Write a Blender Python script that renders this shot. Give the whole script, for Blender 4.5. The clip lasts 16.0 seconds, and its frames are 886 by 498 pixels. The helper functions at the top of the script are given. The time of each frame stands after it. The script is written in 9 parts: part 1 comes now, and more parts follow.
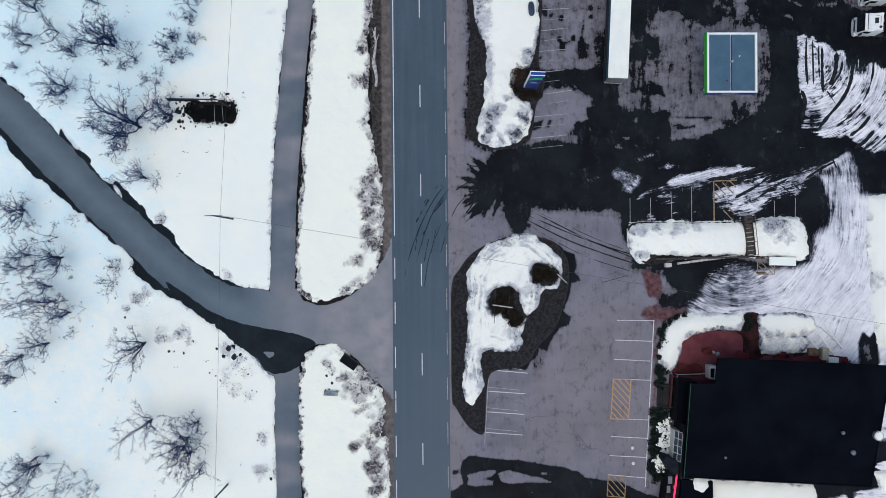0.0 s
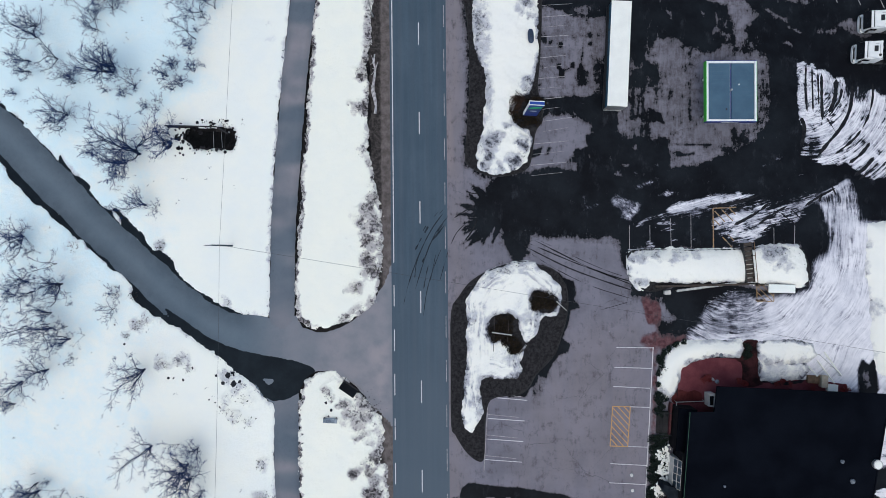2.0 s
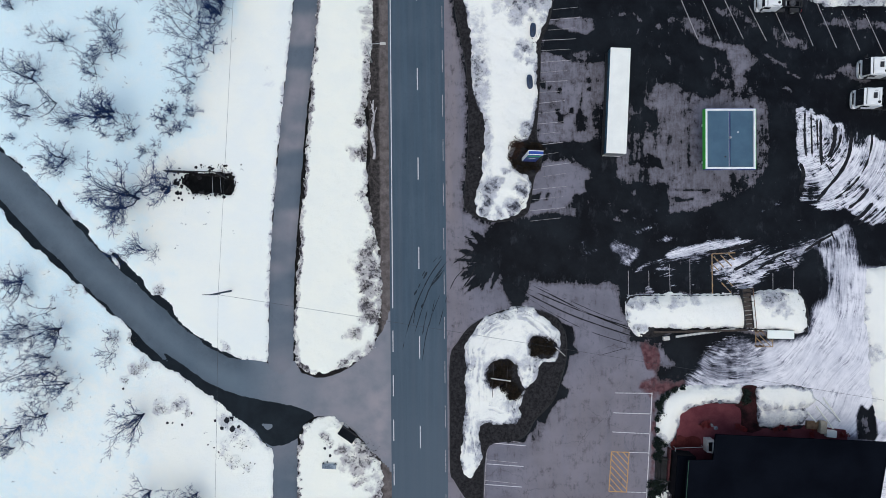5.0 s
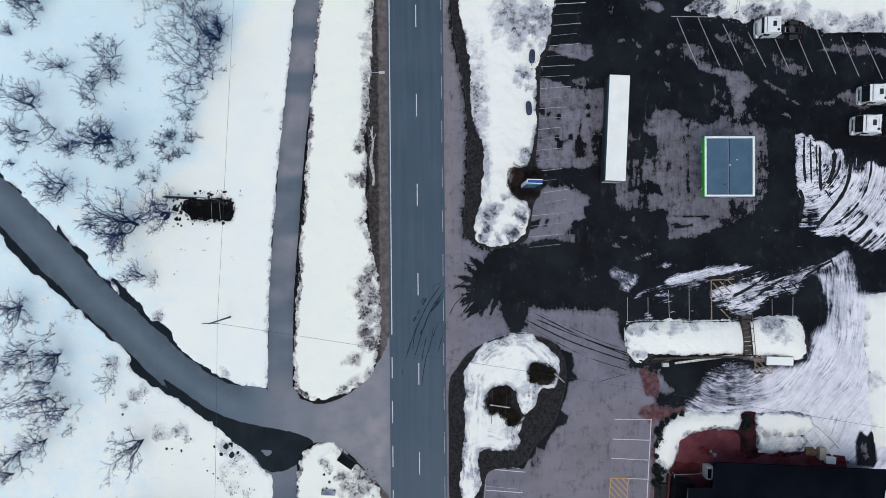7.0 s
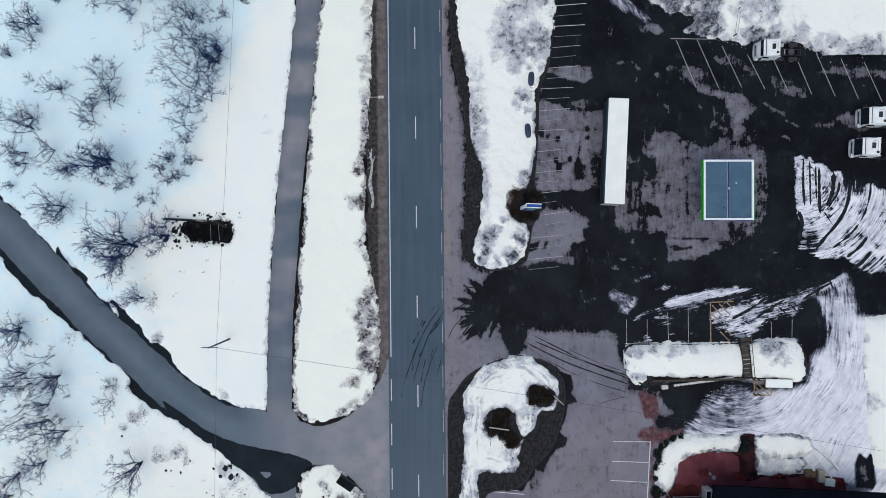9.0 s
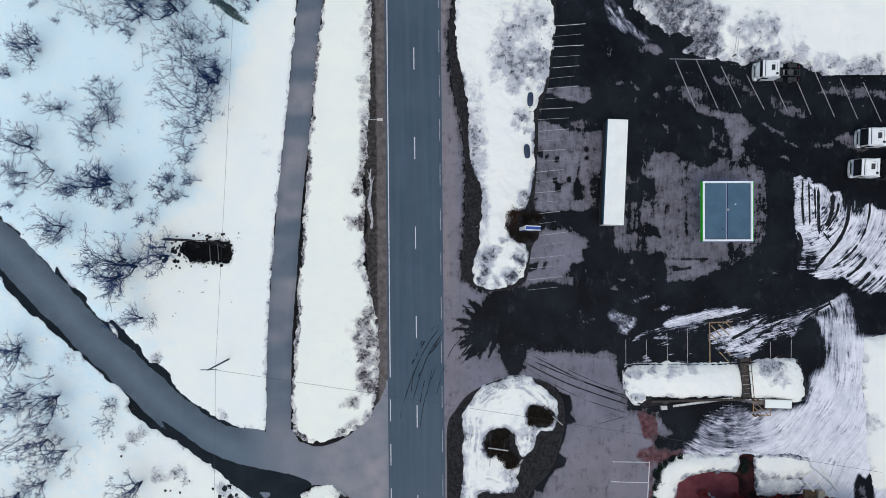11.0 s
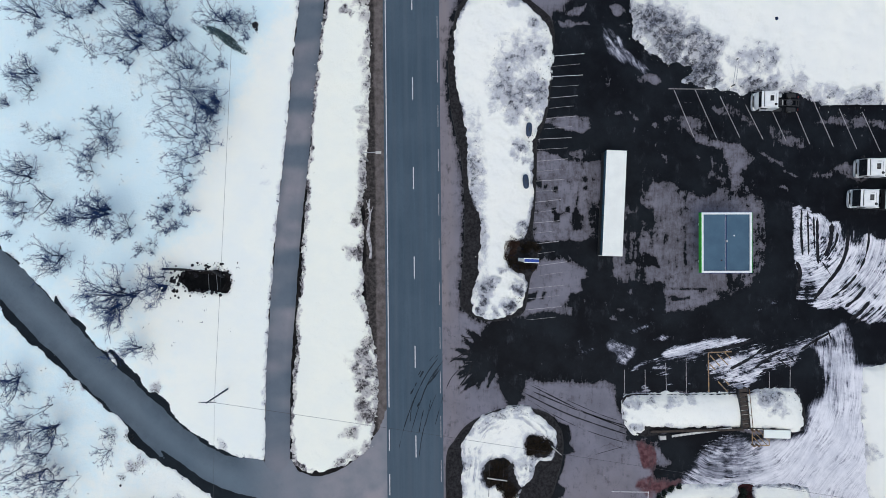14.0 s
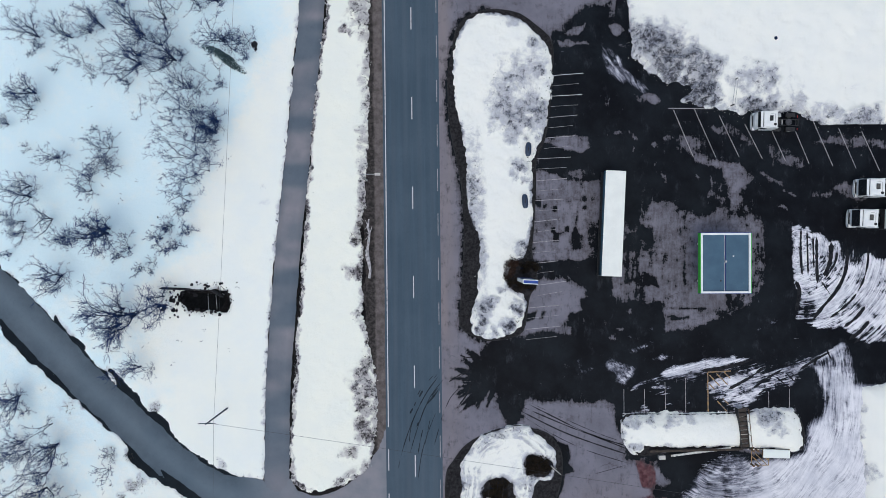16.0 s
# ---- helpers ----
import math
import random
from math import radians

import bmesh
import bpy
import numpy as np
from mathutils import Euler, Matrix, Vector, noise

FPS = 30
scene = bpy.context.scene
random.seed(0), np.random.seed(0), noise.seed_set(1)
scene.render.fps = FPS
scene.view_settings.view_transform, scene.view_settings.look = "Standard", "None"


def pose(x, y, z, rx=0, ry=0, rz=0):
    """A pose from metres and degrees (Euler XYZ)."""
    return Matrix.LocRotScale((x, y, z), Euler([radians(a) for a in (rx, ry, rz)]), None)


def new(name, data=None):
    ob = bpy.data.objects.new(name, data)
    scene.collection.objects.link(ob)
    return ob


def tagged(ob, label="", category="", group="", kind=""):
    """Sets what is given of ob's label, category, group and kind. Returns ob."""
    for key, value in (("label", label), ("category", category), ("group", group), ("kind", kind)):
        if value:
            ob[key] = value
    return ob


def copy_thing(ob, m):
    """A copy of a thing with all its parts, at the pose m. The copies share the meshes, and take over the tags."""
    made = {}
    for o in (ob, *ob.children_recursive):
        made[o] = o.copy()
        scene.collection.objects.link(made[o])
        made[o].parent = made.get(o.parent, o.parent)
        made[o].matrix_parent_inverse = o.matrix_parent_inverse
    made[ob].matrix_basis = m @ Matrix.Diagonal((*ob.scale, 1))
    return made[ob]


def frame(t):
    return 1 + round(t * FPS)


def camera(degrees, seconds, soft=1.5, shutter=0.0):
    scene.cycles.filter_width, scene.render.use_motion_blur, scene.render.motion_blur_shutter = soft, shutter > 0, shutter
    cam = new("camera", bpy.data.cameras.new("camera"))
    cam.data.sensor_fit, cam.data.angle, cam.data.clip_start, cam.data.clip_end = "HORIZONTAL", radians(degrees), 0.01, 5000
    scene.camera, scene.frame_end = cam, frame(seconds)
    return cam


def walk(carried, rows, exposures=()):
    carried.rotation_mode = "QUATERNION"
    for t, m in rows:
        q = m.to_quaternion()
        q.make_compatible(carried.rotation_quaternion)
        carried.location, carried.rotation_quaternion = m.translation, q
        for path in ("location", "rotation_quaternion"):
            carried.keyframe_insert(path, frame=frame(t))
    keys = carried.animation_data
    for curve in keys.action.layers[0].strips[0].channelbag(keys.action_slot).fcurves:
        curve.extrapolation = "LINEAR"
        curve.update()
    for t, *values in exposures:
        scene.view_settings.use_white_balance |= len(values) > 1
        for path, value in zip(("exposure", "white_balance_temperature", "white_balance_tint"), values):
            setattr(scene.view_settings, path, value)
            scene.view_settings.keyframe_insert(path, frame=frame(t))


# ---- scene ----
cam = camera(60.0, 16.0, soft=0.55)
EYE = 104.5
# seconds, x, y, and the turns about x, y and z of a camera that looks straight down
PATH = [
    (0.0, 2.840, -0.883, 0.265, -0.066, -0.480),
    (0.5, 2.873, -0.010, 0.245, -0.065, -0.480),
    (1.0, 2.908, 0.927, 0.225, -0.064, -0.481),
    (1.5, 2.944, 1.922, 0.206, -0.062, -0.481),
    (2.0, 2.981, 2.962, 0.187, -0.059, -0.482),
    (2.5, 3.019, 4.031, 0.168, -0.057, -0.483),
    (3.0, 3.058, 5.117, 0.150, -0.054, -0.484),
    (3.5, 3.098, 6.203, 0.133, -0.051, -0.485),
    (4.0, 3.139, 7.278, 0.115, -0.048, -0.486),
    (4.5, 3.181, 8.331, 0.099, -0.044, -0.487),
    (5.0, 3.224, 9.353, 0.082, -0.040, -0.489),
    (5.5, 3.268, 10.338, 0.066, -0.036, -0.491),
    (6.0, 3.312, 11.283, 0.051, -0.031, -0.493),
    (6.5, 3.358, 12.187, 0.036, -0.026, -0.495),
    (7.0, 3.403, 13.051, 0.021, -0.021, -0.497),
    (7.5, 3.450, 13.878, 0.007, -0.015, -0.499),
    (8.0, 3.497, 14.673, -0.007, -0.010, -0.502),
    (8.5, 3.545, 15.440, -0.020, -0.004, -0.504),
    (9.0, 3.593, 16.185, -0.033, 0.003, -0.507),
    (9.5, 3.641, 16.914, -0.046, 0.010, -0.510),
    (10.0, 3.690, 17.632, -0.058, 0.017, -0.513),
    (10.5, 3.740, 18.343, -0.069, 0.024, -0.517),
    (11.0, 3.789, 19.050, -0.080, 0.032, -0.520),
    (11.5, 3.839, 19.756, -0.091, 0.040, -0.524),
    (12.0, 3.889, 20.460, -0.102, 0.048, -0.527),
    (12.5, 3.939, 21.163, -0.112, 0.056, -0.531),
    (13.0, 3.990, 21.862, -0.121, 0.065, -0.535),
    (13.5, 4.040, 22.556, -0.130, 0.074, -0.539),
    (14.0, 4.091, 23.243, -0.139, 0.084, -0.544),
    (14.5, 4.141, 23.923, -0.147, 0.094, -0.548),
    (15.0, 4.191, 24.598, -0.155, 0.104, -0.553),
    (15.5, 4.242, 25.275, -0.163, 0.114, -0.558),
    (16.0, 4.292, 25.967, -0.170, 0.125, -0.563),
]
walk(cam, [(t, pose(x, y, EYE, rx, ry, rz)) for t, x, y, rx, ry, rz in PATH], [(0, -0.06, 6130, 2.5), (16, -0.11, 6130, 2.5)])

# ---- world and light: a bright overcast winter day ----
world = bpy.data.worlds.new("overcast_sky")
scene.world = world
world.use_nodes = True
wn = world.node_tree
sky = wn.nodes.new("ShaderNodeTexSky")
sky.sky_type = 'NISHITA'
sky.sun_disc = False
sky.sun_elevation, sky.sun_rotation = radians(72), radians(200)
sky.air_density, sky.dust_density, sky.ozone_density = 1.0, 4.0, 1.0
wn.links.new(sky.outputs[0], wn.nodes["Background"].inputs[0])
wn.nodes["Background"].inputs[1].default_value = 0.15
sun_data = bpy.data.lights.new("sun", 'SUN')
sun_data.energy, sun_data.angle, sun_data.color = 0.6, radians(50), (1.0, 0.96, 0.92)
sun = new("sun", sun_data)
sun.matrix_world = pose(0, 0, 60, 18, 0, 200 - 180)


# ---- plain helpers ----
def part(name, bm, material, parent=None, label="", smooth=False):
    """One mesh object out of a bmesh, as a thing or under a thing."""
    me = bpy.data.meshes.new(name)
    bm.to_mesh(me)
    bm.free()
    if material:
        me.materials.append(material)
    if smooth:
        me.polygons.foreach_set("use_smooth", [True] * len(me.polygons))
    ob = new(name, me)
    if parent:
        ob.parent = parent
    return tagged(ob, label)


def empty(name, m, label, category, group="", kind=""):
    ob = new(name)
    ob.matrix_basis = m
    return tagged(ob, label, category, group, kind)


def box(bm, x0, y0, z0, x1, y1, z1, bevel=0.0, m=None):
    r = bmesh.ops.create_cube(bm, size=1)
    mat = Matrix.Translation(((x0 + x1) / 2, (y0 + y1) / 2, (z0 + z1) / 2)) @ Matrix.Diagonal((x1 - x0, y1 - y0, z1 - z0, 1))
    bmesh.ops.transform(bm, matrix=(m @ mat) if m else mat, verts=r["verts"])
    if bevel:
        edges = {e for v in r["verts"] for e in v.link_edges}
        bmesh.ops.bevel(bm, geom=list(edges), offset=bevel, segments=2, affect='EDGES', profile=0.5)
    return bm


def boxed(*a, **k):
    return box(bmesh.new(), *a, **k)


def rod(bm, a, b, r0, r1=None, sides=8):
    a, b = Vector(a), Vector(b)
    r1 = r0 if r1 is None else r1
    d = b - a
    r = bmesh.ops.create_cone(bm, cap_ends=True, segments=sides, radius1=r0, radius2=r1, depth=d.length)
    bmesh.ops.transform(bm, matrix=Matrix.Translation((a + b) / 2) @ d.to_track_quat('Z', 'Y').to_matrix().to_4x4(), verts=r["verts"])
    return bm


def rodded(*a, **k):
    return rod(bmesh.new(), *a, **k)


def prism(bm, pts, z0, z1):
    """An upright prism on an outline of (x, y)."""
    lo = [bm.verts.new((x, y, z0)) for x, y in pts]
    hi = [bm.verts.new((x, y, z1)) for x, y in pts]
    bm.faces.new(hi)
    bm.faces.new(lo[::-1])
    n = len(pts)
    for i in range(n):
        bm.faces.new((lo[i], lo[(i + 1) % n], hi[(i + 1) % n], hi[i]))
    bmesh.ops.recalc_face_normals(bm, faces=bm.faces)
    return bm


def rounded(pts, n=5):
    """A closed smooth outline through the points given."""
    out = []
    k = len(pts)
    for i in range(k):
        p0, p1, p2, p3 = (np.array(pts[(i + j) % k]) for j in (-1, 0, 1, 2))
        for s in range(n):
            t = s / n
            out.append(tuple(0.5 * (2 * p1 + (p2 - p0) * t + (2 * p0 - 5 * p1 + 4 * p2 - p3) * t * t + (3 * p1 - p0 - 3 * p2 + p3) * t ** 3)))
    return out


def flowing(pts, n=6):
    """An open smooth line through the points given."""
    p = [np.array(q, float) for q in pts]
    p = [2 * p[0] - p[1]] + p + [2 * p[-1] - p[-2]]
    out = []
    for i in range(1, len(p) - 2):
        for s in range(n):
            t = s / n
            out.append(0.5 * (2 * p[i] + (p[i + 1] - p[i - 1]) * t + (2 * p[i - 1] - 5 * p[i] + 4 * p[i + 1] - p[i + 2]) * t * t
                              + (3 * p[i] - p[i - 1] - 3 * p[i + 1] + p[i + 2]) * t ** 3))
    out.append(p[-2])
    return [tuple(q) for q in out]


def lattice(ix, iy, seed):
    h = (ix.astype(np.int64) * 374761393 + iy.astype(np.int64) * 668265263 + seed * 1442695041) & 0x7fffffff
    h = ((h ^ (h >> 13)) * 1274126177) & 0x7fffffff
    return ((h ^ (h >> 16)) & 0xffff) / 65535.0


def grain(x, y, size, seed=0, octaves=4):
    """Value noise about 0, within about +-1, for arrays of places."""
    total, amp, norm = 0.0, 1.0, 0.0
    for o in range(octaves):
        u, v = x / size, y / size
        iu, iv = np.floor(u), np.floor(v)
        fu, fv = u - iu, v - iv
        fu, fv = fu * fu * (3 - 2 * fu), fv * fv * (3 - 2 * fv)
        s = seed + o * 17
        a, b = lattice(iu, iv, s), lattice(iu + 1, iv, s)
        c, d = lattice(iu, iv + 1, s), lattice(iu + 1, iv + 1, s)
        total = total + amp * (((a * (1 - fu) + b * fu) * (1 - fv) + (c * (1 - fu) + d * fu) * fv) * 2 - 1)
        norm += amp
        amp *= 0.5
        size *= 0.5
    return total / norm


def reach(x, y, outline):
    """The distance of places to an outline, below zero inside."""
    p = np.array(outline)
    best = np.full(x.shape, 1e9)
    inside = np.zeros(x.shape, bool)
    for (ax, ay), (bx, by) in zip(p, np.roll(p, -1, 0)):
        dx, dy = bx - ax, by - ay
        t = np.clip(((x - ax) * dx + (y - ay) * dy) / (dx * dx + dy * dy + 1e-12), 0, 1)
        best = np.minimum(best, (x - ax - t * dx) ** 2 + (y - ay - t * dy) ** 2)
        cross = (ay > y) != (by > y)
        inside ^= cross & (x < dx * (y - ay) / (dy if dy else 1e-12) + ax)
    d = np.sqrt(best)
    return np.where(inside, -d, d)


def along(x, y, line):
    """The distance of places to an open line."""
    p = np.array(line)
    best = np.full(x.shape, 1e9)
    for (ax, ay), (bx, by) in zip(p[:-1], p[1:]):
        dx, dy = bx - ax, by - ay
        t = np.clip(((x - ax) * dx + (y - ay) * dy) / (dx * dx + dy * dy + 1e-12), 0, 1)
        best = np.minimum(best, (x - ax - t * dx) ** 2 + (y - ay - t * dy) ** 2)
    return np.sqrt(best)


def step(d, soft):
    """1 where d is well below zero, 0 well above, soft metres wide."""
    t = np.clip(0.5 - d / (2 * soft), 0, 1)
    return t * t * (3 - 2 * t)


def slope(x):
    """The land falls gently to the west of the road."""
    t = -9 - np.asarray(x, float)
    s = np.where(t < 30, np.log1p(np.exp(np.minimum(t, 30) / 1.5)) * 1.5, t)
    return -0.075 * np.minimum(s, 50)


def lie(x):
    return float(slope(x))


def sheet(name, xs, ys, height, keep, material, fields=(), parent=None):
    """A mesh over the grid xs by ys; height and keep are arrays; fields are named values on its points."""
    ny, nx = height.shape
    gx, gy = np.meshgrid(xs, ys)
    co = np.stack([gx, gy, height], -1).reshape(-1, 3)
    idx = np.arange(nx * ny).reshape(ny, nx)
    cell = keep[:-1, :-1] | keep[1:, :-1] | keep[:-1, 1:] | keep[1:, 1:]
    quads = np.stack([idx[:-1, :-1], idx[:-1, 1:], idx[1:, 1:], idx[1:, :-1]], -1)[cell]
    used = np.unique(quads)
    remap = np.zeros(nx * ny, np.int64)
    remap[used] = np.arange(len(used))
    quads = remap[quads]
    me = bpy.data.meshes.new(name)
    me.vertices.add(len(used))
    me.vertices.foreach_set("co", co[used].ravel().astype(np.float32))
    me.loops.add(quads.size)
    me.loops.foreach_set("vertex_index", quads.ravel().astype(np.int32))
    me.polygons.add(len(quads))
    me.polygons.foreach_set("loop_start", np.arange(0, quads.size, 4, dtype=np.int32))
    me.polygons.foreach_set("use_smooth", np.ones(len(quads), bool))
    me.update(calc_edges=True)
    for key, values in fields:
        values = np.asarray(values)
        if values.ndim == 3:
            at = me.attributes.new(key, 'FLOAT_VECTOR', 'POINT')
            at.data.foreach_set("vector", values.reshape(-1, 3)[used].ravel().astype(np.float32))
        else:
            at = me.attributes.new(key, 'FLOAT', 'POINT')
            at.data.foreach_set("value", values.reshape(-1)[used].astype(np.float32))
    me.materials.append(material)
    ob = new(name, me)
    if parent:
        ob.parent = parent
    return ob


# ---- materials ----
class Nodes:
    """A short way to wire a node material."""

    def __init__(self, name):
        self.mat = bpy.data.materials.new(name)
        self.mat.use_nodes = True
        self.t = self.mat.node_tree
        self.b = self.t.nodes["Principled BSDF"]
        self.b.inputs["Specular IOR Level"].default_value = 0.3
        self.where = self.t.nodes.new("ShaderNodeTexCoord").outputs["Object"]

    def put(self, socket, value):
        if isinstance(value, bpy.types.NodeSocket):
            self.t.links.new(value, socket)
        elif isinstance(value, (tuple, list)) and len(value) == 3 and socket.type == 'RGBA':
            socket.default_value = (*value, 1)
        else:
            socket.default_value = value

    def set(self, **k):
        for key, value in k.items():
            self.put(self.b.inputs[key.replace("_", " ")], value)
        return self

    def noise(self, scale, detail=4.0, rough=0.55, vec=None, distort=0.0):
        n = self.t.nodes.new("ShaderNodeTexNoise")
        self.put(n.inputs["Vector"], vec if vec is not None else self.where)
        n.inputs["Scale"].default_value, n.inputs["Detail"].default_value = scale, detail
        n.inputs["Roughness"].default_value, n.inputs["Distortion"].default_value = rough, distort
        return n.outputs["Fac"]

    def cells(self, scale, feature='DISTANCE_TO_EDGE', vec=None):
        n = self.t.nodes.new("ShaderNodeTexVoronoi")
        n.feature = feature
        self.put(n.inputs["Vector"], vec if vec is not None else self.where)
        n.inputs["Scale"].default_value = scale
        return n.outputs["Distance"]

    def math(self, op, a, b=0.0, c=0.0):
        n = self.t.nodes.new("ShaderNodeMath")
        n.operation = op
        for i, v in enumerate((a, b, c)):
            self.put(n.inputs[i], v)
        return n.outputs[0]

    def stretch(self, v, lo, hi, a=0.0, b=1.0):
        n = self.t.nodes.new("ShaderNodeMapRange")
        n.interpolation_type = 'SMOOTHSTEP'
        for i, q in enumerate((v, lo, hi, a, b)):
            self.put(n.inputs[i], q)
        return n.outputs[0]

    def mix(self, f, a, b):
        n = self.t.nodes.new("ShaderNodeMix")
        n.data_type = 'RGBA'
        self.put(n.inputs["Factor"], f)
        self.put(n.inputs["A"], a)
        self.put(n.inputs["B"], b)
        return n.outputs["Result"]

    def scaled(self, vec, sx, sy, sz=1.0, turn=0.0):
        n = self.t.nodes.new("ShaderNodeMapping")
        self.put(n.inputs["Vector"], vec)
        n.inputs["Scale"].default_value = (sx, sy, sz)
        n.inputs["Rotation"].default_value = (0, 0, radians(turn))
        return n.outputs[0]

    def field(self, name, vector=False):
        n = self.t.nodes.new("ShaderNodeAttribute")
        n.attribute_name = name
        return n.outputs["Vector" if vector else "Fac"]

    def relief(self, height, strength=0.5, distance=0.02):
        n = self.t.nodes.new("ShaderNodeBump")
        n.inputs["Strength"].default_value, n.inputs["Distance"].default_value = strength, distance
        self.put(n.inputs["Height"], height)
        self.t.links.new(n.outputs[0], self.b.inputs["Normal"])
        return self


def worn(name, a, b, scale=3.0, rough=0.6, metal=0.0, fine=40.0, relief=0.2, spec=0.3):
    """A surface of two near tones, blotched and finely grained."""
    n = Nodes(name)
    f = n.math('ADD', n.math('MULTIPLY', n.noise(scale), 0.7), n.math('MULTIPLY', n.noise(fine, 2), 0.3))
    n.set(Base_Color=n.mix(n.stretch(f, 0.35, 0.65), a, b), Roughness=rough, Metallic=metal, Specular_IOR_Level=spec)
    n.relief(n.noise(fine, 2), relief, 0.01)
    return n.mat


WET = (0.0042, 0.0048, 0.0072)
SNOW = (0.85, 0.88, 0.86)


def make_snow(name, shade, light, shade_blue=(0.8, 0.83, 0.85), speck=0.9, mud_a=(0.028, 0.032, 0.045), mud_b=(0.38, 0.38, 0.425), soft=0.22):
    """Old snow: white, faintly blotched; dirt shows where the field says so."""
    n = Nodes(name)
    dirt = n.field("dirt")
    big, small = n.noise(0.25, 5), n.noise(5.0, 6, 0.7)
    coarse, mid = n.noise(0.6, 10, 0.72, None, 0.35), n.noise(2.5, 8, 0.75, None, 0.3)
    clean = n.mix(n.stretch(big, 0.3, 0.7), shade, light)
    # blue of shaded snow, mixed into the base colour where the field asks
    shade_tint = n.math('ADD', n.field("shade_tint"), n.math('MULTIPLY', n.math('SUBTRACT', n.noise(0.35, 7, 0.7), 0.5), 1.2))
    clean = n.mix(n.math('MULTIPLY', n.stretch(shade_tint, 0.2, 0.95), n.stretch(n.field("shade_tint"), 0.0, 0.25)), clean, shade_blue)
    # a grey wash, and dark clods on it
    wash = n.math('ADD', n.math('MULTIPLY', dirt, 1.1), n.math('MULTIPLY', n.math('SUBTRACT', coarse, 0.5), 2.2))
    wash = n.math('MULTIPLY', n.stretch(wash, 0.18, 0.75), n.stretch(dirt, 0.02, 0.22, 0.0, 0.72))
    k = n.math('ADD', n.math('MULTIPLY', dirt, 0.8), n.math('MULTIPLY', n.math('SUBTRACT', n.noise(1.1, 8, 0.74, None, 0.4), 0.5), 1.6))
    k = n.math('ADD', k, n.math('MULTIPLY', n.math('SUBTRACT', mid, 0.5), speck))
    grime = n.math('MULTIPLY', n.stretch(k, 0.42, 0.42 + soft), n.stretch(dirt, 0.02, 0.22, 0.0, 1.0))
    washed = n.mix(wash, clean, n.mix(n.stretch(mid, 0.4, 0.6), mud_b, tuple(min(0.7, v * 1.5) for v in mud_b)))
    mud = n.mix(n.stretch(n.noise(1.9, 8, 0.74, None, 0.5), 0.42, 0.64), mud_a, mud_b)
    dots = n.math('MULTIPLY', n.stretch(n.cells(1.7, 'F1', n.scaled(n.where, 1, 1, 0)), 0.05, 0.15, 1.0, 0.0), n.math('MULTIPLY', n.stretch(dirt, 0.08, 0.35), n.stretch(n.noise(0.7, 3), 0.52, 0.68)))
    n.set(Base_Color=n.mix(dots, n.mix(grime, washed, mud), (0.02, 0.02, 0.024)), Roughness=0.8, Specular_IOR_Level=0.15)
    rough = n.math('MULTIPLY', n.math('MULTIPLY', n.noise(1.6, 8, 0.72), n.stretch(dirt, 0.05, 0.5)), 3.0)
    n.relief(n.math('ADD', n.math('ADD', n.noise(1.2, 5, 0.6), n.math('MULTIPLY', small, 0.5)), rough), 0.55, 0.14)
    return n.mat


def make_soil():
    n = Nodes("dead_grass_and_soil")
    c = n.mix(n.stretch(n.noise(0.6, 6, 0.65), 0.4, 0.62), (0.005, 0.005, 0.0055), (0.017, 0.016, 0.016))
    c = n.mix(n.stretch(n.noise(9, 4, 0.7), 0.5, 0.7), c, (0.032, 0.028, 0.027))
    n.set(Base_Color=c, Roughness=0.95, Specular_IOR_Level=0.05)
    n.relief(n.noise(7, 5, 0.7), 0.8, 0.08)
    return n.mat


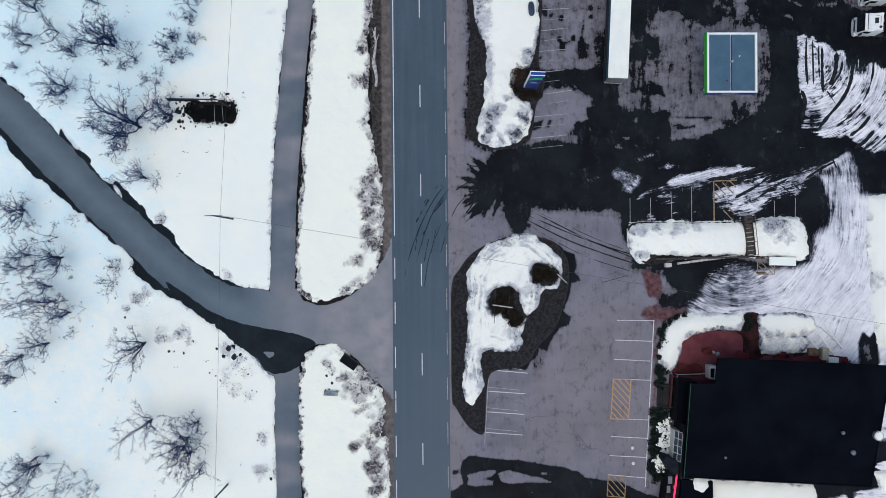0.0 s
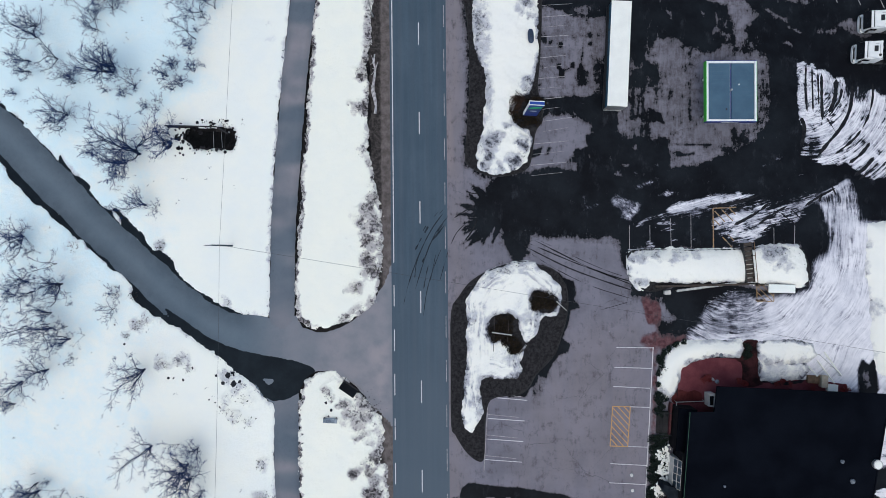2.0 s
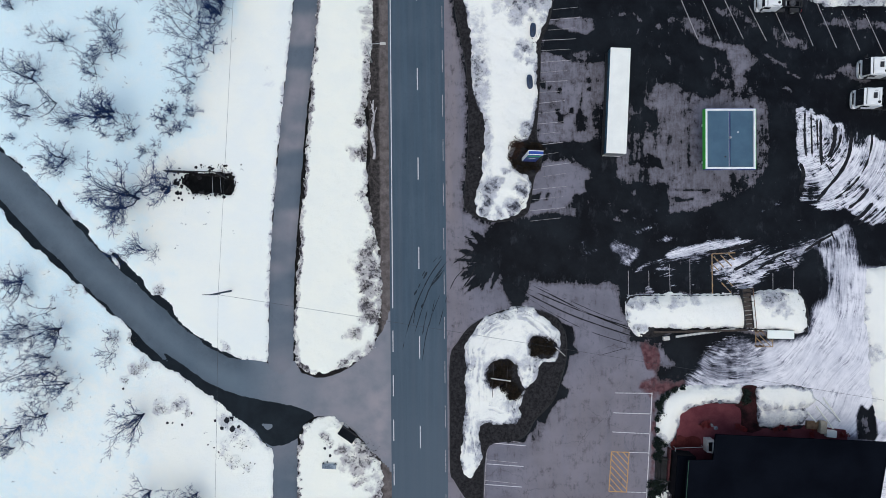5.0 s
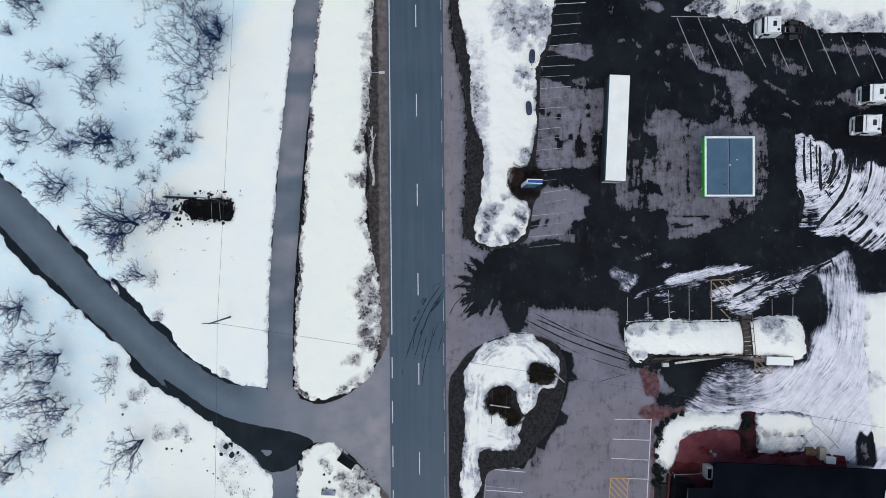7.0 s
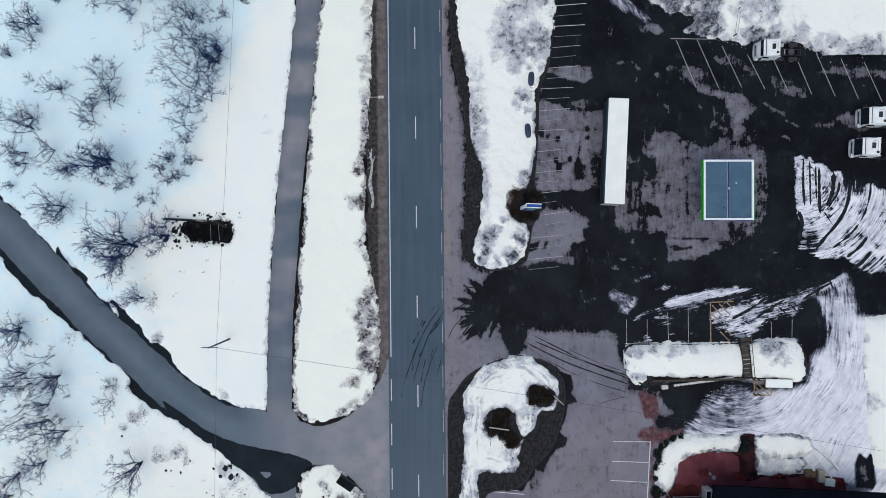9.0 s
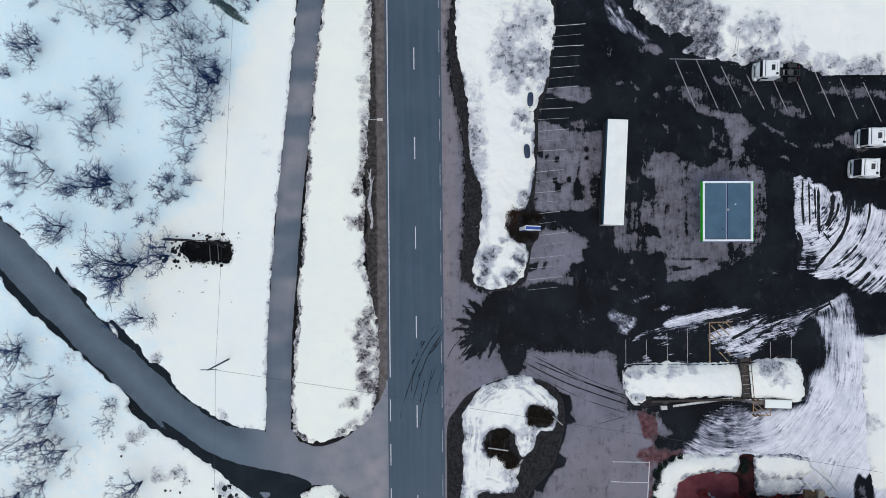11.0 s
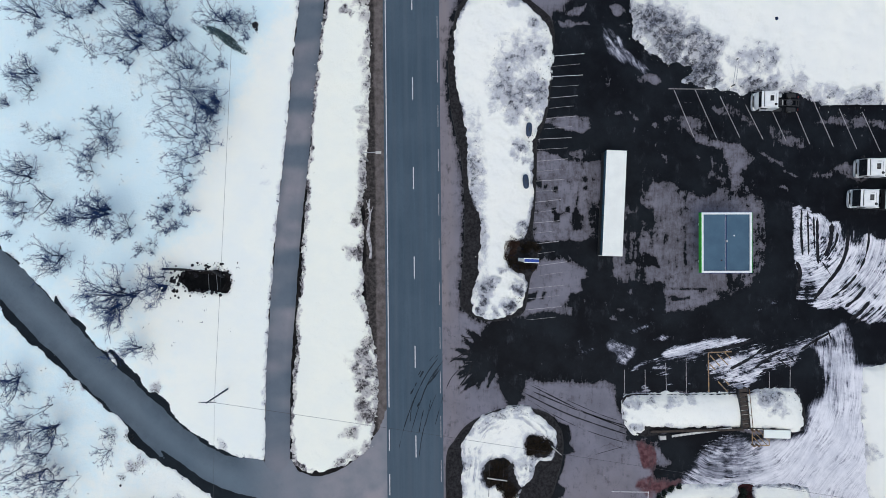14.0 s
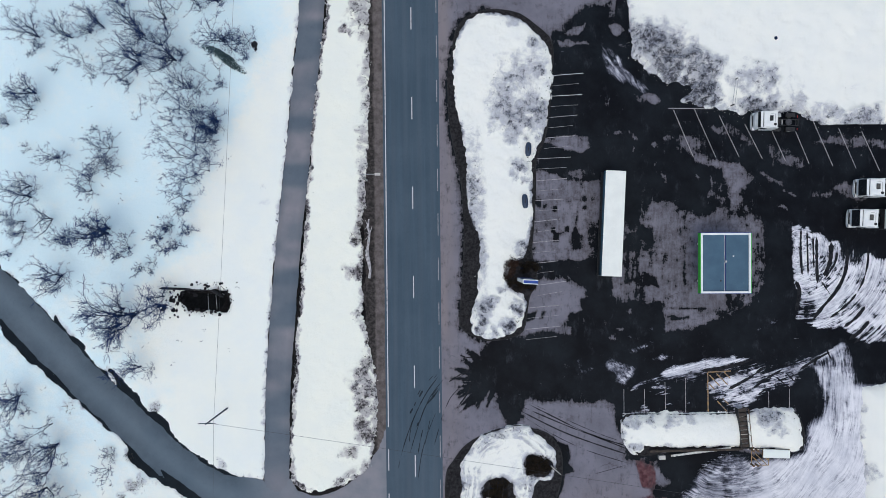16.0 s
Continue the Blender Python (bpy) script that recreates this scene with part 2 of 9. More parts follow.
def make_lot():
    """Worn parking asphalt with cracks, wet stains, slush in streaks, and red dust by the patio."""
    n = Nodes("lot_asphalt")
    wet, slush, flow, red, warm = n.field("wet"), n.field("slush"), n.field("flow", True), n.field("red"), n.field("warm")
    a = n.mix(n.stretch(n.noise(0.18, 5, 0.6), 0.35, 0.65), (0.143, 0.139, 0.171), (0.198, 0.190, 0.232))
    a = n.mix(n.math('MULTIPLY', n.stretch(n.noise(1.6, 6, 0.7), 0.5, 0.75), 0.32), a, (0.10, 0.092, 0.108))
    a = n.mix(n.math('MULTIPLY', n.stretch(n.noise(45, 2), 0.4, 0.7), 0.35), a, (0.21, 0.195, 0.2))
    a = n.mix(n.math('MULTIPLY', warm, n.stretch(n.noise(0.35, 5, 0.6, n.scaled(n.where, 1.6, 0.25)), 0.3, 0.65, 0.45, 0.95)), a, (0.232, 0.203, 0.212))
    bent = n.t.nodes.new("ShaderNodeVectorMath")
    bent.operation = 'MULTIPLY_ADD'
    warp = n.t.nodes.new("ShaderNodeTexNoise")
    n.put(warp.inputs["Vector"], n.where)
    warp.inputs["Scale"].default_value, warp.inputs["Detail"].default_value = 0.5, 4
    n.put(bent.inputs[0], warp.outputs["Color"])
    bent.inputs[1].default_value = (2.6, 2.6, 0)
    n.put(bent.inputs[2], n.where)
    crack = n.stretch(n.cells(0.13, vec=bent.outputs[0]), 0.001, 0.004, 1.0, 0.0)
    crack = n.math('MULTIPLY', crack, n.stretch(n.noise(0.1, 3), 0.47, 0.55))
    a = n.mix(n.math('MULTIPLY', crack, 0.38), a, (0.03, 0.028, 0.03))
    a = n.mix(n.stretch(n.math('ADD', red, n.math('MULTIPLY', n.math('SUBTRACT', n.noise(0.7, 5, 0.7), 0.5), 0.8)), 0.4, 0.75),
              a, n.mix(n.stretch(n.noise(1.5, 5), 0.35, 0.65), (0.072, 0.030, 0.035), (0.14, 0.071, 0.077)))
    # standing melt water
    k = n.math('ADD', wet, n.math('MULTIPLY', n.math('SUBTRACT', n.noise(0.6, 10, 0.76), 0.5), 2.3))
    k = n.math('ADD', k, n.math('MULTIPLY', n.math('SUBTRACT', n.noise(1.0, 7, 0.72, n.scaled(n.where, 2.4, 0.4)), 0.5), 1.1))
    soaked = n.stretch(k, 0.46, 0.54)
    damp = n.math('MULTIPLY', n.stretch(k, 0.0, 0.5), 0.68)
    a = n.mix(damp, a, (0.06, 0.055, 0.06))
    # the water's bluish sheen and grey reflections are painted into its colour
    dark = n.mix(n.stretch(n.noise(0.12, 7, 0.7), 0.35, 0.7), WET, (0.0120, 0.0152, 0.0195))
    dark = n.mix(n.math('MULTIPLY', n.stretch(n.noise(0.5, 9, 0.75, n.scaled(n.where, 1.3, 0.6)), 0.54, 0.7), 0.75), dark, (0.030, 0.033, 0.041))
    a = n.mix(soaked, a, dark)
    # slush, combed by tyres and ploughs
    comb = n.math('SUBTRACT', n.noise(1.0, 5, 0.7, n.scaled(flow, 1.5, 0.2, 0), 0.9), 0.5)
    comb2 = n.math('SUBTRACT', n.noise(1.0, 4, 0.65, n.scaled(flow, 4.5, 0.45, 0), 0.5), 0.5)
    parts = n.t.nodes.new("ShaderNodeSeparateXYZ")
    n.put(parts.inputs[0], flow)
    melted = parts.outputs[2]
    streak = n.math('ADD', n.math('MULTIPLY', comb, 2.0), n.math('MULTIPLY', comb2, 1.9))
    streak = n.math('ADD', streak, n.math('MULTIPLY', n.math('SUBTRACT', n.noise(0.55, 9, 0.78), 0.5), 2.3))
    streak = n.math('MULTIPLY', streak, n.stretch(n.noise(0.3, 5, 0.6), 0.36, 0.62, 0.45, 1.35))
    s = n.math('ADD', slush, n.math('MULTIPLY', streak, n.stretch(melted, 0.0, 1.0, 1.0, 0.5)))
    cover = n.stretch(s, n.stretch(melted, 0, 1, 0.42, 0.2), n.stretch(melted, 0, 1, 0.6, 0.75))
    tone = n.mix(n.stretch(s, 0.3, 1.1), (0.20, 0.205, 0.275), (0.80, 0.785, 0.82))
    tone = n.mix(n.math('MULTIPLY', n.stretch(n.noise(0.22, 6, 0.65), 0.42, 0.68), n.stretch(melted, 0.3, 0.9, 0.0, 0.42)), tone, (0.40, 0.41, 0.48))
    a = n.mix(cover, a, tone)
    r = n.math('ADD', n.math('MULTIPLY', soaked, -0.35), 0.85)
    n.set(Base_Color=a, Roughness=n.math('MAXIMUM', r, n.math('MULTIPLY', cover, 0.85)), Specular_IOR_Level=0.05)
    n.relief(n.math('ADD', n.math('MULTIPLY', n.noise(60, 2), 0.15), n.math('MULTIPLY', cover, n.math('ADD', s, 0.3))), 0.5, 0.05)
    return n.mat


def make_road(name, a, b, lanes=False):
    n = Nodes(name)
    c = n.mix(n.stretch(n.noise(0.12, 4), 0.3, 0.7), a, b)
    if lanes:
        c = n.mix(n.math('MULTIPLY', n.stretch(n.noise(1.0, 5, 0.6, n.scaled(n.where, 1.4, 0.05)), 0.4, 0.7), 0.35), c, tuple(v * 1.35 for v in b))
    c = n.mix(n.math('MULTIPLY', n.stretch(n.noise(2.2, 6, 0.7), 0.5, 0.75), 0.35), c, tuple(v * 0.7 for v in a))
    c = n.mix(n.math('MULTIPLY', n.stretch(n.noise(50, 2), 0.4, 0.7), 0.25), c, tuple(v * 1.5 for v in b))
    if lanes:
        sep = n.t.nodes.new("ShaderNodeSeparateXYZ")
        n.put(sep.inputs[0], n.where)
        for x, w, f in ((-2.55, 0.45, 0.3), (-0.9, 0.45, 0.3), (1.0, 0.5, 0.25), (2.7, 0.5, 0.3)):
            band = n.stretch(n.math('ABSOLUTE', n.math('SUBTRACT', sep.outputs[0], x)), 0.1, w, f, 0.0)
            c = n.mix(n.math('MULTIPLY', band, n.stretch(n.noise(0.08, 3, 0.5, n.scaled(n.where, 3, 0.4)), 0.2, 0.7)), c, (0.10, 0.115, 0.14))
        # the asphalt grows lighter towards the south
        dry = n.math('MULTIPLY', n.stretch(sep.outputs[1], -32.0, 6.0, 1.0, 0.0), n.stretch(n.noise(0.05, 3), 0.25, 0.6, 0.6, 1.0))
        c = n.mix(dry, c, (0.098, 0.122, 0.150))
    wet = n.field("wet")
    k = n.math('ADD', wet, n.math('MULTIPLY', n.math('SUBTRACT', n.noise(0.8, 6, 0.65), 0.5), 0.5))
    soak = n.stretch(k, 0.47, 0.53)
    red = n.field("red")
    c = n.mix(n.math('MULTIPLY', red, n.stretch(n.noise(0.5, 4), 0.2, 0.7, 0.5, 0.95)), c, (0.315, 0.285, 0.30))
    c = n.mix(n.math('MULTIPLY', n.field("damp"), n.stretch(n.noise(0.4, 6, 0.65), 0.25, 0.6, 0.3, 0.65)), c, (0.052, 0.066, 0.084))
    c = n.mix(soak, c, n.mix(n.stretch(n.noise(0.3, 6, 0.65), 0.4, 0.7), (0.0075, 0.0115, 0.016), (0.013, 0.019, 0.025)))
    n.set(Base_Color=c, Roughness=n.math('SUBTRACT', 0.85, n.math('MULTIPLY', soak, 0.3)), Specular_IOR_Level=0.06)
    n.relief(n.noise(60, 2), 0.2, 0.01)
    return n.mat


def make_paint(name, colour, wear=0.5):
    """Road paint worn through to the asphalt."""
    n = Nodes(name)
    k = n.math('ADD', n.math('MULTIPLY', n.noise(2.0, 5, 0.7), 0.6), n.math('MULTIPLY', n.noise(14, 4, 0.7), 0.4))
    c = n.mix(n.stretch(k, wear - 0.06, wear + 0.1), colour, (0.12, 0.11, 0.115))
    n.set(Base_Color=c, Roughness=0.8, Specular_IOR_Level=0.2)
    return n.mat


def make_gravel():
    """Brown gravel, soaked black on the side away from the road."""
    n = Nodes("brown_gravel")
    c = n.mix(n.stretch(n.noise(1.0, 8, 0.7), 0.35, 0.65), (0.085, 0.073, 0.070), (0.165, 0.142, 0.136))
    c = n.mix(n.math('MULTIPLY', n.stretch(n.noise(12, 3, 0.7), 0.5, 0.7), 0.5), c, (0.05, 0.045, 0.044))
    k = n.math('ADD', n.field("wet"), n.math('MULTIPLY', n.math('SUBTRACT', n.noise(0.5, 7, 0.7, n.scaled(n.where, 1.0, 0.35)), 0.5), 1.0))
    c = n.mix(n.stretch(k, 0.3, 0.75), c, n.mix(n.stretch(n.noise(2.0, 6, 0.7), 0.4, 0.65), (0.026, 0.0235, 0.023), (0.078, 0.068, 0.065)))
    n.set(Base_Color=c, Roughness=0.95, Specular_IOR_Level=0.05)
    n.relief(n.noise(14, 3, 0.7), 0.5, 0.03)
    return n.mat


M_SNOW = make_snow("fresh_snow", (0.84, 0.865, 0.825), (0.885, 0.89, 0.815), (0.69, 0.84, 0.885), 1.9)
M_VERGE_SNOW = make_snow("verge_snow", (0.86, 0.865, 0.785), (0.90, 0.89, 0.785), speck=2.0, mud_a=(0.024, 0.022, 0.024), mud_b=(0.31, 0.285, 0.305), soft=0.3)
M_OLD_SNOW = make_snow("old_snow", (0.855, 0.85, 0.80), (0.895, 0.88, 0.81), speck=0.8, mud_a=(0.034, 0.036, 0.046), mud_b=(0.31, 0.315, 0.37), soft=0.34)
M_SOIL, M_LOT = make_soil(), make_lot()
M_ROAD = make_road("road_asphalt", (0.052, 0.077, 0.103), (0.070, 0.097, 0.126), True)
M_SIDE = make_road("side_road_asphalt", (0.100, 0.132, 0.165), (0.130, 0.162, 0.195))
M_PATH = make_road("path_asphalt", (0.096, 0.120, 0.150), (0.126, 0.148, 0.178))
M_WHITE_PAINT = make_paint("white_road_paint", (0.62, 0.61, 0.62), 0.56)
M_FADED_PAINT = make_paint("faded_road_paint", (0.40, 0.38, 0.39), 0.52)
M_GRAVEL = make_gravel()
M_YELLOW_PAINT = make_paint("yellow_road_paint", (0.50, 0.30, 0.12), 0.58)
M_FAINT_MARK = worn("faint_tyre_mark", (0.012, 0.016, 0.022), (0.034, 0.044, 0.056), 2, 0.8, 0, 20, 0.1, 0.1)
M_OLD_YELLOW = make_paint("worn_yellow_paint", (0.36, 0.23, 0.10), 0.5)
M_RUBBER_AND_SHADE = worn("wet_tyre_and_shade_mark", WET, (0.02, 0.02, 0.024), 2, 0.6, 0, 20, 0.1, 0.1)
M_KERB = worn("kerb_concrete", (0.009, 0.009, 0.010), (0.028, 0.027, 0.029), 0.5, 0.9)
M_BARK = worn("bare_bark", (0.005, 0.011, 0.034), (0.017, 0.029, 0.070), 4, 0.9, 0, 30, 0.3, 0.1)
M_TWIG = worn("thin_twigs", (0.008, 0.027, 0.105), (0.022, 0.051, 0.168), 4, 0.9, 0, 30, 0.1, 0.1)
M_STALK = worn("dry_stalks", (0.022, 0.02, 0.02), (0.075, 0.065, 0.06), 3, 0.95, 0, 20, 0.2, 0.1)
M_WOOD = worn("weathered_timber", (0.10, 0.065, 0.04), (0.19, 0.125, 0.08), 2, 0.85)
M_DARK_WOOD = worn("dark_timber", (0.035, 0.028, 0.025), (0.07, 0.055, 0.045), 2, 0.85)
M_STEEL = worn("galvanised_steel", (0.35, 0.36, 0.37), (0.5, 0.5, 0.5), 3, 0.45, 0.7)
M_WHITE = worn("white_lacquer", (0.74, 0.75, 0.75), (0.82, 0.82, 0.81), 1.5, 0.4, 0, 12, 0.05, 0.4)
M_BLACK = worn("black_plastic", (0.012, 0.012, 0.014), (0.03, 0.03, 0.032), 3, 0.6)
M_TYRE = worn("tyre_rubber", (0.012, 0.012, 0.012), (0.025, 0.024, 0.023), 4, 0.85)
M_GLASS = worn("dark_glazing", (0.008, 0.010, 0.013), (0.014, 0.016, 0.02), 1, 0.08, 0, 5, 0.0, 0.5)
M_WIRE = worn("cable_black", (0.03, 0.03, 0.034), (0.06, 0.06, 0.065), 3, 0.7)


# ---- the ground, one sheet to the horizon ----
def spread(lo, hi, res):
    near = np.arange(lo, hi + res / 2, res)
    far = np.array([4, 12, 30, 70, 160, 400, 1000, 2400.0])
    return np.concatenate([lo - far[::-1], near, hi + far])


gx, gy = spread(-64, 72, 1.0), spread(-46, 72, 1.0)
X, Y = np.meshgrid(gx, gy)
DITCH = [(-32.4, 20.3), (-26.4, 20.2), (-25.4, 19.7), (-25.2, 18.2), (-25.9, 17.4), (-28.4, 17.0), (-31.2, 17.6), (-32.6, 18.8)]
pit = step(reach(X, Y, DITCH) + 0.8, 0.6)
ground = tagged(sheet("ground", gx, gy, slope(X) - 0.07 - 1.2 * pit, X < 1e9, M_SOIL), "dark soil and dead grass under the snow", "ground", kind="structure")

# ---- side road, path and lot ----
PATH_LINE = flowing([(-13.2, 64.5), (-13.8, 56.0), (-14.5, 49.9), (-15.3, 42.2), (-16.2, 34.4), (-17.1, 26.7), (-18.0, 16.7), (-18.8, 6.6), (-19.0, -2.0)] + [(-19.1, -5.9), (-18.7, -12.5), (-18.6, -17.2), (-18.6, -24.9), (-18.4, -34.3), (-18.2, -40.3)])
path_edge = 1.62
SIDE = rounded([(-68.9, 30.6), (-59.3, 24.4), (-54.4, 19.9), (-48.7, 14.2), (-43.0, 8.4), (-37.4, 3.3), (-32.6, -1.0), (-28.6, -4.0), (-24.6, -5.4), (-21.1, -6.0), (-19.1, -7.1), (-17.2, -5.7), (-16.3, -7.3), (-14.4, -8.0), (-12.1, -7.8), (-9.3, -6.5), (-7.0, -4.5), (-5.2, -1.8), (-3.9, 1.3), (-3.3, -0.3), (-3.4, -20.3), (-4.4, -20.3), (-6.6, -18.1), (-8.2, -16.0), (-10.2, -14.2), (-13.3, -13.1), (-15.4, -13.6), (-16.7, -15.6), (-18.4, -17.6), (-20.4, -17.5), (-21.5, -16.8), (-23.9, -13.7), (-29.4, -10.3), (-35.8, -5.6), (-40.6, -0.9), (-46.3, 3.9), (-50.4, 8.2), (-55.3, 12.7), (-59.4, 17.0), (-68.9, 23.4)], 3)
sx, sy = np.arange(-75, -3.3, 0.3), np.arange(-42, 72, 0.3)
X, Y = np.meshgrid(sx, sy)
d_side = reach(X, Y, SIDE)
d_path = along(X, Y, PATH_LINE) - path_edge
WET_CORNER = [(-35.7, -4.4), (-33.7, -5.6), (-31.8, -7.0), (-29.1, -8.8), (-26.8, -9.8), (-23.7, -10.7), (-19.9, -11.4), (-17.6, -11.8), (-15.2, -12.6), (-14.3, -13.1), (-15.4, -14.2), (-16.6, -16.2), (-18.7, -17.2), (-20.3, -17.4), (-21.6, -16.8), (-22.4, -15.6), (-23.9, -13.8), (-26.8, -12.6), (-29.3, -11.3), (-31.8, -9.8), (-34.1, -7.4)]
wet_corner = step(reach(X, Y, WET_CORNER), 0.8)
wear = grain(X, Y, 0.8, 3) * 0.12
far_off = np.clip((along(X, Y, PATH_LINE) - 3) / 3, 0, 1) * step(X + 16, 2.0)
soggy = step(-d_side - 0.12 - 0.35 * grain(X, Y, 2.2, 19, 3) * far_off, 0.25) * far_off
wet_corner = np.maximum(wet_corner, soggy) * (1 - step(reach(X, Y, [(-22.1, -14.1), (-21.1, -14.3), (-20.2, -14.4), (-20.4, -14.9), (-21.1, -15.2)]), 0.25))
pink = np.max([step(reach(X, Y, [(-8.2, -9.5), (-3.6, -8.3), (-3.7, -20.3), (-6.7, -18.7)]), 2.0), 0.72 * step(reach(X, Y, [(-14.4, -4.8), (-2.7, 2.8), (-2.9, -21.8), (-11.3, -17.2), (-16.0, -13.3)]), 4.0), 0.45 * step(reach(X, Y, [(-21.4, -4.8), (-2.7, 2.8), (-2.9, -21.8), (-11.3, -17.2), (-20.8, -19.5)]), 4.0)], 0)
side_road = tagged(sheet("side_road", sx, sy, slope(X) - np.clip((d_side + wear - 1.8 * far_off) * 0.6, -0.0, 0.4), d_side < 0.5 + 1.8 * far_off, M_SIDE,
                         [("wet", wet_corner), ("red", pink), ("damp", step(-d_side - 1.5, 1.6) * far_off)]), "grey asphalt side road joining the main road", "road", kind="structure")
bands = np.clip(0.27 + 0.9 * grain(X * 0.3, Y, 2.4, 31, 2), 0, 0.7)
near_side = step(d_side - 3.0, 3.0)
bands = bands * (1 - near_side) + pink * near_side
path_sheet = tagged(sheet("foot_path", sx, sy, slope(X) + 0.01 - np.clip((d_path + wear) * 0.6, 0, 0.4), (d_path < 0.5) & (d_side > -0.2), M_PATH,
                    [("wet", wet_corner), ("red", bands), ("damp", 0.35 * step(-d_path - 0.4, 0.4) * (1 - near_side))]), "grey asphalt foot and cycle path, cleared of snow", "path", kind="structure")

road_bm = bmesh.new()
box(road_bm, -3.95, -400, -0.3, 3.72, 500, 0.012)
road = tagged(part("road", road_bm, M_ROAD), "blue-grey asphalt two-lane main road with worn wheel tracks", "road", kind="structure")

gx, gy = np.arange(-7.2, -3.7, 0.25), np.arange(-60, 90, 0.3)
X, Y = np.meshgrid(gx, gy)
open_side = step(np.abs(Y + 9.5) - 6.5, 1.5)
shoulder_z = -0.02 - np.clip((-6.3 - X + 0.8 * grain(X, Y, 2.5, 55, 4)) * 0.25, 0, 0.2) - 0.2 * open_side
tagged(sheet("shoulder", gx, gy, shoulder_z, X < 0, M_GRAVEL, [("wet", step(X + 5.2, 0.6))]), "brown gravel shoulder beside the road", "road shoulder", kind="structure")

lx, ly = np.arange(3.4, 76, 0.2), np.arange(-48, 76, 0.2)
X, Y = np.meshgrid(lx, ly)
wet, slush, red = np.zeros(X.shape), np.full(X.shape, -0.45), np.zeros(X.shape)
flow = np.stack([Y, X, 0 * X], -1)


def lay(values, outline, value, soft):
    p, m = np.array(outline), soft * 2.3 + 0.3
    i0, i1 = np.searchsorted(ly, [p[:, 1].min() - m, p[:, 1].max() + m])
    j0, j1 = np.searchsorted(lx, [p[:, 0].min() - m, p[:, 0].max() + m])
    part_ = (slice(i0, i1), slice(j0, j1))
    f = step(reach(X[part_], Y[part_], outline), soft * 2.3)
    out = values.copy()
    out[part_] = out[part_] * (1 - f) + value * f
    return out


def comb(outline, u, v, melted=0.0):
    f = (reach(X, Y, outline) < 0.6)[..., None]
    return np.where(f, np.stack([u, v, 0 * u + melted], -1), flow)


def turned(degrees):
    c, s = math.cos(radians(degrees)), math.sin(radians(degrees))
    return -s * X + c * Y, c * X + s * Y


# the soaked forecourt and the crossing in front of it
wet = lay(wet, [(16.4, 38.3), (17.9, 42.5), (18.7, 47.1)] + [(19.0, 54.6), (21.7, 56.9), (23.4, 58.4), (27.5, 59.2), (29.5, 63.9)] + [(43.9, 63.0), (74.6, 58.1), (74.2, 13.6), (64.0, 12.1), (63.1, 8.3), (60.3, 7.5), (55.7, 3.7), (53.3, 1.3), (51.8, 3.4), (38.7, 2.9), (28.3, 3.2), (28.6, 0.1), (32.5, -4.2), (28.7, -3.0), (27.2, 4.0), (25.7, 4.6), (17.2, 4.7), (14.9, 4.9), (14.4, 2.7), (12.1, 2.7), (11.4, 4.9), (7.8, 7.8), (7.7, 9.9), (10.2, 13.2), (15.0, 13.9), (20.4, 15.0), (20.8, 16.7), (23.5, 20.2), (20.4, 21.4), (16.6, 21.2), (16.5, 24.1)], 0.9, 0.5)
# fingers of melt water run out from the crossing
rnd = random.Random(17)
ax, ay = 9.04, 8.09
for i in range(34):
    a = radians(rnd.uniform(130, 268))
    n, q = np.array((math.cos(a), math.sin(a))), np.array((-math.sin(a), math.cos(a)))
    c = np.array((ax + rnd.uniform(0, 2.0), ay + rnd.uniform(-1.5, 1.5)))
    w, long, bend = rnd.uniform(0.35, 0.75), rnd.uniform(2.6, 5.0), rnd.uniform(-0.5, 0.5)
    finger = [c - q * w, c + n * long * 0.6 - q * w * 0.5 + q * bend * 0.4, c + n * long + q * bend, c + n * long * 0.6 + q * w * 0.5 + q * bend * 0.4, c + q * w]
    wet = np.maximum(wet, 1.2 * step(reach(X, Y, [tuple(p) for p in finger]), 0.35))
wet = lay(wet, [(11.5, 5.1), (14.7, 4.5), (14.3, 3.0), (13.6, 1.3), (12.4, 1.5), (12.3, 3.0)], 1.1, 0.25)
# dry islands at the north end
wet = lay(wet, [(20.9, 54.8), (21.9, 55.7), (23.3, 55.9), (23.9, 56.4), (23.4, 55.1), (22.6, 54.5), (21.2, 54.6)], 0.2, 0.15)
wet = lay(wet, [(19.8, 53.9), (20.2, 52.8), (21.2, 52.8), (22.5, 53.3), (24.4, 53.3), (24.0, 53.8), (22.3, 53.5), (21.3, 54.0), (20.6, 53.6)], 0.2, 0.15)
wet = lay(wet, [(26.9, 58.2), (27.5, 58.9), (28.2, 58.2), (27.6, 56.9), (27.0, 57.1)], 0.35, 0.3)
wet = lay(wet, [(26.8, 55.9), (27.5, 54.6), (28.2, 54.5), (29.1, 55.1), (28.8, 55.8), (27.9, 56.0)], 0.2, 0.15)
wet = lay(wet, [(28.1, 53.4), (29.4, 53.3), (29.2, 52.9), (28.4, 52.9)], 0.4, 0.2)
wet = lay(wet, [(30.1, 46.5), (30.7, 45.4), (31.1, 45.4), (30.9, 46.4)], 0.4, 0.2)
wet = lay(wet, [(31.2, 46.3), (32.0, 45.5), (33.1, 45.0), (34.1, 45.4), (33.6, 46.1), (32.4, 46.7)], 0.2, 0.15)
wet = lay(wet, [(26.2, 46.1), (26.3, 44.7), (26.9, 44.7), (26.7, 45.8)], 0.4, 0.2)
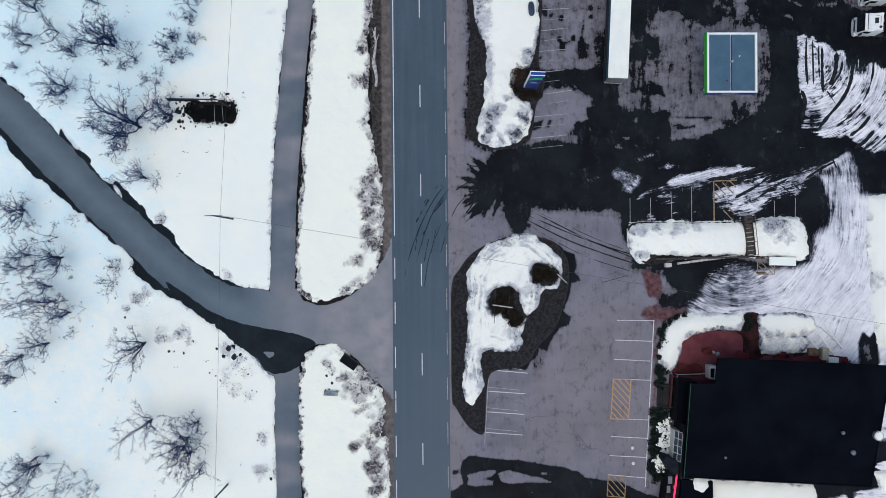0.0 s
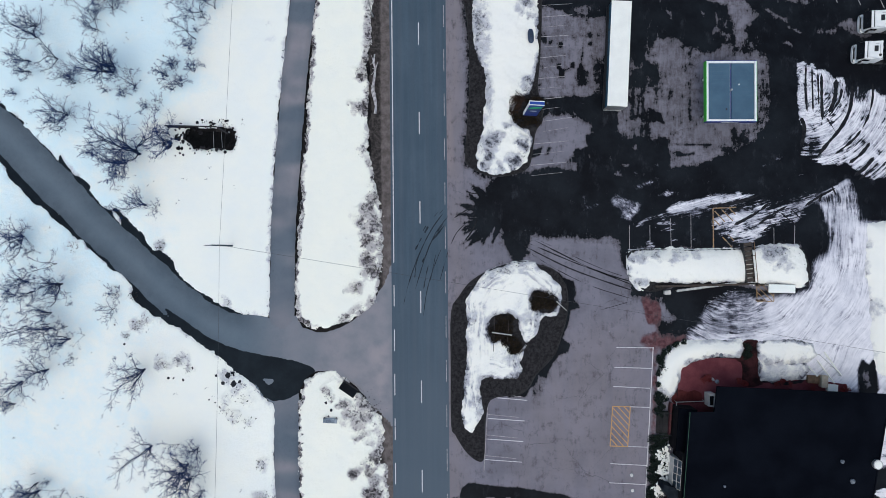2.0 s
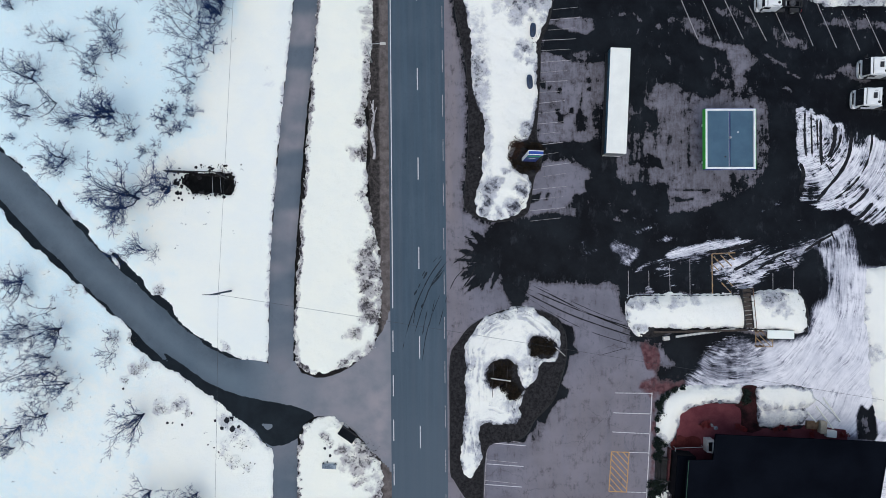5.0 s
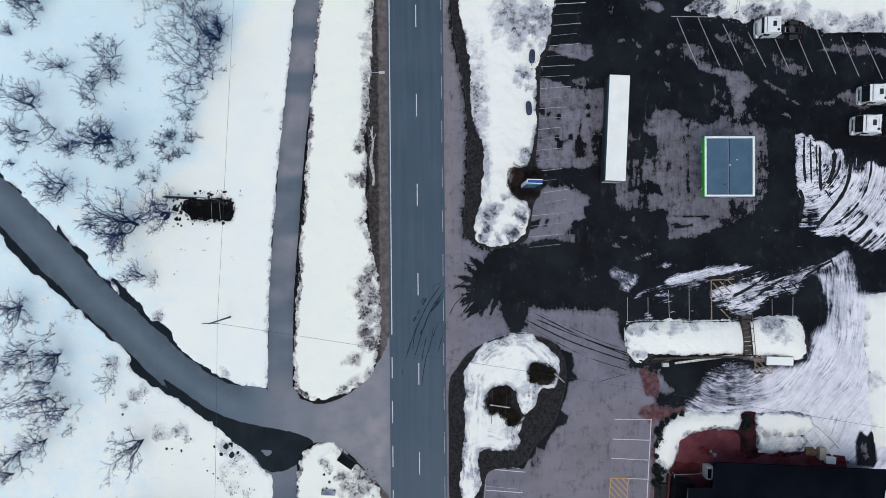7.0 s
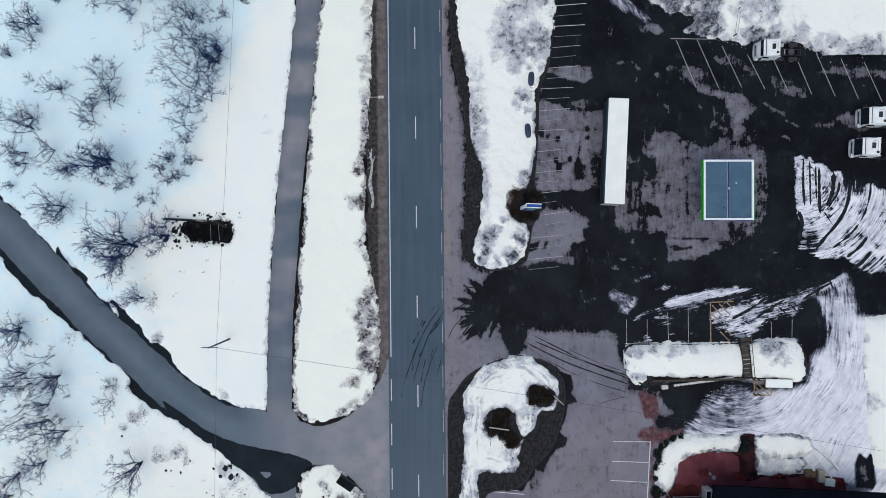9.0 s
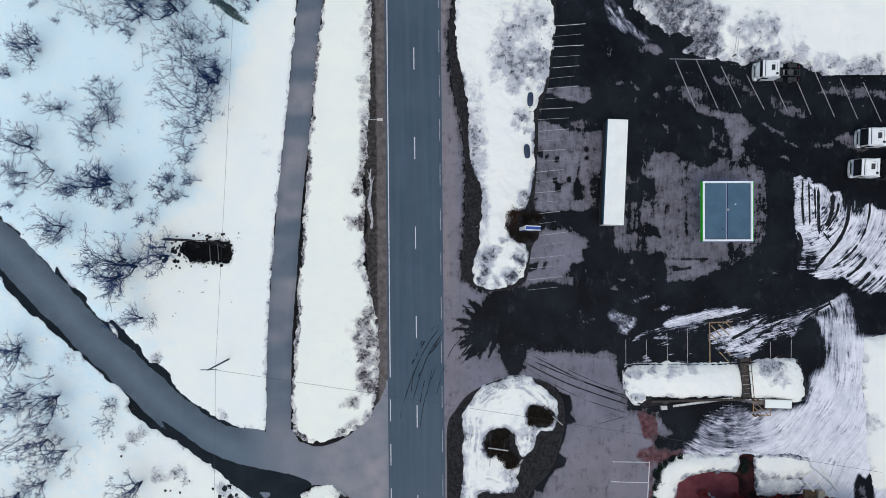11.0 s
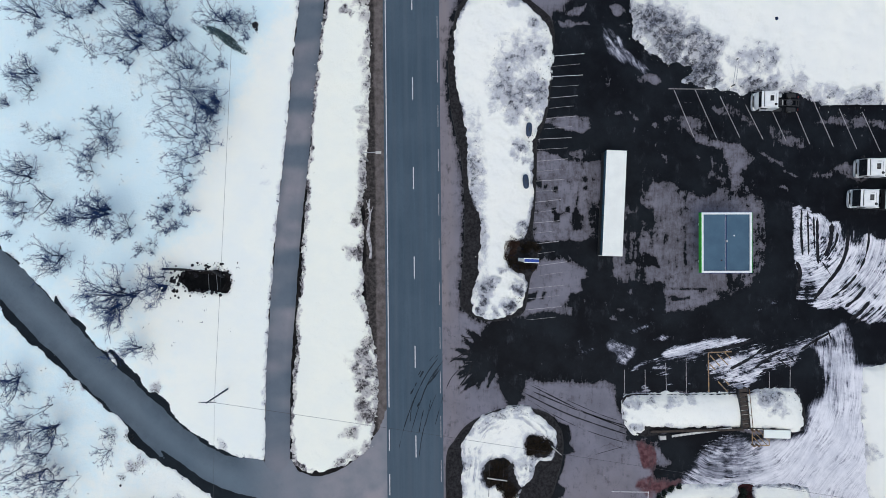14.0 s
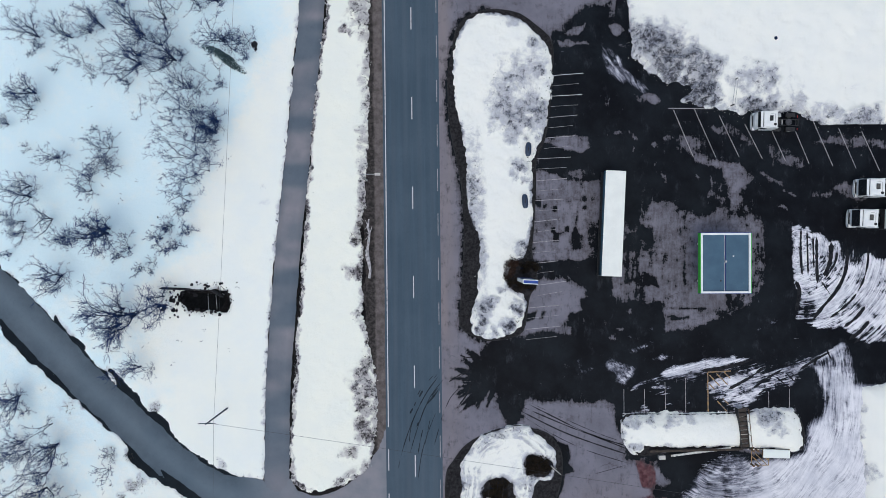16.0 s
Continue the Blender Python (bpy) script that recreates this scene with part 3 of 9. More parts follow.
wet = lay(wet, [(36.4, 42.8), (37.1, 42.2), (38.5, 42.3), (37.9, 42.9)], 0.4, 0.2)
# dry ground between the long island and the trailer
wet = lay(wet, [(17.6, 40.5), (19.7, 40.9), (21.2, 41.0), (24.0, 40.8), (24.0, 39.2), (23.1, 38.5), (22.0, 38.9), (20.8, 39.1), (19.6, 39.5), (18.0, 40.0)], 0.2, 0.15)
wet = lay(wet, [(16.2, 36.1), (17.7, 36.3), (19.6, 35.6), (20.8, 35.0), (21.7, 34.8), (23.1, 34.7), (24.4, 34.8), (25.7, 34.9), (25.6, 30.1), (25.0, 28.6), (24.5, 26.7), (24.2, 24.4), (23.0, 23.9), (20.7, 23.9), (17.6, 23.9), (16.2, 24.2), (16.6, 28.7), (16.7, 32.5)], 0.2, 0.15)
wet = lay(wet, [(21.0, 36.0), (21.8, 35.0), (23.1, 35.1), (23.6, 36.3), (22.5, 36.5)], 0.3, 0.2)
wet = lay(wet, [(24.1, 29.0), (25.6, 29.2), (25.4, 24.0), (23.9, 23.9)], 0.62, 0.3)
wet = lay(wet, [(21.6, 27.5), (22.2, 28.0), (23.0, 27.2), (22.8, 25.7), (21.9, 25.4), (21.4, 26.3)], 0.85, 0.2)
wet = lay(wet, [(19.2, 27.5), (19.9, 27.6), (19.8, 26.6), (19.1, 26.7)], 0.9, 0.12)
wet = lay(wet, [(18.8, 28.4), (19.4, 28.4), (19.3, 27.6), (18.8, 27.8)], 0.9, 0.12)
wet = lay(wet, [(19.0, 31.2), (19.6, 31.3), (19.6, 30.5), (19.0, 30.6)], 0.9, 0.12)
wet = lay(wet, [(16.8, 32.0), (17.4, 32.1), (17.4, 31.2), (16.8, 31.4)], 0.9, 0.12)
wet = lay(wet, [(17.7, 31.5), (18.2, 31.6), (18.1, 31.0), (17.7, 31.1)], 0.9, 0.12)
wet = lay(wet, [(23.2, 31.3), (23.6, 31.4), (23.6, 30.8), (23.2, 30.9)], 0.9, 0.12)
wet = lay(wet, [(20.7, 28.6), (21.3, 28.7), (21.2, 27.8), (20.7, 28.0)], 0.9, 0.12)
wet = lay(wet, [(23.0, 32.6), (23.6, 32.7), (23.5, 31.9), (23.0, 32.0)], 0.9, 0.12)
wet = lay(wet, [(23.0, 36.3), (23.3, 36.3), (22.9, 32.5), (22.3, 28.6), (22.0, 25.6), (21.7, 25.6), (22.1, 29.0), (22.6, 32.5)], 0.6, 0.12)
wet = lay(wet, [(16.9, 21.1), (18.6, 21.1), (20.6, 20.8), (21.5, 20.5), (22.9, 19.9), (23.3, 19.1), (22.5, 18.6), (23.1, 17.1), (21.7, 16.9), (20.9, 16.5), (20.5, 15.7), (19.7, 14.9), (16.6, 14.5), (15.4, 14.1), (15.0, 15.6), (15.8, 20.4)], 0, 0.15)
wet = lay(wet, [(15.0, 16.6), (16.8, 17.1), (16.4, 15.9), (15.3, 15.6)], 0.9, 0.12)
wet = lay(wet, [(17.1, 16.0), (17.4, 17.0), (18.0, 17.0), (17.6, 16.0)], 0.9, 0.12)
wet = lay(wet, [(18.5, 14.6), (19.9, 13.9), (21.3, 13.9), (21.5, 14.9), (20.6, 14.6), (19.7, 14.8)], 0.25, 0.2)
# the forecourt round the canopy
wet = lay(wet, [(26.9, 22.2), (27.2, 19.1), (28.4, 18.2), (29.8, 18.5), (31.2, 17.9), (32.5, 18.3), (33.8, 17.9), (34.2, 14.3), (38.2, 14.3), (39.6, 14.9), (40.9, 15.8), (42.9, 16.1), (44.4, 17.1), (45.7, 17.8), (46.9, 19.4), (47.5, 21.6), (47.3, 24.7), (46.8, 28.6), (46.1, 29.8), (39.1, 29.8), (38.0, 30.2), (36.5, 30.6), (35.3, 31.8), (34.1, 32.2), (32.6, 31.6), (31.4, 30.1), (30.3, 28.7), (29.7, 26.4), (28.9, 24.9), (28.1, 23.4)], 0.24, 0.3)
wet = lay(wet, [(27.2, 28.8), (29.7, 29.1), (29.7, 23.3), (28.1, 21.8), (26.7, 21.8)], 0.5, 0.5)
wet = lay(wet, [(28.9, 26.1), (29.8, 25.2), (31.4, 25.3), (32.9, 24.8), (33.2, 26.4), (32.3, 28.4), (30.6, 28.5), (29.4, 27.2)], 0.78, 0.3)
wet = lay(wet, [(31.3, 22.2), (31.3, 20.6), (32.3, 20.4), (33.4, 20.2), (32.9, 21.5), (32.1, 22.0)], 1, 0.15)
wet = lay(wet, [(46.1, 29.8), (47.8, 29.8), (47.9, 24.0), (47.1, 18.2), (45.8, 17.8)], 0.5, 0.4)
wet = lay(wet, [(29.0, 25.7), (29.5, 25.4), (29.4, 23.1), (29.4, 20.6), (29.0, 20.9), (29.1, 23.1)], 0.78, 0.2)
wet = lay(wet, [(30.3, 26.0), (30.7, 25.8), (30.6, 22.3), (30.6, 18.6), (30.2, 18.9), (30.3, 22.3)], 0.78, 0.2)
wet = lay(wet, [(29.8, 24.1), (30.1, 23.9), (30.0, 22.6), (30.0, 21.0), (29.7, 21.3), (29.8, 22.6)], 0.78, 0.2)
wet = lay(wet, [(30.8, 21.8), (31.3, 21.6), (31.2, 19.9), (31.2, 17.9), (30.8, 18.2), (30.9, 19.9)], 0.78, 0.2)
wet = lay(wet, [(32.2, 28.7), (32.6, 28.5), (32.5, 25.6), (32.5, 22.6), (32.2, 22.9), (32.3, 25.6)], 0.78, 0.2)
wet = lay(wet, [(36.9, 31.8), (37.1, 31.5), (37.0, 29.8), (37.1, 27.9), (36.9, 28.2), (36.9, 29.8)], 0.78, 0.2)
wet = lay(wet, [(36.8, 25.6), (37.0, 25.4), (36.9, 23.1), (36.9, 20.6), (36.7, 20.9), (36.8, 23.1)], 0.78, 0.2)
wet = lay(wet, [(35.6, 24.8), (35.8, 24.6), (35.7, 22.5), (35.7, 20.2), (35.6, 20.5), (35.6, 22.5)], 0.78, 0.2)
wet = lay(wet, [(34.1, 17.4), (39.9, 17.3), (39.9, 17.1), (34.1, 17.2)], 0.8, 0.08)
wet = lay(wet, [(34.9, 16.3), (36.1, 16.0), (37.5, 16.3), (37.5, 15.9), (36.1, 15.7), (35.0, 15.7)], 0.9, 0.12)
wet = lay(wet, [(42.4, 19.2), (43.0, 19.4), (43.5, 18.2), (44.3, 18.9), (44.8, 17.8), (44.0, 16.9), (42.7, 17.1)], 0.8, 0.15)
wet = lay(wet, [(39.9, 16.9), (41.3, 17.2), (42.6, 17.2), (44.3, 17.4), (42.9, 16.0), (41.0, 15.8)], 0.55, 0.2)
wet = lay(wet, [(40.1, 34.8), (43.0, 35.2), (45.7, 32.9), (46.1, 30.2), (43.0, 29.7), (40.1, 29.7)], 0.62, 0.5)
wet = lay(wet, [(29.1, 16.9), (29.6, 17.3), (29.8, 16.7), (29.4, 16.2)], 0.2, 0.15)
wet = lay(wet, [(26.5, 13.5), (27.3, 13.8), (27.5, 13.0), (26.8, 12.9)], 0.2, 0.15)
wet = lay(wet, [(25.8, 16.0), (26.2, 16.3), (26.1, 15.2)], 0.2, 0.15)
wet = lay(wet, [(27.4, 14.8), (28.5, 14.6), (28.4, 14.3), (27.4, 14.5)], 0.2, 0.15)
# dry channels among the slanted bays
wet = lay(wet, [(37.9, 38.2), (39.2, 36.9), (41.9, 36.1), (42.7, 34.2), (43.0, 32.7), (43.4, 30.6), (43.9, 30.5), (44.8, 31.9), (44.6, 33.3), (45.4, 33.7), (46.7, 34.9), (45.4, 36.1), (44.2, 37.0), (41.1, 37.4), (39.2, 38.1)], 0.25, 0.2)
wet = lay(wet, [(39.9, 29.4), (41.1, 28.7), (42.8, 30.1), (43.1, 30.7), (41.9, 31.2), (40.7, 30.4)], 0.25, 0.15)
wet = lay(wet, [(43.6, 29.9), (44.5, 28.3), (45.7, 28.0), (46.4, 26.8), (47.2, 25.6), (48.0, 25.9), (47.4, 26.9), (47.7, 28.4), (46.8, 29.1), (45.3, 29.6)], 0.3, 0.2)
wet = lay(wet, [(40.2, 42.1), (40.6, 41.1), (42.7, 40.6), (43.9, 40.6), (44.6, 39.9), (46.3, 38.9), (45.9, 40.7), (44.0, 42.0), (42.4, 42.4)], 0.45, 0.3)
wet = lay(wet, [(47.3, 38.8), (48.5, 37.2), (50.4, 35.9), (54.0, 35.9), (53.2, 37.6), (50.8, 39.0)], 0.5, 0.5)
wet = lay(wet, [(54.6, 39.7), (56.9, 40.7), (65.0, 40.0), (65.0, 38.7), (59.2, 38.8), (56.9, 39.1)], 0.4, 0.25)
wet = lay(wet, [(46.9, 36.1), (48.6, 34.4), (50.6, 33.7), (49.7, 34.7)], 0.3, 0.2)
wet = lay(wet, [(57.5, 33.4), (58.4, 32.4), (60.7, 31.3), (62.1, 31.8), (60.9, 33.3), (59.2, 34.3), (58.2, 34.0)], 0.25, 0.2)
wet = lay(wet, [(53.9, 32.5), (55.3, 31.6), (56.9, 32.3), (58.4, 33.4), (56.9, 33.2)], 0.42, 0.3)
wet = lay(wet, [(49.6, 31.0), (51.1, 30.4), (51.4, 30.9), (50.3, 31.4)], 0.35, 0.15)
wet = lay(wet, [(50.2, 33.1), (52.4, 32.0), (52.5, 32.3), (50.6, 33.4)], 0.3, 0.1)
wet = lay(wet, [(34.6, 40.8), (40.0, 40.9), (40.0, 38.1), (37.3, 38.1)], 0.36, 0.6)
wet = lay(wet, [(27.4, 41.5), (28.7, 41.7), (28.7, 41.1), (27.7, 41.0)], 0.4, 0.15)
wet = lay(wet, [(29.1, 41.6), (30.2, 41.3), (30.7, 40.3), (30.3, 40.2), (29.7, 40.9)], 0.4, 0.15)
wet = lay(wet, [(29.8, 39.2), (30.3, 39.4), (30.5, 38.9), (30.0, 38.5)], 0.4, 0.15)
wet = lay(wet, [(31.9, 40.3), (33.3, 40.1), (33.3, 39.1), (32.5, 39.4)], 0.4, 0.15)
wet = lay(wet, [(32.9, 37.5), (33.3, 37.3), (33.2, 36.2), (32.9, 36.6)], 0.4, 0.15)
wet = lay(wet, [(33.9, 35.6), (34.5, 35.3), (35.1, 34.5), (34.6, 34.0), (34.1, 34.7)], 0.4, 0.15)
wet = lay(wet, [(31.2, 33.7), (31.6, 33.7), (31.4, 30.3), (31.0, 30.3)], 0.4, 0.15)
wet = lay(wet, [(32.5, 33.7), (32.8, 33.6), (32.7, 31.6), (32.4, 32.2)], 0.4, 0.15)
wet = lay(wet, [(38.6, 35.5), (39.2, 35.1), (38.8, 34.6)], 0.4, 0.15)
# at the south end
wet = lay(wet, [(5.1, -30.5), (5.5, -29.2), (6.3, -28.6), (7.8, -28.7), (9.7, -29.0), (10.9, -29.2), (13.2, -29.2), (16.2, -29.8), (19.3, -30.3), (20.9, -30.8), (22.0, -31.6), (23.9, -32.0), (27.0, -32.4), (29.3, -33.6), (33.1, -34.7), (34.6, -37.5), (1.6, -38.7), (3.1, -33.8), (4.7, -32.9), (5.5, -32.3), (5.2, -31.2)], 1, 0.12)
wet = lay(wet, [(6.0, -31.1), (7.8, -30.6), (9.3, -30.4), (10.0, -30.7), (9.3, -31.5), (8.2, -31.7), (9.5, -32.0), (9.5, -32.6), (7.0, -32.7), (6.0, -32.5), (6.2, -31.7)], 0, 0.1)
wet = lay(wet, [(10.1, -30.9), (11.6, -30.5), (13.9, -31.1), (15.5, -31.5), (18.4, -32.4), (15.5, -32.2), (11.6, -32.4), (10.5, -32.0)], 0, 0.1)
wet = lay(wet, [(15.7, -30.8), (16.6, -30.9), (17.5, -31.2), (16.2, -31.2)], 0, 0.08)
wet = lay(wet, [(3.9, -30.5), (4.9, -30.4), (5.1, -31.0), (4.1, -31.1)], 0.8, 0.1)
wet = lay(wet, [(16.5, 1.1), (18.4, 0.1), (20.0, -0.9), (20.9, -1.2), (21.1, -2.8), (20.9, -3.7), (21.6, -4.8), (20.3, -5.2), (20.1, -6.6), (19.3, -9.0), (20.3, -9.7), (20.0, -10.8), (18.7, -11.3), (17.6, -12.8), (16.8, -14.4), (16.0, -14.0), (15.6, -15.1), (14.8, -15.9), (14.1, -17.0), (11.8, -16.9), (11.0, -12.7), (14.2, -5.0)], 1, 0.15)
wet = lay(wet, [(14.8, -16.0), (16.0, -14.3), (17.2, -13.7), (16.5, -15.8), (15.4, -17.0)], 0.42, 0.3)
wet = lay(wet, [(27.3, 2.5), (27.8, 1.0), (28.7, -0.9), (29.6, -2.2), (31.5, -2.9), (32.5, -3.3), (33.4, -2.9), (32.3, -0.6), (30.4, 2.5), (27.9, 3.7)], 1, 0.2)
wet = lay(wet, [(32.8, -2.9), (35.0, -2.0), (42.7, -1.9), (45.1, -2.7), (42.0, -3.5), (40.0, -4.6), (38.2, -6.2), (37.4, -7.7), (35.7, -7.3), (33.6, -5.3)], 1.1, 0.3)
wet = lay(wet, [(32.2, -7.1), (34.9, -6.4), (38.0, -6.8), (37.6, -8.9), (34.5, -9.2), (32.6, -8.7)], 0.75, 0.4)
# slush lies on soaked ground
wet = lay(wet, [(51.1, 31.7), (66.2, 31.5), (65.9, 11.9), (58.2, 11.9), (53.6, 13.9), (51.2, 15.4)], 1.1, 0.3)
wet = lay(wet, [(53.6, 9.3), (58.2, 12.3), (66.0, 12.2), (65.7, -13.2), (37.2, -9.8), (38.0, -6.8), (42.7, -3.0), (52.7, -2.3), (52.0, 2.4)], 1.1, 0.3)
# the turning circle
ZONE_ARC = [(51.3, 29.5), (51.8, 28.4), (52.4, 28.7), (53.2, 28.1), (53.8, 28.6), (54.3, 27.6), (55.2, 27.6), (56.1, 27.0), (56.7, 26.1), (57.5, 26.4), (58.1, 25.4), (58.8, 24.5), (59.9, 25.1), (60.7, 24.5), (61.9, 24.8), (63.0, 24.0), (66.1, 23.8), (66.0, 12.9), (63.5, 12.4), (61.7, 12.1), (60.4, 12.7), (59.2, 13.5), (58.1, 14.5), (56.6, 14.2), (54.8, 14.3), (53.0, 15.3), (52.0, 15.8), (52.4, 17.4), (52.5, 18.5), (51.7, 20.5), (51.4, 23.2), (51.5, 26.2)]
slush = lay(slush, ZONE_ARC, 0.78, 0.18)
slush = lay(slush, [(56.1, 26.6), (58.4, 25.8), (58.4, 23.1), (56.4, 20.4), (55.7, 23.9)], 0.55, 0.4)
slush = lay(slush, [(58.4, 24.5), (61.1, 24.8), (61.1, 23.2), (59.1, 22.7)], 0.35, 0.3)
slush = lay(slush, [(52.5, 18.9), (54.5, 18.1), (56.0, 15.4), (53.6, 15.0), (52.1, 15.8)], 0.5, 0.3)
cx, cy = 52.6, 25.1
flow = comb(ZONE_ARC, np.hypot(X - cx, Y - cy), np.arctan2(Y - cy, X - cx) * 8, 0.2)
# the row of bays above the bank
ZONE_ROW = [(27.7, 6.4), (28.9, 7.5), (32.0, 8.3), (34.3, 9.8), (39.0, 10.5), (44.4, 11.0), (50.5, 10.1), (54.4, 12.3), (58.2, 12.9), (59.0, 11.5), (55.1, 9.1), (51.4, 8.1), (51.4, 3.5), (42.7, 2.4), (28.1, 2.5)]
slush = lay(slush, [(30.2, 6.8), (32.9, 8.8), (36.2, 9.9), (39.9, 10.5), (45.1, 10.1), (50.5, 11.2), (54.0, 12.5), (55.3, 11.2), (50.5, 8.1), (46.6, 4.1), (40.8, 4.6), (37.8, 6.7), (33.5, 6.2)], 0.08, 0.8)
slush = lay(slush, [(39.9, 8.8), (44.3, 9.7), (46.8, 8.9), (45.8, 4.7), (41.6, 4.6), (40.3, 6.7)], 0.38, 0.5)
slush = lay(slush, [(33.5, 8.5), (35.1, 9.6), (38.2, 9.9), (40.5, 10.4), (43.6, 10.8), (45.6, 10.3), (44.3, 9.7), (42.0, 9.3), (39.9, 8.5), (37.4, 8.2), (35.5, 7.8), (33.9, 7.8)], 0.8, 0.25)
slush = lay(slush, [(29.0, 5.8), (29.7, 6.7), (30.8, 7.4), (32.4, 7.8), (33.9, 7.8), (35.1, 7.7), (33.5, 7.3), (32.0, 7.0), (30.4, 6.1)], 0.6, 0.2)
slush = lay(slush, [(39.9, 7.1), (42.0, 7.4), (43.5, 8.1), (45.1, 8.9), (47.4, 9.5), (48.3, 8.7), (45.9, 7.6), (43.5, 6.7), (41.2, 6.1), (40.0, 6.1)], 0.8, 0.3)
slush = lay(slush, [(40.4, 5.1), (42.8, 6.1), (45.1, 6.9), (47.5, 7.8), (49.3, 8.7), (51.4, 9.3), (53.6, 10.2), (54.5, 9.6), (52.4, 8.3), (51.4, 6.4), (50.1, 7.0), (47.8, 6.2), (46.6, 5.0), (45.4, 3.5), (43.5, 2.7), (42.6, 4.0), (41.4, 5.0)], 0.74, 0.35)
slush = lay(slush, [(45.1, 8.4), (48.6, 8.7), (52.0, 10.1), (53.6, 10.0), (51.6, 6.6), (46.6, 6.6)], 0.5, 0.5)
slush = lay(slush, [(35.1, 7.9), (39.9, 8.8), (39.8, 7.5), (35.8, 7.1)], 0.45, 0.4)
slush = lay(slush, [(32.0, 6.7), (33.5, 7.0), (35.4, 6.5), (35.1, 6.2), (32.7, 6.2)], 0.55, 0.15)
slush = lay(slush, [(32.1, 5.9), (33.9, 6.0), (35.5, 5.9), (34.3, 5.5), (32.6, 5.5)], 0.5, 0.15)
slush = lay(slush, [(30.6, 3.9), (31.3, 4.4), (32.1, 3.7), (31.9, 3.0), (30.9, 3.0)], 0.55, 0.15)
slush = lay(slush, [(33.8, 4.3), (35.4, 4.3), (36.7, 4.5), (37.7, 4.6), (37.6, 4.1), (35.0, 4.0)], 0.45, 0.15)
slush = lay(slush, [(53.6, 10.2), (55.9, 11.4), (58.2, 12.5), (58.9, 11.8), (57.5, 10.8), (55.3, 9.6)], 0.68, 0.2)
u, v = turned(14)
flow = comb(ZONE_ROW, u, v, 0.35)
# the ploughed ground east of the bank
ZONE_WIDE = [(54.4, 9.1), (56.5, 10.0), (58.6, 12.2), (59.3, 10.0), (60.3, 7.0), (65.9, 6.5), (65.6, -16.2), (62.2, -17.0), (53.3, -16.9), (46.4, -16.1), (43.3, -12.2), (35.7, -10.0), (37.4, -7.5), (38.4, -6.0), (40.3, -4.5), (42.7, -3.4), (50.4, -3.0), (52.8, -2.4), (53.2, 1.2), (54.3, 2.2), (55.5, 2.6), (56.3, 4.6), (55.9, 6.3)]
slush = lay(slush, ZONE_WIDE, 0.92, 0.6)
slush = lay(slush, [(54.5, 9.1), (56.5, 10.0), (58.6, 12.2), (59.3, 10.0), (59.7, 7.7), (57.4, 6.5), (56.2, 6.2)], 0.62, 0.3)
slush = lay(slush, [(55.3, 8.3), (57.4, 7.7), (58.3, 2.3), (57.3, -1.6), (56.2, 0.8), (56.1, 4.6)], 0.66, 0.5)
slush = lay(slush, [(38.0, -5.6), (40.7, -4.3), (45.0, -3.5), (45.7, -5.3), (45.3, -8.8), (36.0, -9.8)], 0.52, 0.8)
slush = lay(slush, [(39.8, -2.3), (42.7, -2.2), (45.0, -2.8), (42.6, -4.5), (39.2, -5.2)], 0.4, 0.5)
slush = lay(slush, [(43.4, -5.3), (46.5, -4.9), (47.2, -7.6), (44.2, -8.0)], 0.62, 0.6)
cx, cy = 42.5, 6.0
flow = comb(ZONE_WIDE, np.hypot(X - cx, (Y - cy) * 0.85) + 0.9 * grain(X, Y, 5.0, 61, 4), np.arctan2(Y - cy, X - cx) * 11, 0.85)

def slush_patch(outline, value):
    """A small thin patch of melting slush: the new slush and flow fields."""
    return lay(slush, outline, value, 0.3), comb(outline, X * 0.5 + Y * 0.3, Y * 4.0, 0.8)


# thin patches of melting slush
slush, flow = slush_patch([(28.8, 13.6), (29.7, 13.8), (30.5, 13.1), (29.6, 12.9)], 0.55)
slush, flow = slush_patch([(28.8, 11.6), (30.1, 12.1), (31.3, 12.5), (32.8, 13.0), (32.6, 12.4), (31.3, 11.7), (29.7, 11.3)], 0.55)
slush, flow = slush_patch([(32.2, 10.4), (33.4, 11.3), (34.8, 10.9), (34.3, 10.0), (32.8, 10.1)], 0.6)
slush, flow = slush_patch([(33.0, 13.7), (33.7, 14.0), (34.6, 14.1), (34.2, 13.4)], 0.45)
slush, flow = slush_patch([(31.5, 14.4), (32.4, 14.8), (33.4, 14.6), (32.4, 14.1)], 0.45)
slush, flow = slush_patch([(25.5, 9.8), (26.6, 10.6), (27.8, 10.3), (29.4, 9.9), (30.6, 9.2), (29.8, 7.8), (28.7, 6.6), (27.1, 7.1), (27.3, 8.3), (26.1, 8.8)], 0.5)
slush, flow = slush_patch([(21.8, 8.9), (22.2, 11.1), (22.4, 12.1), (22.9, 12.0), (23.0, 9.5), (23.3, 8.3), (22.3, 8.0)], 0.36)
slush, flow = slush_patch([(23.4, 9.1), (24.1, 10.2), (24.8, 9.2), (24.4, 8.5)], 0.42)
slush, flow = slush_patch([(46.1, 14.2), (47.5, 14.7), (48.9, 15.6), (50.0, 15.9), (49.8, 15.3), (48.2, 14.4), (46.7, 13.9)], 0.42)
slush, flow = slush_patch([(40.0, 11.4), (40.9, 11.7), (41.3, 11.1), (40.3, 10.9)], 0.3)
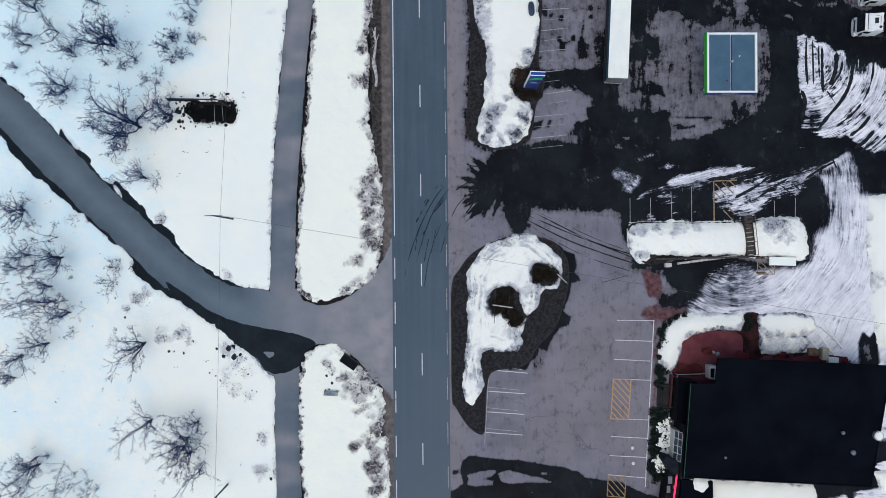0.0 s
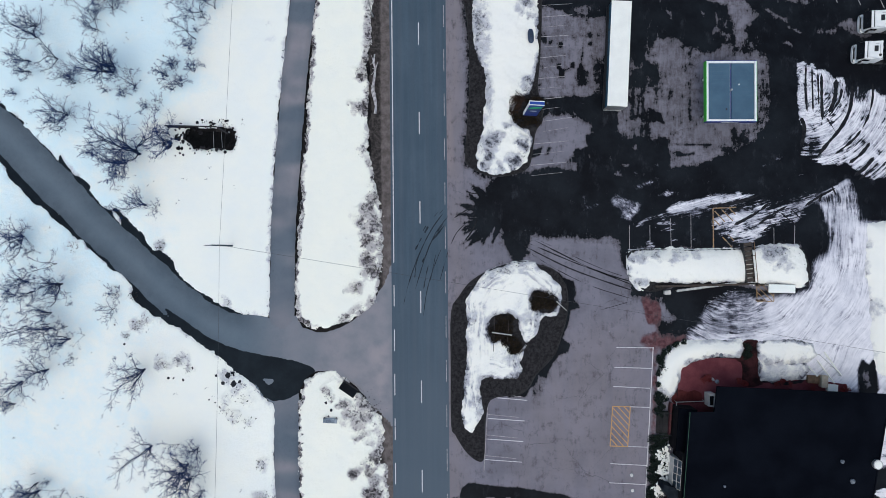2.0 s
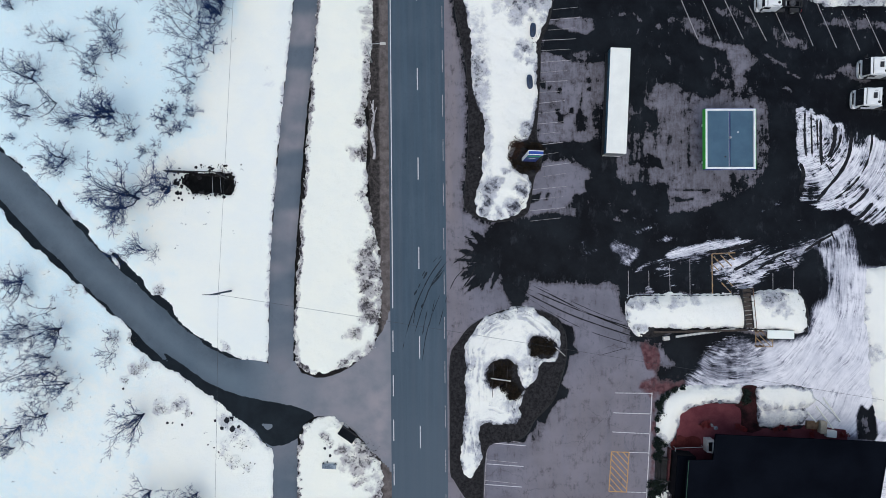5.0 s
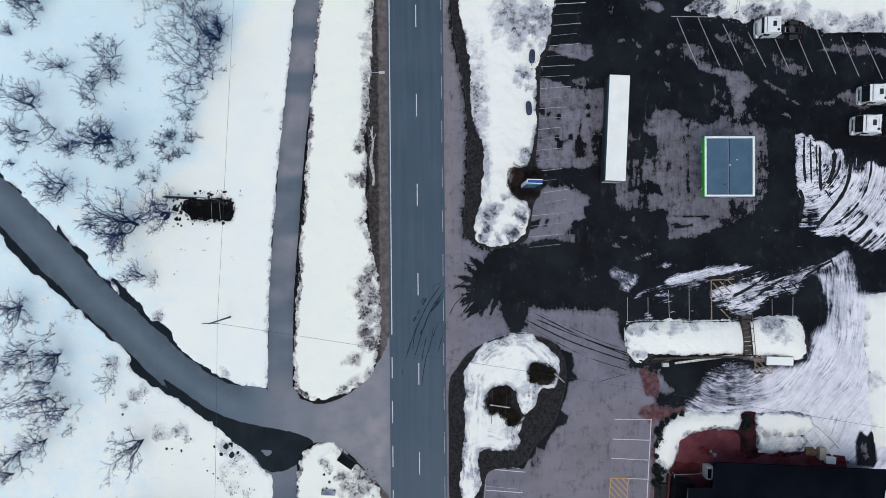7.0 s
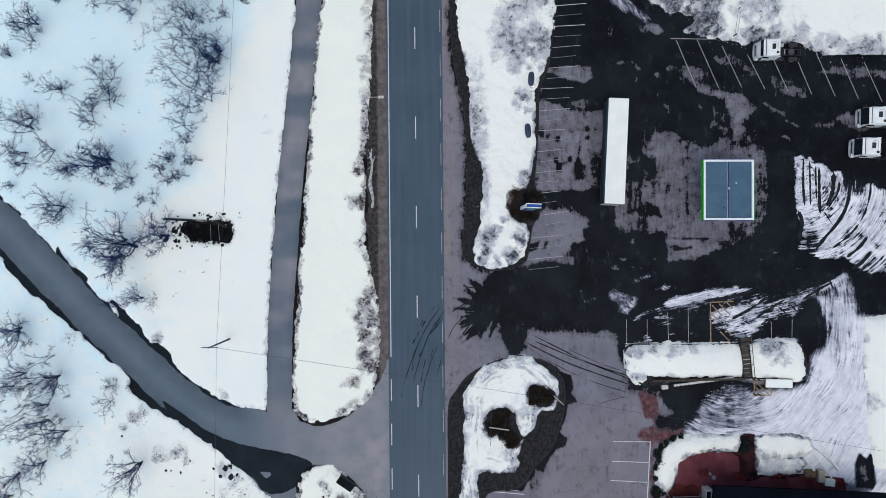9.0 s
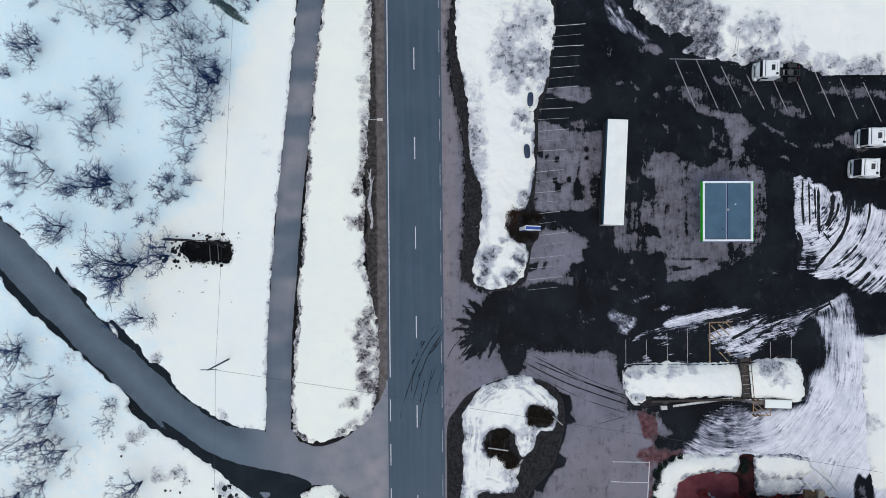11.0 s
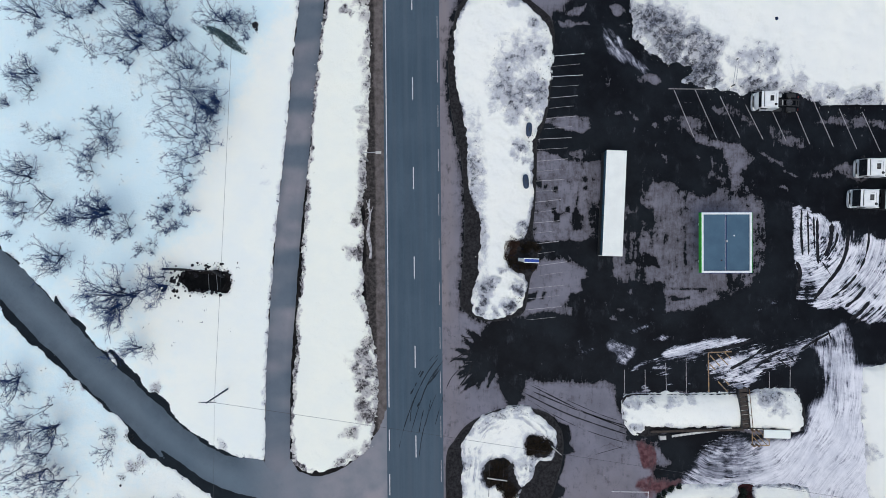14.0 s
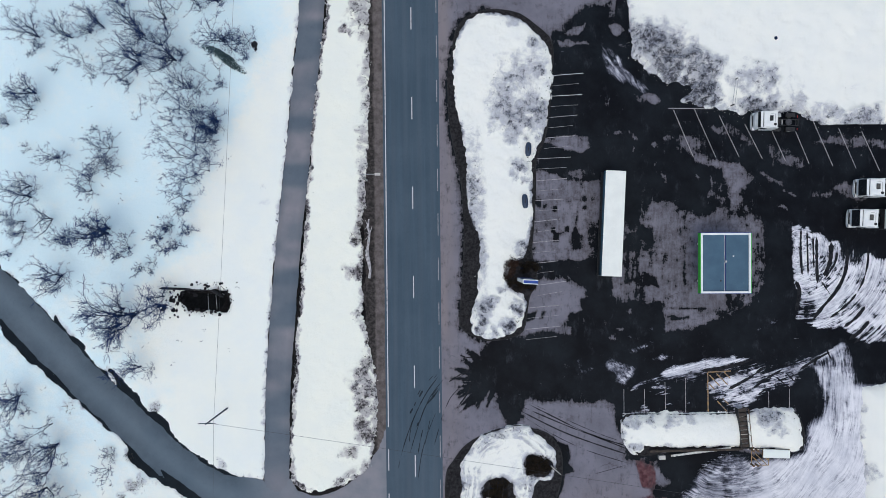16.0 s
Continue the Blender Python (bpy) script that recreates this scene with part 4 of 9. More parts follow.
ZONE_NORTH = [(25.5, 56.1), (26.2, 56.0), (26.8, 54.7), (26.6, 53.2), (27.9, 52.6), (28.7, 51.2), (29.1, 50.1), (30.6, 48.9), (31.8, 47.4), (32.2, 46.6), (30.9, 46.9), (29.3, 47.6), (27.6, 47.8), (26.6, 48.9), (26.1, 50.5), (25.6, 52.0), (25.5, 54.7)]
slush = lay(slush, ZONE_NORTH, 0.5, 0.6)
slush = lay(slush, [(28.0, 51.6), (28.8, 50.2), (30.5, 48.7), (32.1, 46.6), (31.0, 47.0), (29.2, 48.7), (28.1, 50.2)], 0.56, 0.3)
u, v = turned(-55)
flow = comb(ZONE_NORTH, u * 0.6 + 0.3 * grain(X, Y, 2.5, 63, 3), v, 0.75)
slush = lay(slush, [(32.0, 49.3), (33.6, 49.3), (34.9, 47.9), (34.3, 47.6), (32.8, 48.7)], 0.5, 0.2)
slush = lay(slush, [(33.1, -31.8), (65.5, -32.1), (65.3, -43.9), (33.0, -43.6)], 0.95, 0.8)
slush = lay(slush, [(61.4, -16.2), (69.5, -16.3), (69.4, -26.9), (61.3, -26.8)], 0.95, 0.2)
BACK_YARD = [[(60.5, -27.1), (69.4, -27.2), (69.3, -32.0), (63.0, -31.4), (61.9, -33.3), (57.7, -34.1), (53.1, -35.3), (53.1, -32.3), (60.5, -32.3)], [(57.7, -34.0), (58.7, -34.0), (58.6, -35.4), (57.7, -35.4)]]
for yard in BACK_YARD:
    slush, wet = lay(slush, yard, -0.6, 0.15), lay(wet, yard, 1.0, 0.2)
slush = lay(slush, [(61.3, -30.6), (61.8, -30.0), (62.9, -29.7), (64.7, -29.9), (64.7, -31.0), (62.4, -31.1)], 1.3, 0.1)
PUDDLE = [(59.5, -13.7), (60.1, -12.3), (61.0, -13.1), (61.7, -12.2), (62.2, -16.2), (61.8, -17.0), (59.6, -16.8)]
slush = lay(slush, PUDDLE, -0.6, 0.15)
wet = lay(wet, PUDDLE, 1.1, 0.2)
wet = lay(wet, [(59.9, -13.9), (60.8, -13.5), (61.2, -14.2), (61.4, -16.2), (60.4, -16.6), (60.0, -15.4)], 0.38, 0.3)
# red brick dust by the patio
red = lay(red, [(29.6, -2.9), (32.3, -3.3), (32.9, -5.2), (32.8, -7.3), (30.8, -7.3), (30.3, -5.2)], 0.9, 0.3)
red = lay(red, [(30.2, -8.2), (34.1, -8.1), (38.4, -8.3), (35.3, -10.0), (32.7, -11.0), (29.4, -9.9)], 0.8, 0.4)
red = lay(red, [(31.9, -7.1), (38.0, -6.4), (38.0, -8.9), (32.2, -8.9)], 0.75, 0.4)
red = lay(red, [(31.2, -9.8), (32.6, -10.7), (32.3, -20.6), (31.6, -28.2), (30.8, -33.6), (30.1, -33.6), (30.9, -20.6)], 0.7, 0.5)
red = lay(red, [(36.1, 36.2), (46.9, 36.9), (47.1, 19.2), (45.6, 19.2), (45.5, 28.0), (38.4, 28.1), (36.5, 30.0)], 0.3, 1.0)
# damp dirty gutter along the long island
ISLAND_NORTH = rounded([(11.8, 58.2), (14.8, 57.6), (17.1, 55.9), (18.8, 54.4), (19.4, 52.5), (19.2, 49.4), (18.9, 45.6), (18.4, 41.7), (17.7, 39.3), (16.9, 37.5), (16.8, 34.1), (16.5, 28.7), (16.2, 25.6), (16.4, 23.9), (16.8, 22.5), (16.8, 20.6), (16.0, 19.5), (15.6, 17.9), (15.2, 15.2), (14.4, 13.9), (12.1, 13.2), (9.8, 13.1), (7.9, 13.8), (6.4, 14.8), (6.2, 16.5), (6.7, 22.6), (6.9, 28.8), (6.6, 34.2), (6.0, 37.6), (5.2, 41.5), (4.9, 45.7), (4.9, 49.5), (5.5, 52.6), (6.0, 55.3), (7.2, 57.0), (9.4, 58.0)], 2)
wet = np.maximum(wet, 0.62 * step(reach(X, Y, ISLAND_NORTH) - 0.5 - 0.3 * grain(X, Y, 4.0, 133, 3), 0.6) * step(X - 11.5, 1.0))
# warm dust along the road and by the stalls
warm = np.max([step(X - 5.6 - 0.6 * grain(X, Y, 6.0, 131, 3), 1.0) * step(12 - Y, 4.0), 0.55 * step(X - 6.5, 2.0) * step(Y - 12, 4.0), 0.5 * step(reach(X, Y, [(20.0, -7.5), (30.0, -6.5), (31.0, -30.0), (12.0, -30.0), (14.0, -18.0)]), 4.0)], 0)
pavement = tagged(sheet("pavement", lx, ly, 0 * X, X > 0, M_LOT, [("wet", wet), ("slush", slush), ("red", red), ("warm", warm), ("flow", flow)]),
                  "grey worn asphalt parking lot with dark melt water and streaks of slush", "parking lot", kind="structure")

# ---- raised islands with kerbs ----
TEARDROP = rounded([(10.4, 0.8), (12.3, 1.3), (14.2, 1.6), (16.1, 1.1), (18.0, 0.5), (19.0, -0.5), (19.9, -2.0), (20.1, -4.3), (19.8, -6.6), (19.1, -8.9), (18.3, -11.1), (16.9, -12.7), (15.6, -14.0), (14.7, -15.6), (13.4, -16.6), (11.4, -16.8), (9.4, -17.3), (8.8, -19.2), (8.6, -21.9), (8.4, -25.3), (7.4, -25.5), (5.9, -24.2), (4.5, -21.9), (4.0, -20.6), (4.0, -12.6), (4.1, -5.3), (5.1, -3.3), (6.5, -1.4), (8.2, -0.2)], 3)
ISLAND_EAST = rounded([(28.1, 1.4), (28.3, 2.5), (29.4, 3.0), (32.7, 3.0), (37.3, 2.9), (42.7, 3.0), (46.1, 3.2), (50.4, 3.3), (51.8, 3.0), (52.5, 1.9), (53.0, 0.0), (52.8, -1.7), (51.9, -2.0), (45.7, -1.9), (38.8, -1.9), (34.9, -2.0), (32.2, -2.7), (30.7, -2.7), (29.2, -1.7), (28.4, -0.2)], 3)


M_WET_SOIL = worn("wet_black_soil", (0.006, 0.006, 0.0075), (0.040, 0.038, 0.041), 0.6, 0.9, 0, 9, 0.8, 0.03)


M_BED = worn("dirty_gutter_soil", (0.013, 0.0125, 0.0135), (0.036, 0.034, 0.036), 3.0, 0.9, 0, 9, 0.6, 0.04)


def raised(name, outline, top, label):
    thing = empty(name, pose(0, 0, 0), label, "traffic island", kind="structure")
    part("bed", prism(bmesh.new(), outline, -0.2, top), M_BED, thing)
    n = len(outline)
    inner = []
    for i in range(n):
        a, b = np.array(outline[i - 1]), np.array(outline[(i + 1) % n])
        t = (b - a) / (np.linalg.norm(b - a) + 1e-9)
        area = sum(outline[j][0] * outline[(j + 1) % n][1] - outline[(j + 1) % n][0] * outline[j][1] for j in range(n))
        s = 1 if area > 0 else -1
        inner.append(np.array(outline[i]) + s * 0.16 * np.array((-t[1], t[0])))
    bm = bmesh.new()
    for i in range(n):
        j = (i + 1) % n
        p = [outline[i], outline[j], inner[j], inner[i]]
        prism(bm, [tuple(q) for q in p], -0.15, top + 0.03)
    part("kerb", bm, M_KERB, thing, "dark wet concrete kerb")
    return thing


raised("island_north", ISLAND_NORTH, 0.12, "kerbed island of dark wet soil under snow")
raised("island_teardrop", TEARDROP, 0.12, "teardrop island of dark wet soil under snow")
raised("island_east", ISLAND_EAST, 0.2, "long kerbed bank between two parking areas")


# ---- snow ----
def snow(name, xs, ys, inside, thick, rise=0.7, edge=0.35, base=0.0, lumps=0.15, dirt=(), seed=5, label="", lump_size=2.5, rim=0.6, haze=0.0, cover=None, shade_tint=None):
    """A sheet of snow over the places where inside() is below zero; its ragged edge dips under the ground."""
    X, Y = np.meshgrid(xs, ys)
    d = inside(X, Y) - (0.18 if xs[0] > 0 else 0.14 if xs[0] > -30 else 0.0) + edge * (0.8 * grain(X, Y, 1.8, seed, 4) + 0.9 * grain(X, Y, 0.7, seed + 3, 3) + 0.5 * grain(X, Y, 0.3, seed + 4, 2))
    deep = np.clip(-d, 0, None)
    h = thick * (1 - np.exp(-deep / rise)) + lumps * grain(X, Y, lump_size, seed + 9, 5) * np.clip(deep / 1.0, 0, 1)
    z = slope(X) + base + np.where(d < 0, 0.015 + np.maximum(h, 0.01), 0.015 - np.clip(d * 0.9, 0, 0.75 + base))
    stain = rim * np.clip(1 + d / 0.7, 0, 1) * np.clip(0.5 + 1.2 * grain(X, Y, 2.2, seed + 60, 3), 0, 1) + haze
    for x, y, r, value in dirt:
        away = np.hypot(X - x, Y - y) + r * (1.1 * grain(X, Y, r * 1.5, seed + 40, 5) + 0.5 * grain(X, Y, 0.7, seed + 41, 3) - 0.1)
        z = z + np.where(d < 0, 0.3 * value * min(r, 2.0) * step(away - r, r * 0.9) * np.clip(deep / 1.5, 0, 1) * (0.6 + 0.8 * grain(X, Y, 1.2, seed + 70, 4)), 0)
        stain = np.maximum(stain, value * step(away - r, r * 0.8))
    if cover is not None:
        stain = np.maximum(stain, cover(X, Y, d))
    ob = sheet(name, xs, ys, z, d < 0.8, M_OLD_SNOW if xs[0] > 0 else M_SNOW if xs[0] < -30 else M_VERGE_SNOW, [("dirt", stain), ("shade_tint", shade_tint(X, Y) if shade_tint else 0 * X)])
    return tagged(ob, label, "snow", kind="structure")


def dist_roads(X, Y):
    return -np.minimum(reach(X, Y, SIDE), along(X, Y, PATH_LINE) - path_edge) + 0.2


def field_inside(X, Y):
    line = np.array(PATH_LINE)
    order = np.argsort(line[:, 1])
    east = X - np.interp(Y, line[order, 1], line[order, 0])
    hole = reach(X, Y, DITCH)
    off = np.clip((along(X, Y, PATH_LINE) - 4) / 3, 0, 1)
    ragged = off * (np.clip(2.2 * grain(X + Y, (X - Y) * 0.5, 3.0, 91, 3) - 0.12, -0.22, 0.95) + 0.25 * grain(X, Y, 1.1, 92, 3))
    torn = 0.5 * grain(X, Y, 1.1, 93, 3) + 0.1
    return np.maximum(np.maximum(dist_roads(X, Y) + ragged, east), -hole + torn)


fx = np.concatenate([-64 - np.array([4, 12, 30, 70, 160, 400, 1000, 2400.0])[::-1], np.arange(-64, -12, 0.3)])
fy = spread(-46, 70, 0.3)
SHADE_ZONES = [[(-73.8, 85.5), (-15.0, 83.3), (-17.0, 56.0), (-21.5, 49.0), (-24.7, 41.6), (-30.2, 30.0), (-29.1, 26.1), (-33.9, 23.0), (-38.0, 19.9), (-47.8, 16.7), (-74.5, 28.1)], [(-75.3, 8.8), (-54.4, 7.1), (-48.7, 1.5), (-45.5, -8.8), (-47.1, -16.7), (-52.1, -18.3), (-75.4, -18.2)]]


def tree_shade(X, Y):
    """Bluish shade among the trees and over the west slope, painted into the snow."""
    return np.maximum(0.7 * step(X + 36, 12) * (0.72 + 0.28 * step(-6 - Y, 8)), np.maximum(0.85 * step(reach(X, Y, SHADE_ZONES[0]), 4.0), 0.3 * step(reach(X, Y, SHADE_ZONES[1]), 4.0)))


FIELD_STAINS = [(-26.7, -14.1, 1.1, 0.5), (-25.5, -15.6, 1.1, 0.45), (-23.9, -17.2, 1.1, 0.42), (-27.1, -17.6, 1.1, 0.4), (-25.5, -19.5, 1.1, 0.4), (-23.9, -20.3, 0.8, 0.35), (-35.9, -12.3, 0.9, 0.5), (-33.4, -11.8, 1.1, 0.5), (-32.2, -12.9, 0.8, 0.45), (-39.4, -7.0, 0.9, 0.45), (-38.4, -6.2, 0.8, 0.5), (-40.0, -2.7, 0.8, 0.5), (-42.7, -2.3, 0.9, 0.4), (-22.0, -26.1, 0.8, 0.45), (-22.0, -30.4, 1.0, 0.45), (-35.0, -12.5, 0.6, 0.4), (-41.1, -8.2, 0.6, 0.35), (-21.0, 34.5, 0.9, 0.2), (-20.2, 32.2, 0.8, 0.15), (-48.4, 4.0, 1.2, 0.25), (-36.1, 4.1, 0.9, 0.5), (-42.1, 12.4, 0.9, 0.3)]
snow("snow_field", fx, fy, field_inside, 0.16, 0.3, 0.26, 0.0, 0.12, FIELD_STAINS, 5, "smooth white snow field sloping away to the west", 5.0, shade_tint=tree_shade)

VERGE_NORTH = [(-17.0, -4.1), (-16.9, -0.2), (-16.6, 4.4), (-16.2, 9.8), (-16.0, 13.6), (-15.6, 17.5), (-15.1, 22.1), (-14.7, 29.0), (-14.2, 34.4), (-13.8, 39.0), (-13.3, 44.4), (-12.9, 47.4), (-12.5, 50.5), (-12.1, 53.5), (-11.5, 57.4), (-11.1, 62.8), (-5.5, 62.7), (-5.7, 59.6), (-5.9, 55.0), (-5.8, 52.0), (-6.0, 44.3), (-6.2, 39.7), (-6.5, 36.6), (-6.7, 32.8), (-6.8, 30.4), (-7.4, 28.9), (-7.0, 25.9), (-7.4, 21.2), (-7.1, 18.9), (-7.5, 17.0), (-6.5, 15.1), (-6.2, 12.8), (-5.6, 9.7), (-5.3, 5.8), (-5.4, 2.0), (-5.7, -1.1), (-6.2, -3.4), (-7.3, -4.7), (-9.6, -6.1), (-12.7, -7.1), (-15.0, -7.1), (-16.5, -6.1)]
VERGE_SOUTH = [(-15.9, -15.5), (-15.3, -14.2), (-14.0, -13.5), (-12.0, -13.7), (-10.7, -14.3), (-9.4, -16.0), (-8.2, -16.7), (-6.7, -18.1), (-5.6, -19.4), (-5.4, -22.5), (-5.5, -24.8), (-4.9, -26.4), (-4.8, -30.2), (-4.8, -35.5), (-15.7, -35.5), (-16.2, -32.4), (-16.7, -27.8), (-16.8, -23.2), (-16.7, -19.4), (-16.4, -17.1)]


def dirty_edge(outline, wide, value, seed):
    def cover(X, Y, d):
        return value * np.clip(1 - (-d) / wide, 0, 1) * (0.6 + 0.8 * grain(X, Y, 4.0, seed, 3))
    return cover


def verge_dirt(X, Y, d):
    """Dirt by the road, and a rim of grey clods that the path's plough left."""
    rim = step(-d - 0.45 - 0.35 * grain(X, Y, 5.0, 77, 2), 0.2) * (along(X, Y, PATH_LINE) < 4.0)
    thrown = 0.7 * step(-d - 0.8 - 1.3 * grain(X, Y, 4.0, 8, 3), 0.55) * (X > -10.8) * np.clip(0.72 + 0.9 * grain(X, Y, 1.3, 9, 3), 0, 1)
    north = 0.72 * step(-d - 1.1 - 0.8 * grain(X, Y, 6.0, 12, 3), 0.8) * (X > -9.5) * np.clip(0.8 + 0.5 * grain(X, Y, 2.0, 13, 3), 0, 1)
    thrown = thrown + (north - thrown) * step(34 - Y, 6.0)
    return np.maximum(thrown, 0.95 * rim * np.clip(0.75 + 0.9 * grain(X, Y, 0.9, 78, 4), 0, 1))


VERGE_DIRT_NORTH = [(-7.2, 58.6, 1.2, 0.6), (-8.2, 57.7, 1.2, 0.3), (-6.6, 56.9, 1.3, 0.65), (-7.8, 56.7, 1, 0.45), (-6.7, 56.5, 1.2, 0.45), (-9.1, 55.6, 0.5, 0.75), (-8.4, 55.4, 0.5, 0.6), (-6.6, 55, 1, 0.55), (-6.3, 53.9, 0.8, 0.4), (-6.4, 50.4, 0.7, 0.3), (-6.4, 45.8, 0.7, 0.35), (-6.8, 42, 0.8, 0.5), (-6.9, 39.7, 0.8, 0.55), (-7, 29.3, 0.8, 0.7), (-7.6, 28.2, 0.8, 0.6), (-7.6, 27, 0.9, 0.7)]
VERGE_DIRT_SOUTH = [(-6.6, 25.1, 0.6, 0.5), (-7.8, 22.8, 1.1, 0.85), (-7.4, 22, 0.8, 0.8), (-6.5, 10.5, 0.9, 0.7), (-7.2, 8.8, 1.1, 0.7), (-8.3, 7.4, 0.9, 0.4), (-6.4, 6.6, 1.1, 0.8), (-7.6, 6.6, 0.9, 0.65), (-9.4, 4.7, 0.8, 0.22), (-6.8, 4.3, 1.2, 0.85), (-6.1, 3.5, 0.8, 0.6), (-7.2, 2, 1.1, 0.9), (-6.5, 0.5, 1.1, 0.85), (-8.8, -1.8, 0.9, 0.5), (-10, -2.2, 0.6, 0.35), (-8.1, -5.4, 0.6, 0.7), (-10.4, -6.6, 0.6, 0.6)]
snow("snow_verge", np.arange(-20, -4, 0.13), np.arange(-10, 68, 0.13), lambda X, Y: reach(X, Y, VERGE_NORTH), 0.22, 0.4, 0.36, 0.0, 0.10,
     VERGE_DIRT_NORTH + VERGE_DIRT_SOUTH, 21, "long white snow strip between path and road, dirty along the road", 3.0, cover=verge_dirt)
snow("snow_verge", np.arange(-20, -4, 0.13), np.arange(-44, -12, 0.13), lambda X, Y: reach(X, Y, VERGE_SOUTH), 0.22, 0.4, 0.5, 0.0, 0.10,
     [(-12.8, -14.2, 0.8, 0.25), (-11.7, -14.4, 0.6, 0.3), (-13.1, -15.9, 0.6, 0.6), (-12.4, -17.1, 0.5, 0.5), (-10.7, -17.7, 0.6, 0.85), (-9.4, -18.6, 1.1, 0.55), (-8.2, -17.7, 1.1, 0.6), (-7.1, -19.4, 1.1, 0.6), (-8.6, -20.9, 1.1, 0.55), (-8.3, -22.1, 0.9, 0.65), (-9.8, -20.2, 0.9, 0.4), (-6.3, -20.2, 0.8, 0.4), (-6.7, -22.9, 0.8, 0.5), (-6.4, -25.2, 0.9, 0.8), (-7.2, -26.7, 0.9, 0.85), (-6.4, -27.9, 0.9, 0.8), (-6.8, -30.2, 1.1, 0.88), (-6.0, -31.7, 0.9, 0.75), (-6.2, -33.2, 0.9, 0.85), (-9.4, -27.1, 0.7, 0.8)],
     22, "white snow strip beside the road with dirty lumps and stalks", 3.0, cover=verge_dirt)

SNOW_ISLAND = [(11.0, 57.6), (13.6, 57.1), (15.9, 55.8), (17.4, 54.2), (18.4, 52.7), (18.9, 51.2), (18.9, 49.0), (18.5, 45.9), (18.1, 42.5), (17.3, 40.2), (16.8, 39.2), (16.1, 37.5), (16.2, 34.0), (16.1, 28.7), (15.6, 26.4), (14.9, 24.5), (13.3, 23.7), (12.7, 22.6), (12.7, 21.1), (13.3, 19.9), (14.8, 19.1), (15.3, 18.0), (14.8, 16.4), (14.5, 15.3), (13.2, 14.2), (11.3, 13.6), (9.4, 13.7), (8.2, 14.3), (7.9, 15.7), (8.1, 17.3), (8.7, 18.8), (8.9, 21.1), (9.1, 23.4), (9.3, 25.7), (9.0, 27.6), (8.2, 30.3), (7.8, 34.1), (7.8, 37.2), (7.6, 39.5), (7.1, 42.6), (6.4, 44.9), (6.1, 47.9), (6.1, 51.4), (6.5, 54.1), (7.5, 55.9), (9.0, 57.2)]


def flank(X, Y, d):
    """Dirty clods along the long island's west side."""
    west = step(X - np.interp(Y, [13, 20, 34, 45, 58], [9.4, 9.7, 9.4, 8.6, 6.5]) - 0.5, 0.7)
    east = 0.75 * step(reach(X, Y, [(11.7, 50.9), (14.7, 52.1), (17.1, 54.3), (18.9, 50.9), (18.7, 45.5), (17.5, 39.8), (14.2, 39.6), (11.6, 41.0), (10.2, 44.8)]), 2.5) * np.clip(0.7 + 0.9 * grain(X, Y, 2.0, 48, 4), 0, 1)
    return np.maximum(east, 0.66 * west * step(Y - 42, 3.0) * np.clip(0.75 + 0.7 * grain(X, Y, 2.6, 47, 3), 0, 1))


ISLAND_DIRT_NORTH = [(13.6, 57, 1.1, 0.5), (16.7, 53.6, 0.9, 0.65), (9.4, 50.2, 1.1, 0.2), (17.4, 49.7, 0.9, 0.7), (13.2, 49.4, 1.5, 0.42), (15.1, 47.5, 1.5, 0.45), (12, 45.6, 1.7, 0.42), (15.4, 44.8, 1.1, 0.7), (17.3, 44, 1.2, 0.75), (13.5, 42.9, 1.7, 0.7), (15.8, 42.9, 1.5, 0.72), (10.8, 42.1, 0.8, 0.45), (14.2, 41.3, 1.4, 0.62), (17.3, 40.9, 0.8, 0.6)]
ISLAND_DIRT_SOUTH = [(14.7, 36.7, 1.1, 0.72), (14.2, 35.6, 0.9, 0.65), (15.3, 34.8, 0.7, 0.6), (14.9, 25.6, 0.8, 0.62), (12.4, 19.9, 0.7, 0.6), (10, 18.3, 0.9, 0.85), (14, 17.6, 1.2, 0.74), (14, 17.4, 0.8, 0.95), (9.7, 17.2, 1.2, 0.66), (9.3, 15.9, 0.9, 0.95), (13.1, 15.3, 0.8, 0.95), (9, 15.3, 0.9, 0.62), (12.6, 14.9, 1.2, 0.8), (8.7, 14.5, 0.6, 0.9), (11.1, 14.3, 0.6, 0.8)]
snow("snow_island", np.arange(5, 23, 0.14), np.arange(9, 64, 0.14), lambda X, Y: reach(X, Y, SNOW_ISLAND) - 0.22 * step(X - 8.5, 1.5) * step(27 - Y, 4.0), 0.4, 0.6, 0.25, 0.12, 0.18,
     ISLAND_DIRT_NORTH + ISLAND_DIRT_SOUTH,
     23, "ploughed snow on a long island, speckled with dirt", 1.6, rim=0.9, haze=0.08, cover=flank)
SNOW_TEAR = [(6.3, -4.0), (7.2, -2.4), (8.2, -0.8), (9.6, 0.2), (11.1, 0.8), (12.6, 1.1), (14.6, 1.3), (15.6, 1.0), (16.2, 0.3), (17.2, -0.4), (18.4, -1.4), (18.9, -2.5), (19.1, -3.5), (18.8, -5.1), (18.3, -5.9), (16.8, -5.5), (16.0, -6.3), (15.8, -8.1), (15.2, -8.8), (14.6, -8.9), (14.1, -9.7), (13.7, -11.2), (13.2, -12.3), (13.7, -13.1), (13.0, -14.2), (11.7, -14.1), (11.0, -14.4), (9.4, -13.9), (8.1, -14.2), (7.7, -15.7), (8.0, -17.2), (8.2, -18.8), (7.7, -19.9), (6.8, -21.5), (6.0, -20.9), (5.6, -19.5), (5.9, -15.7), (6.3, -12.6), (6.5, -9.7), (6.2, -8.9), (6.4, -6.5)]
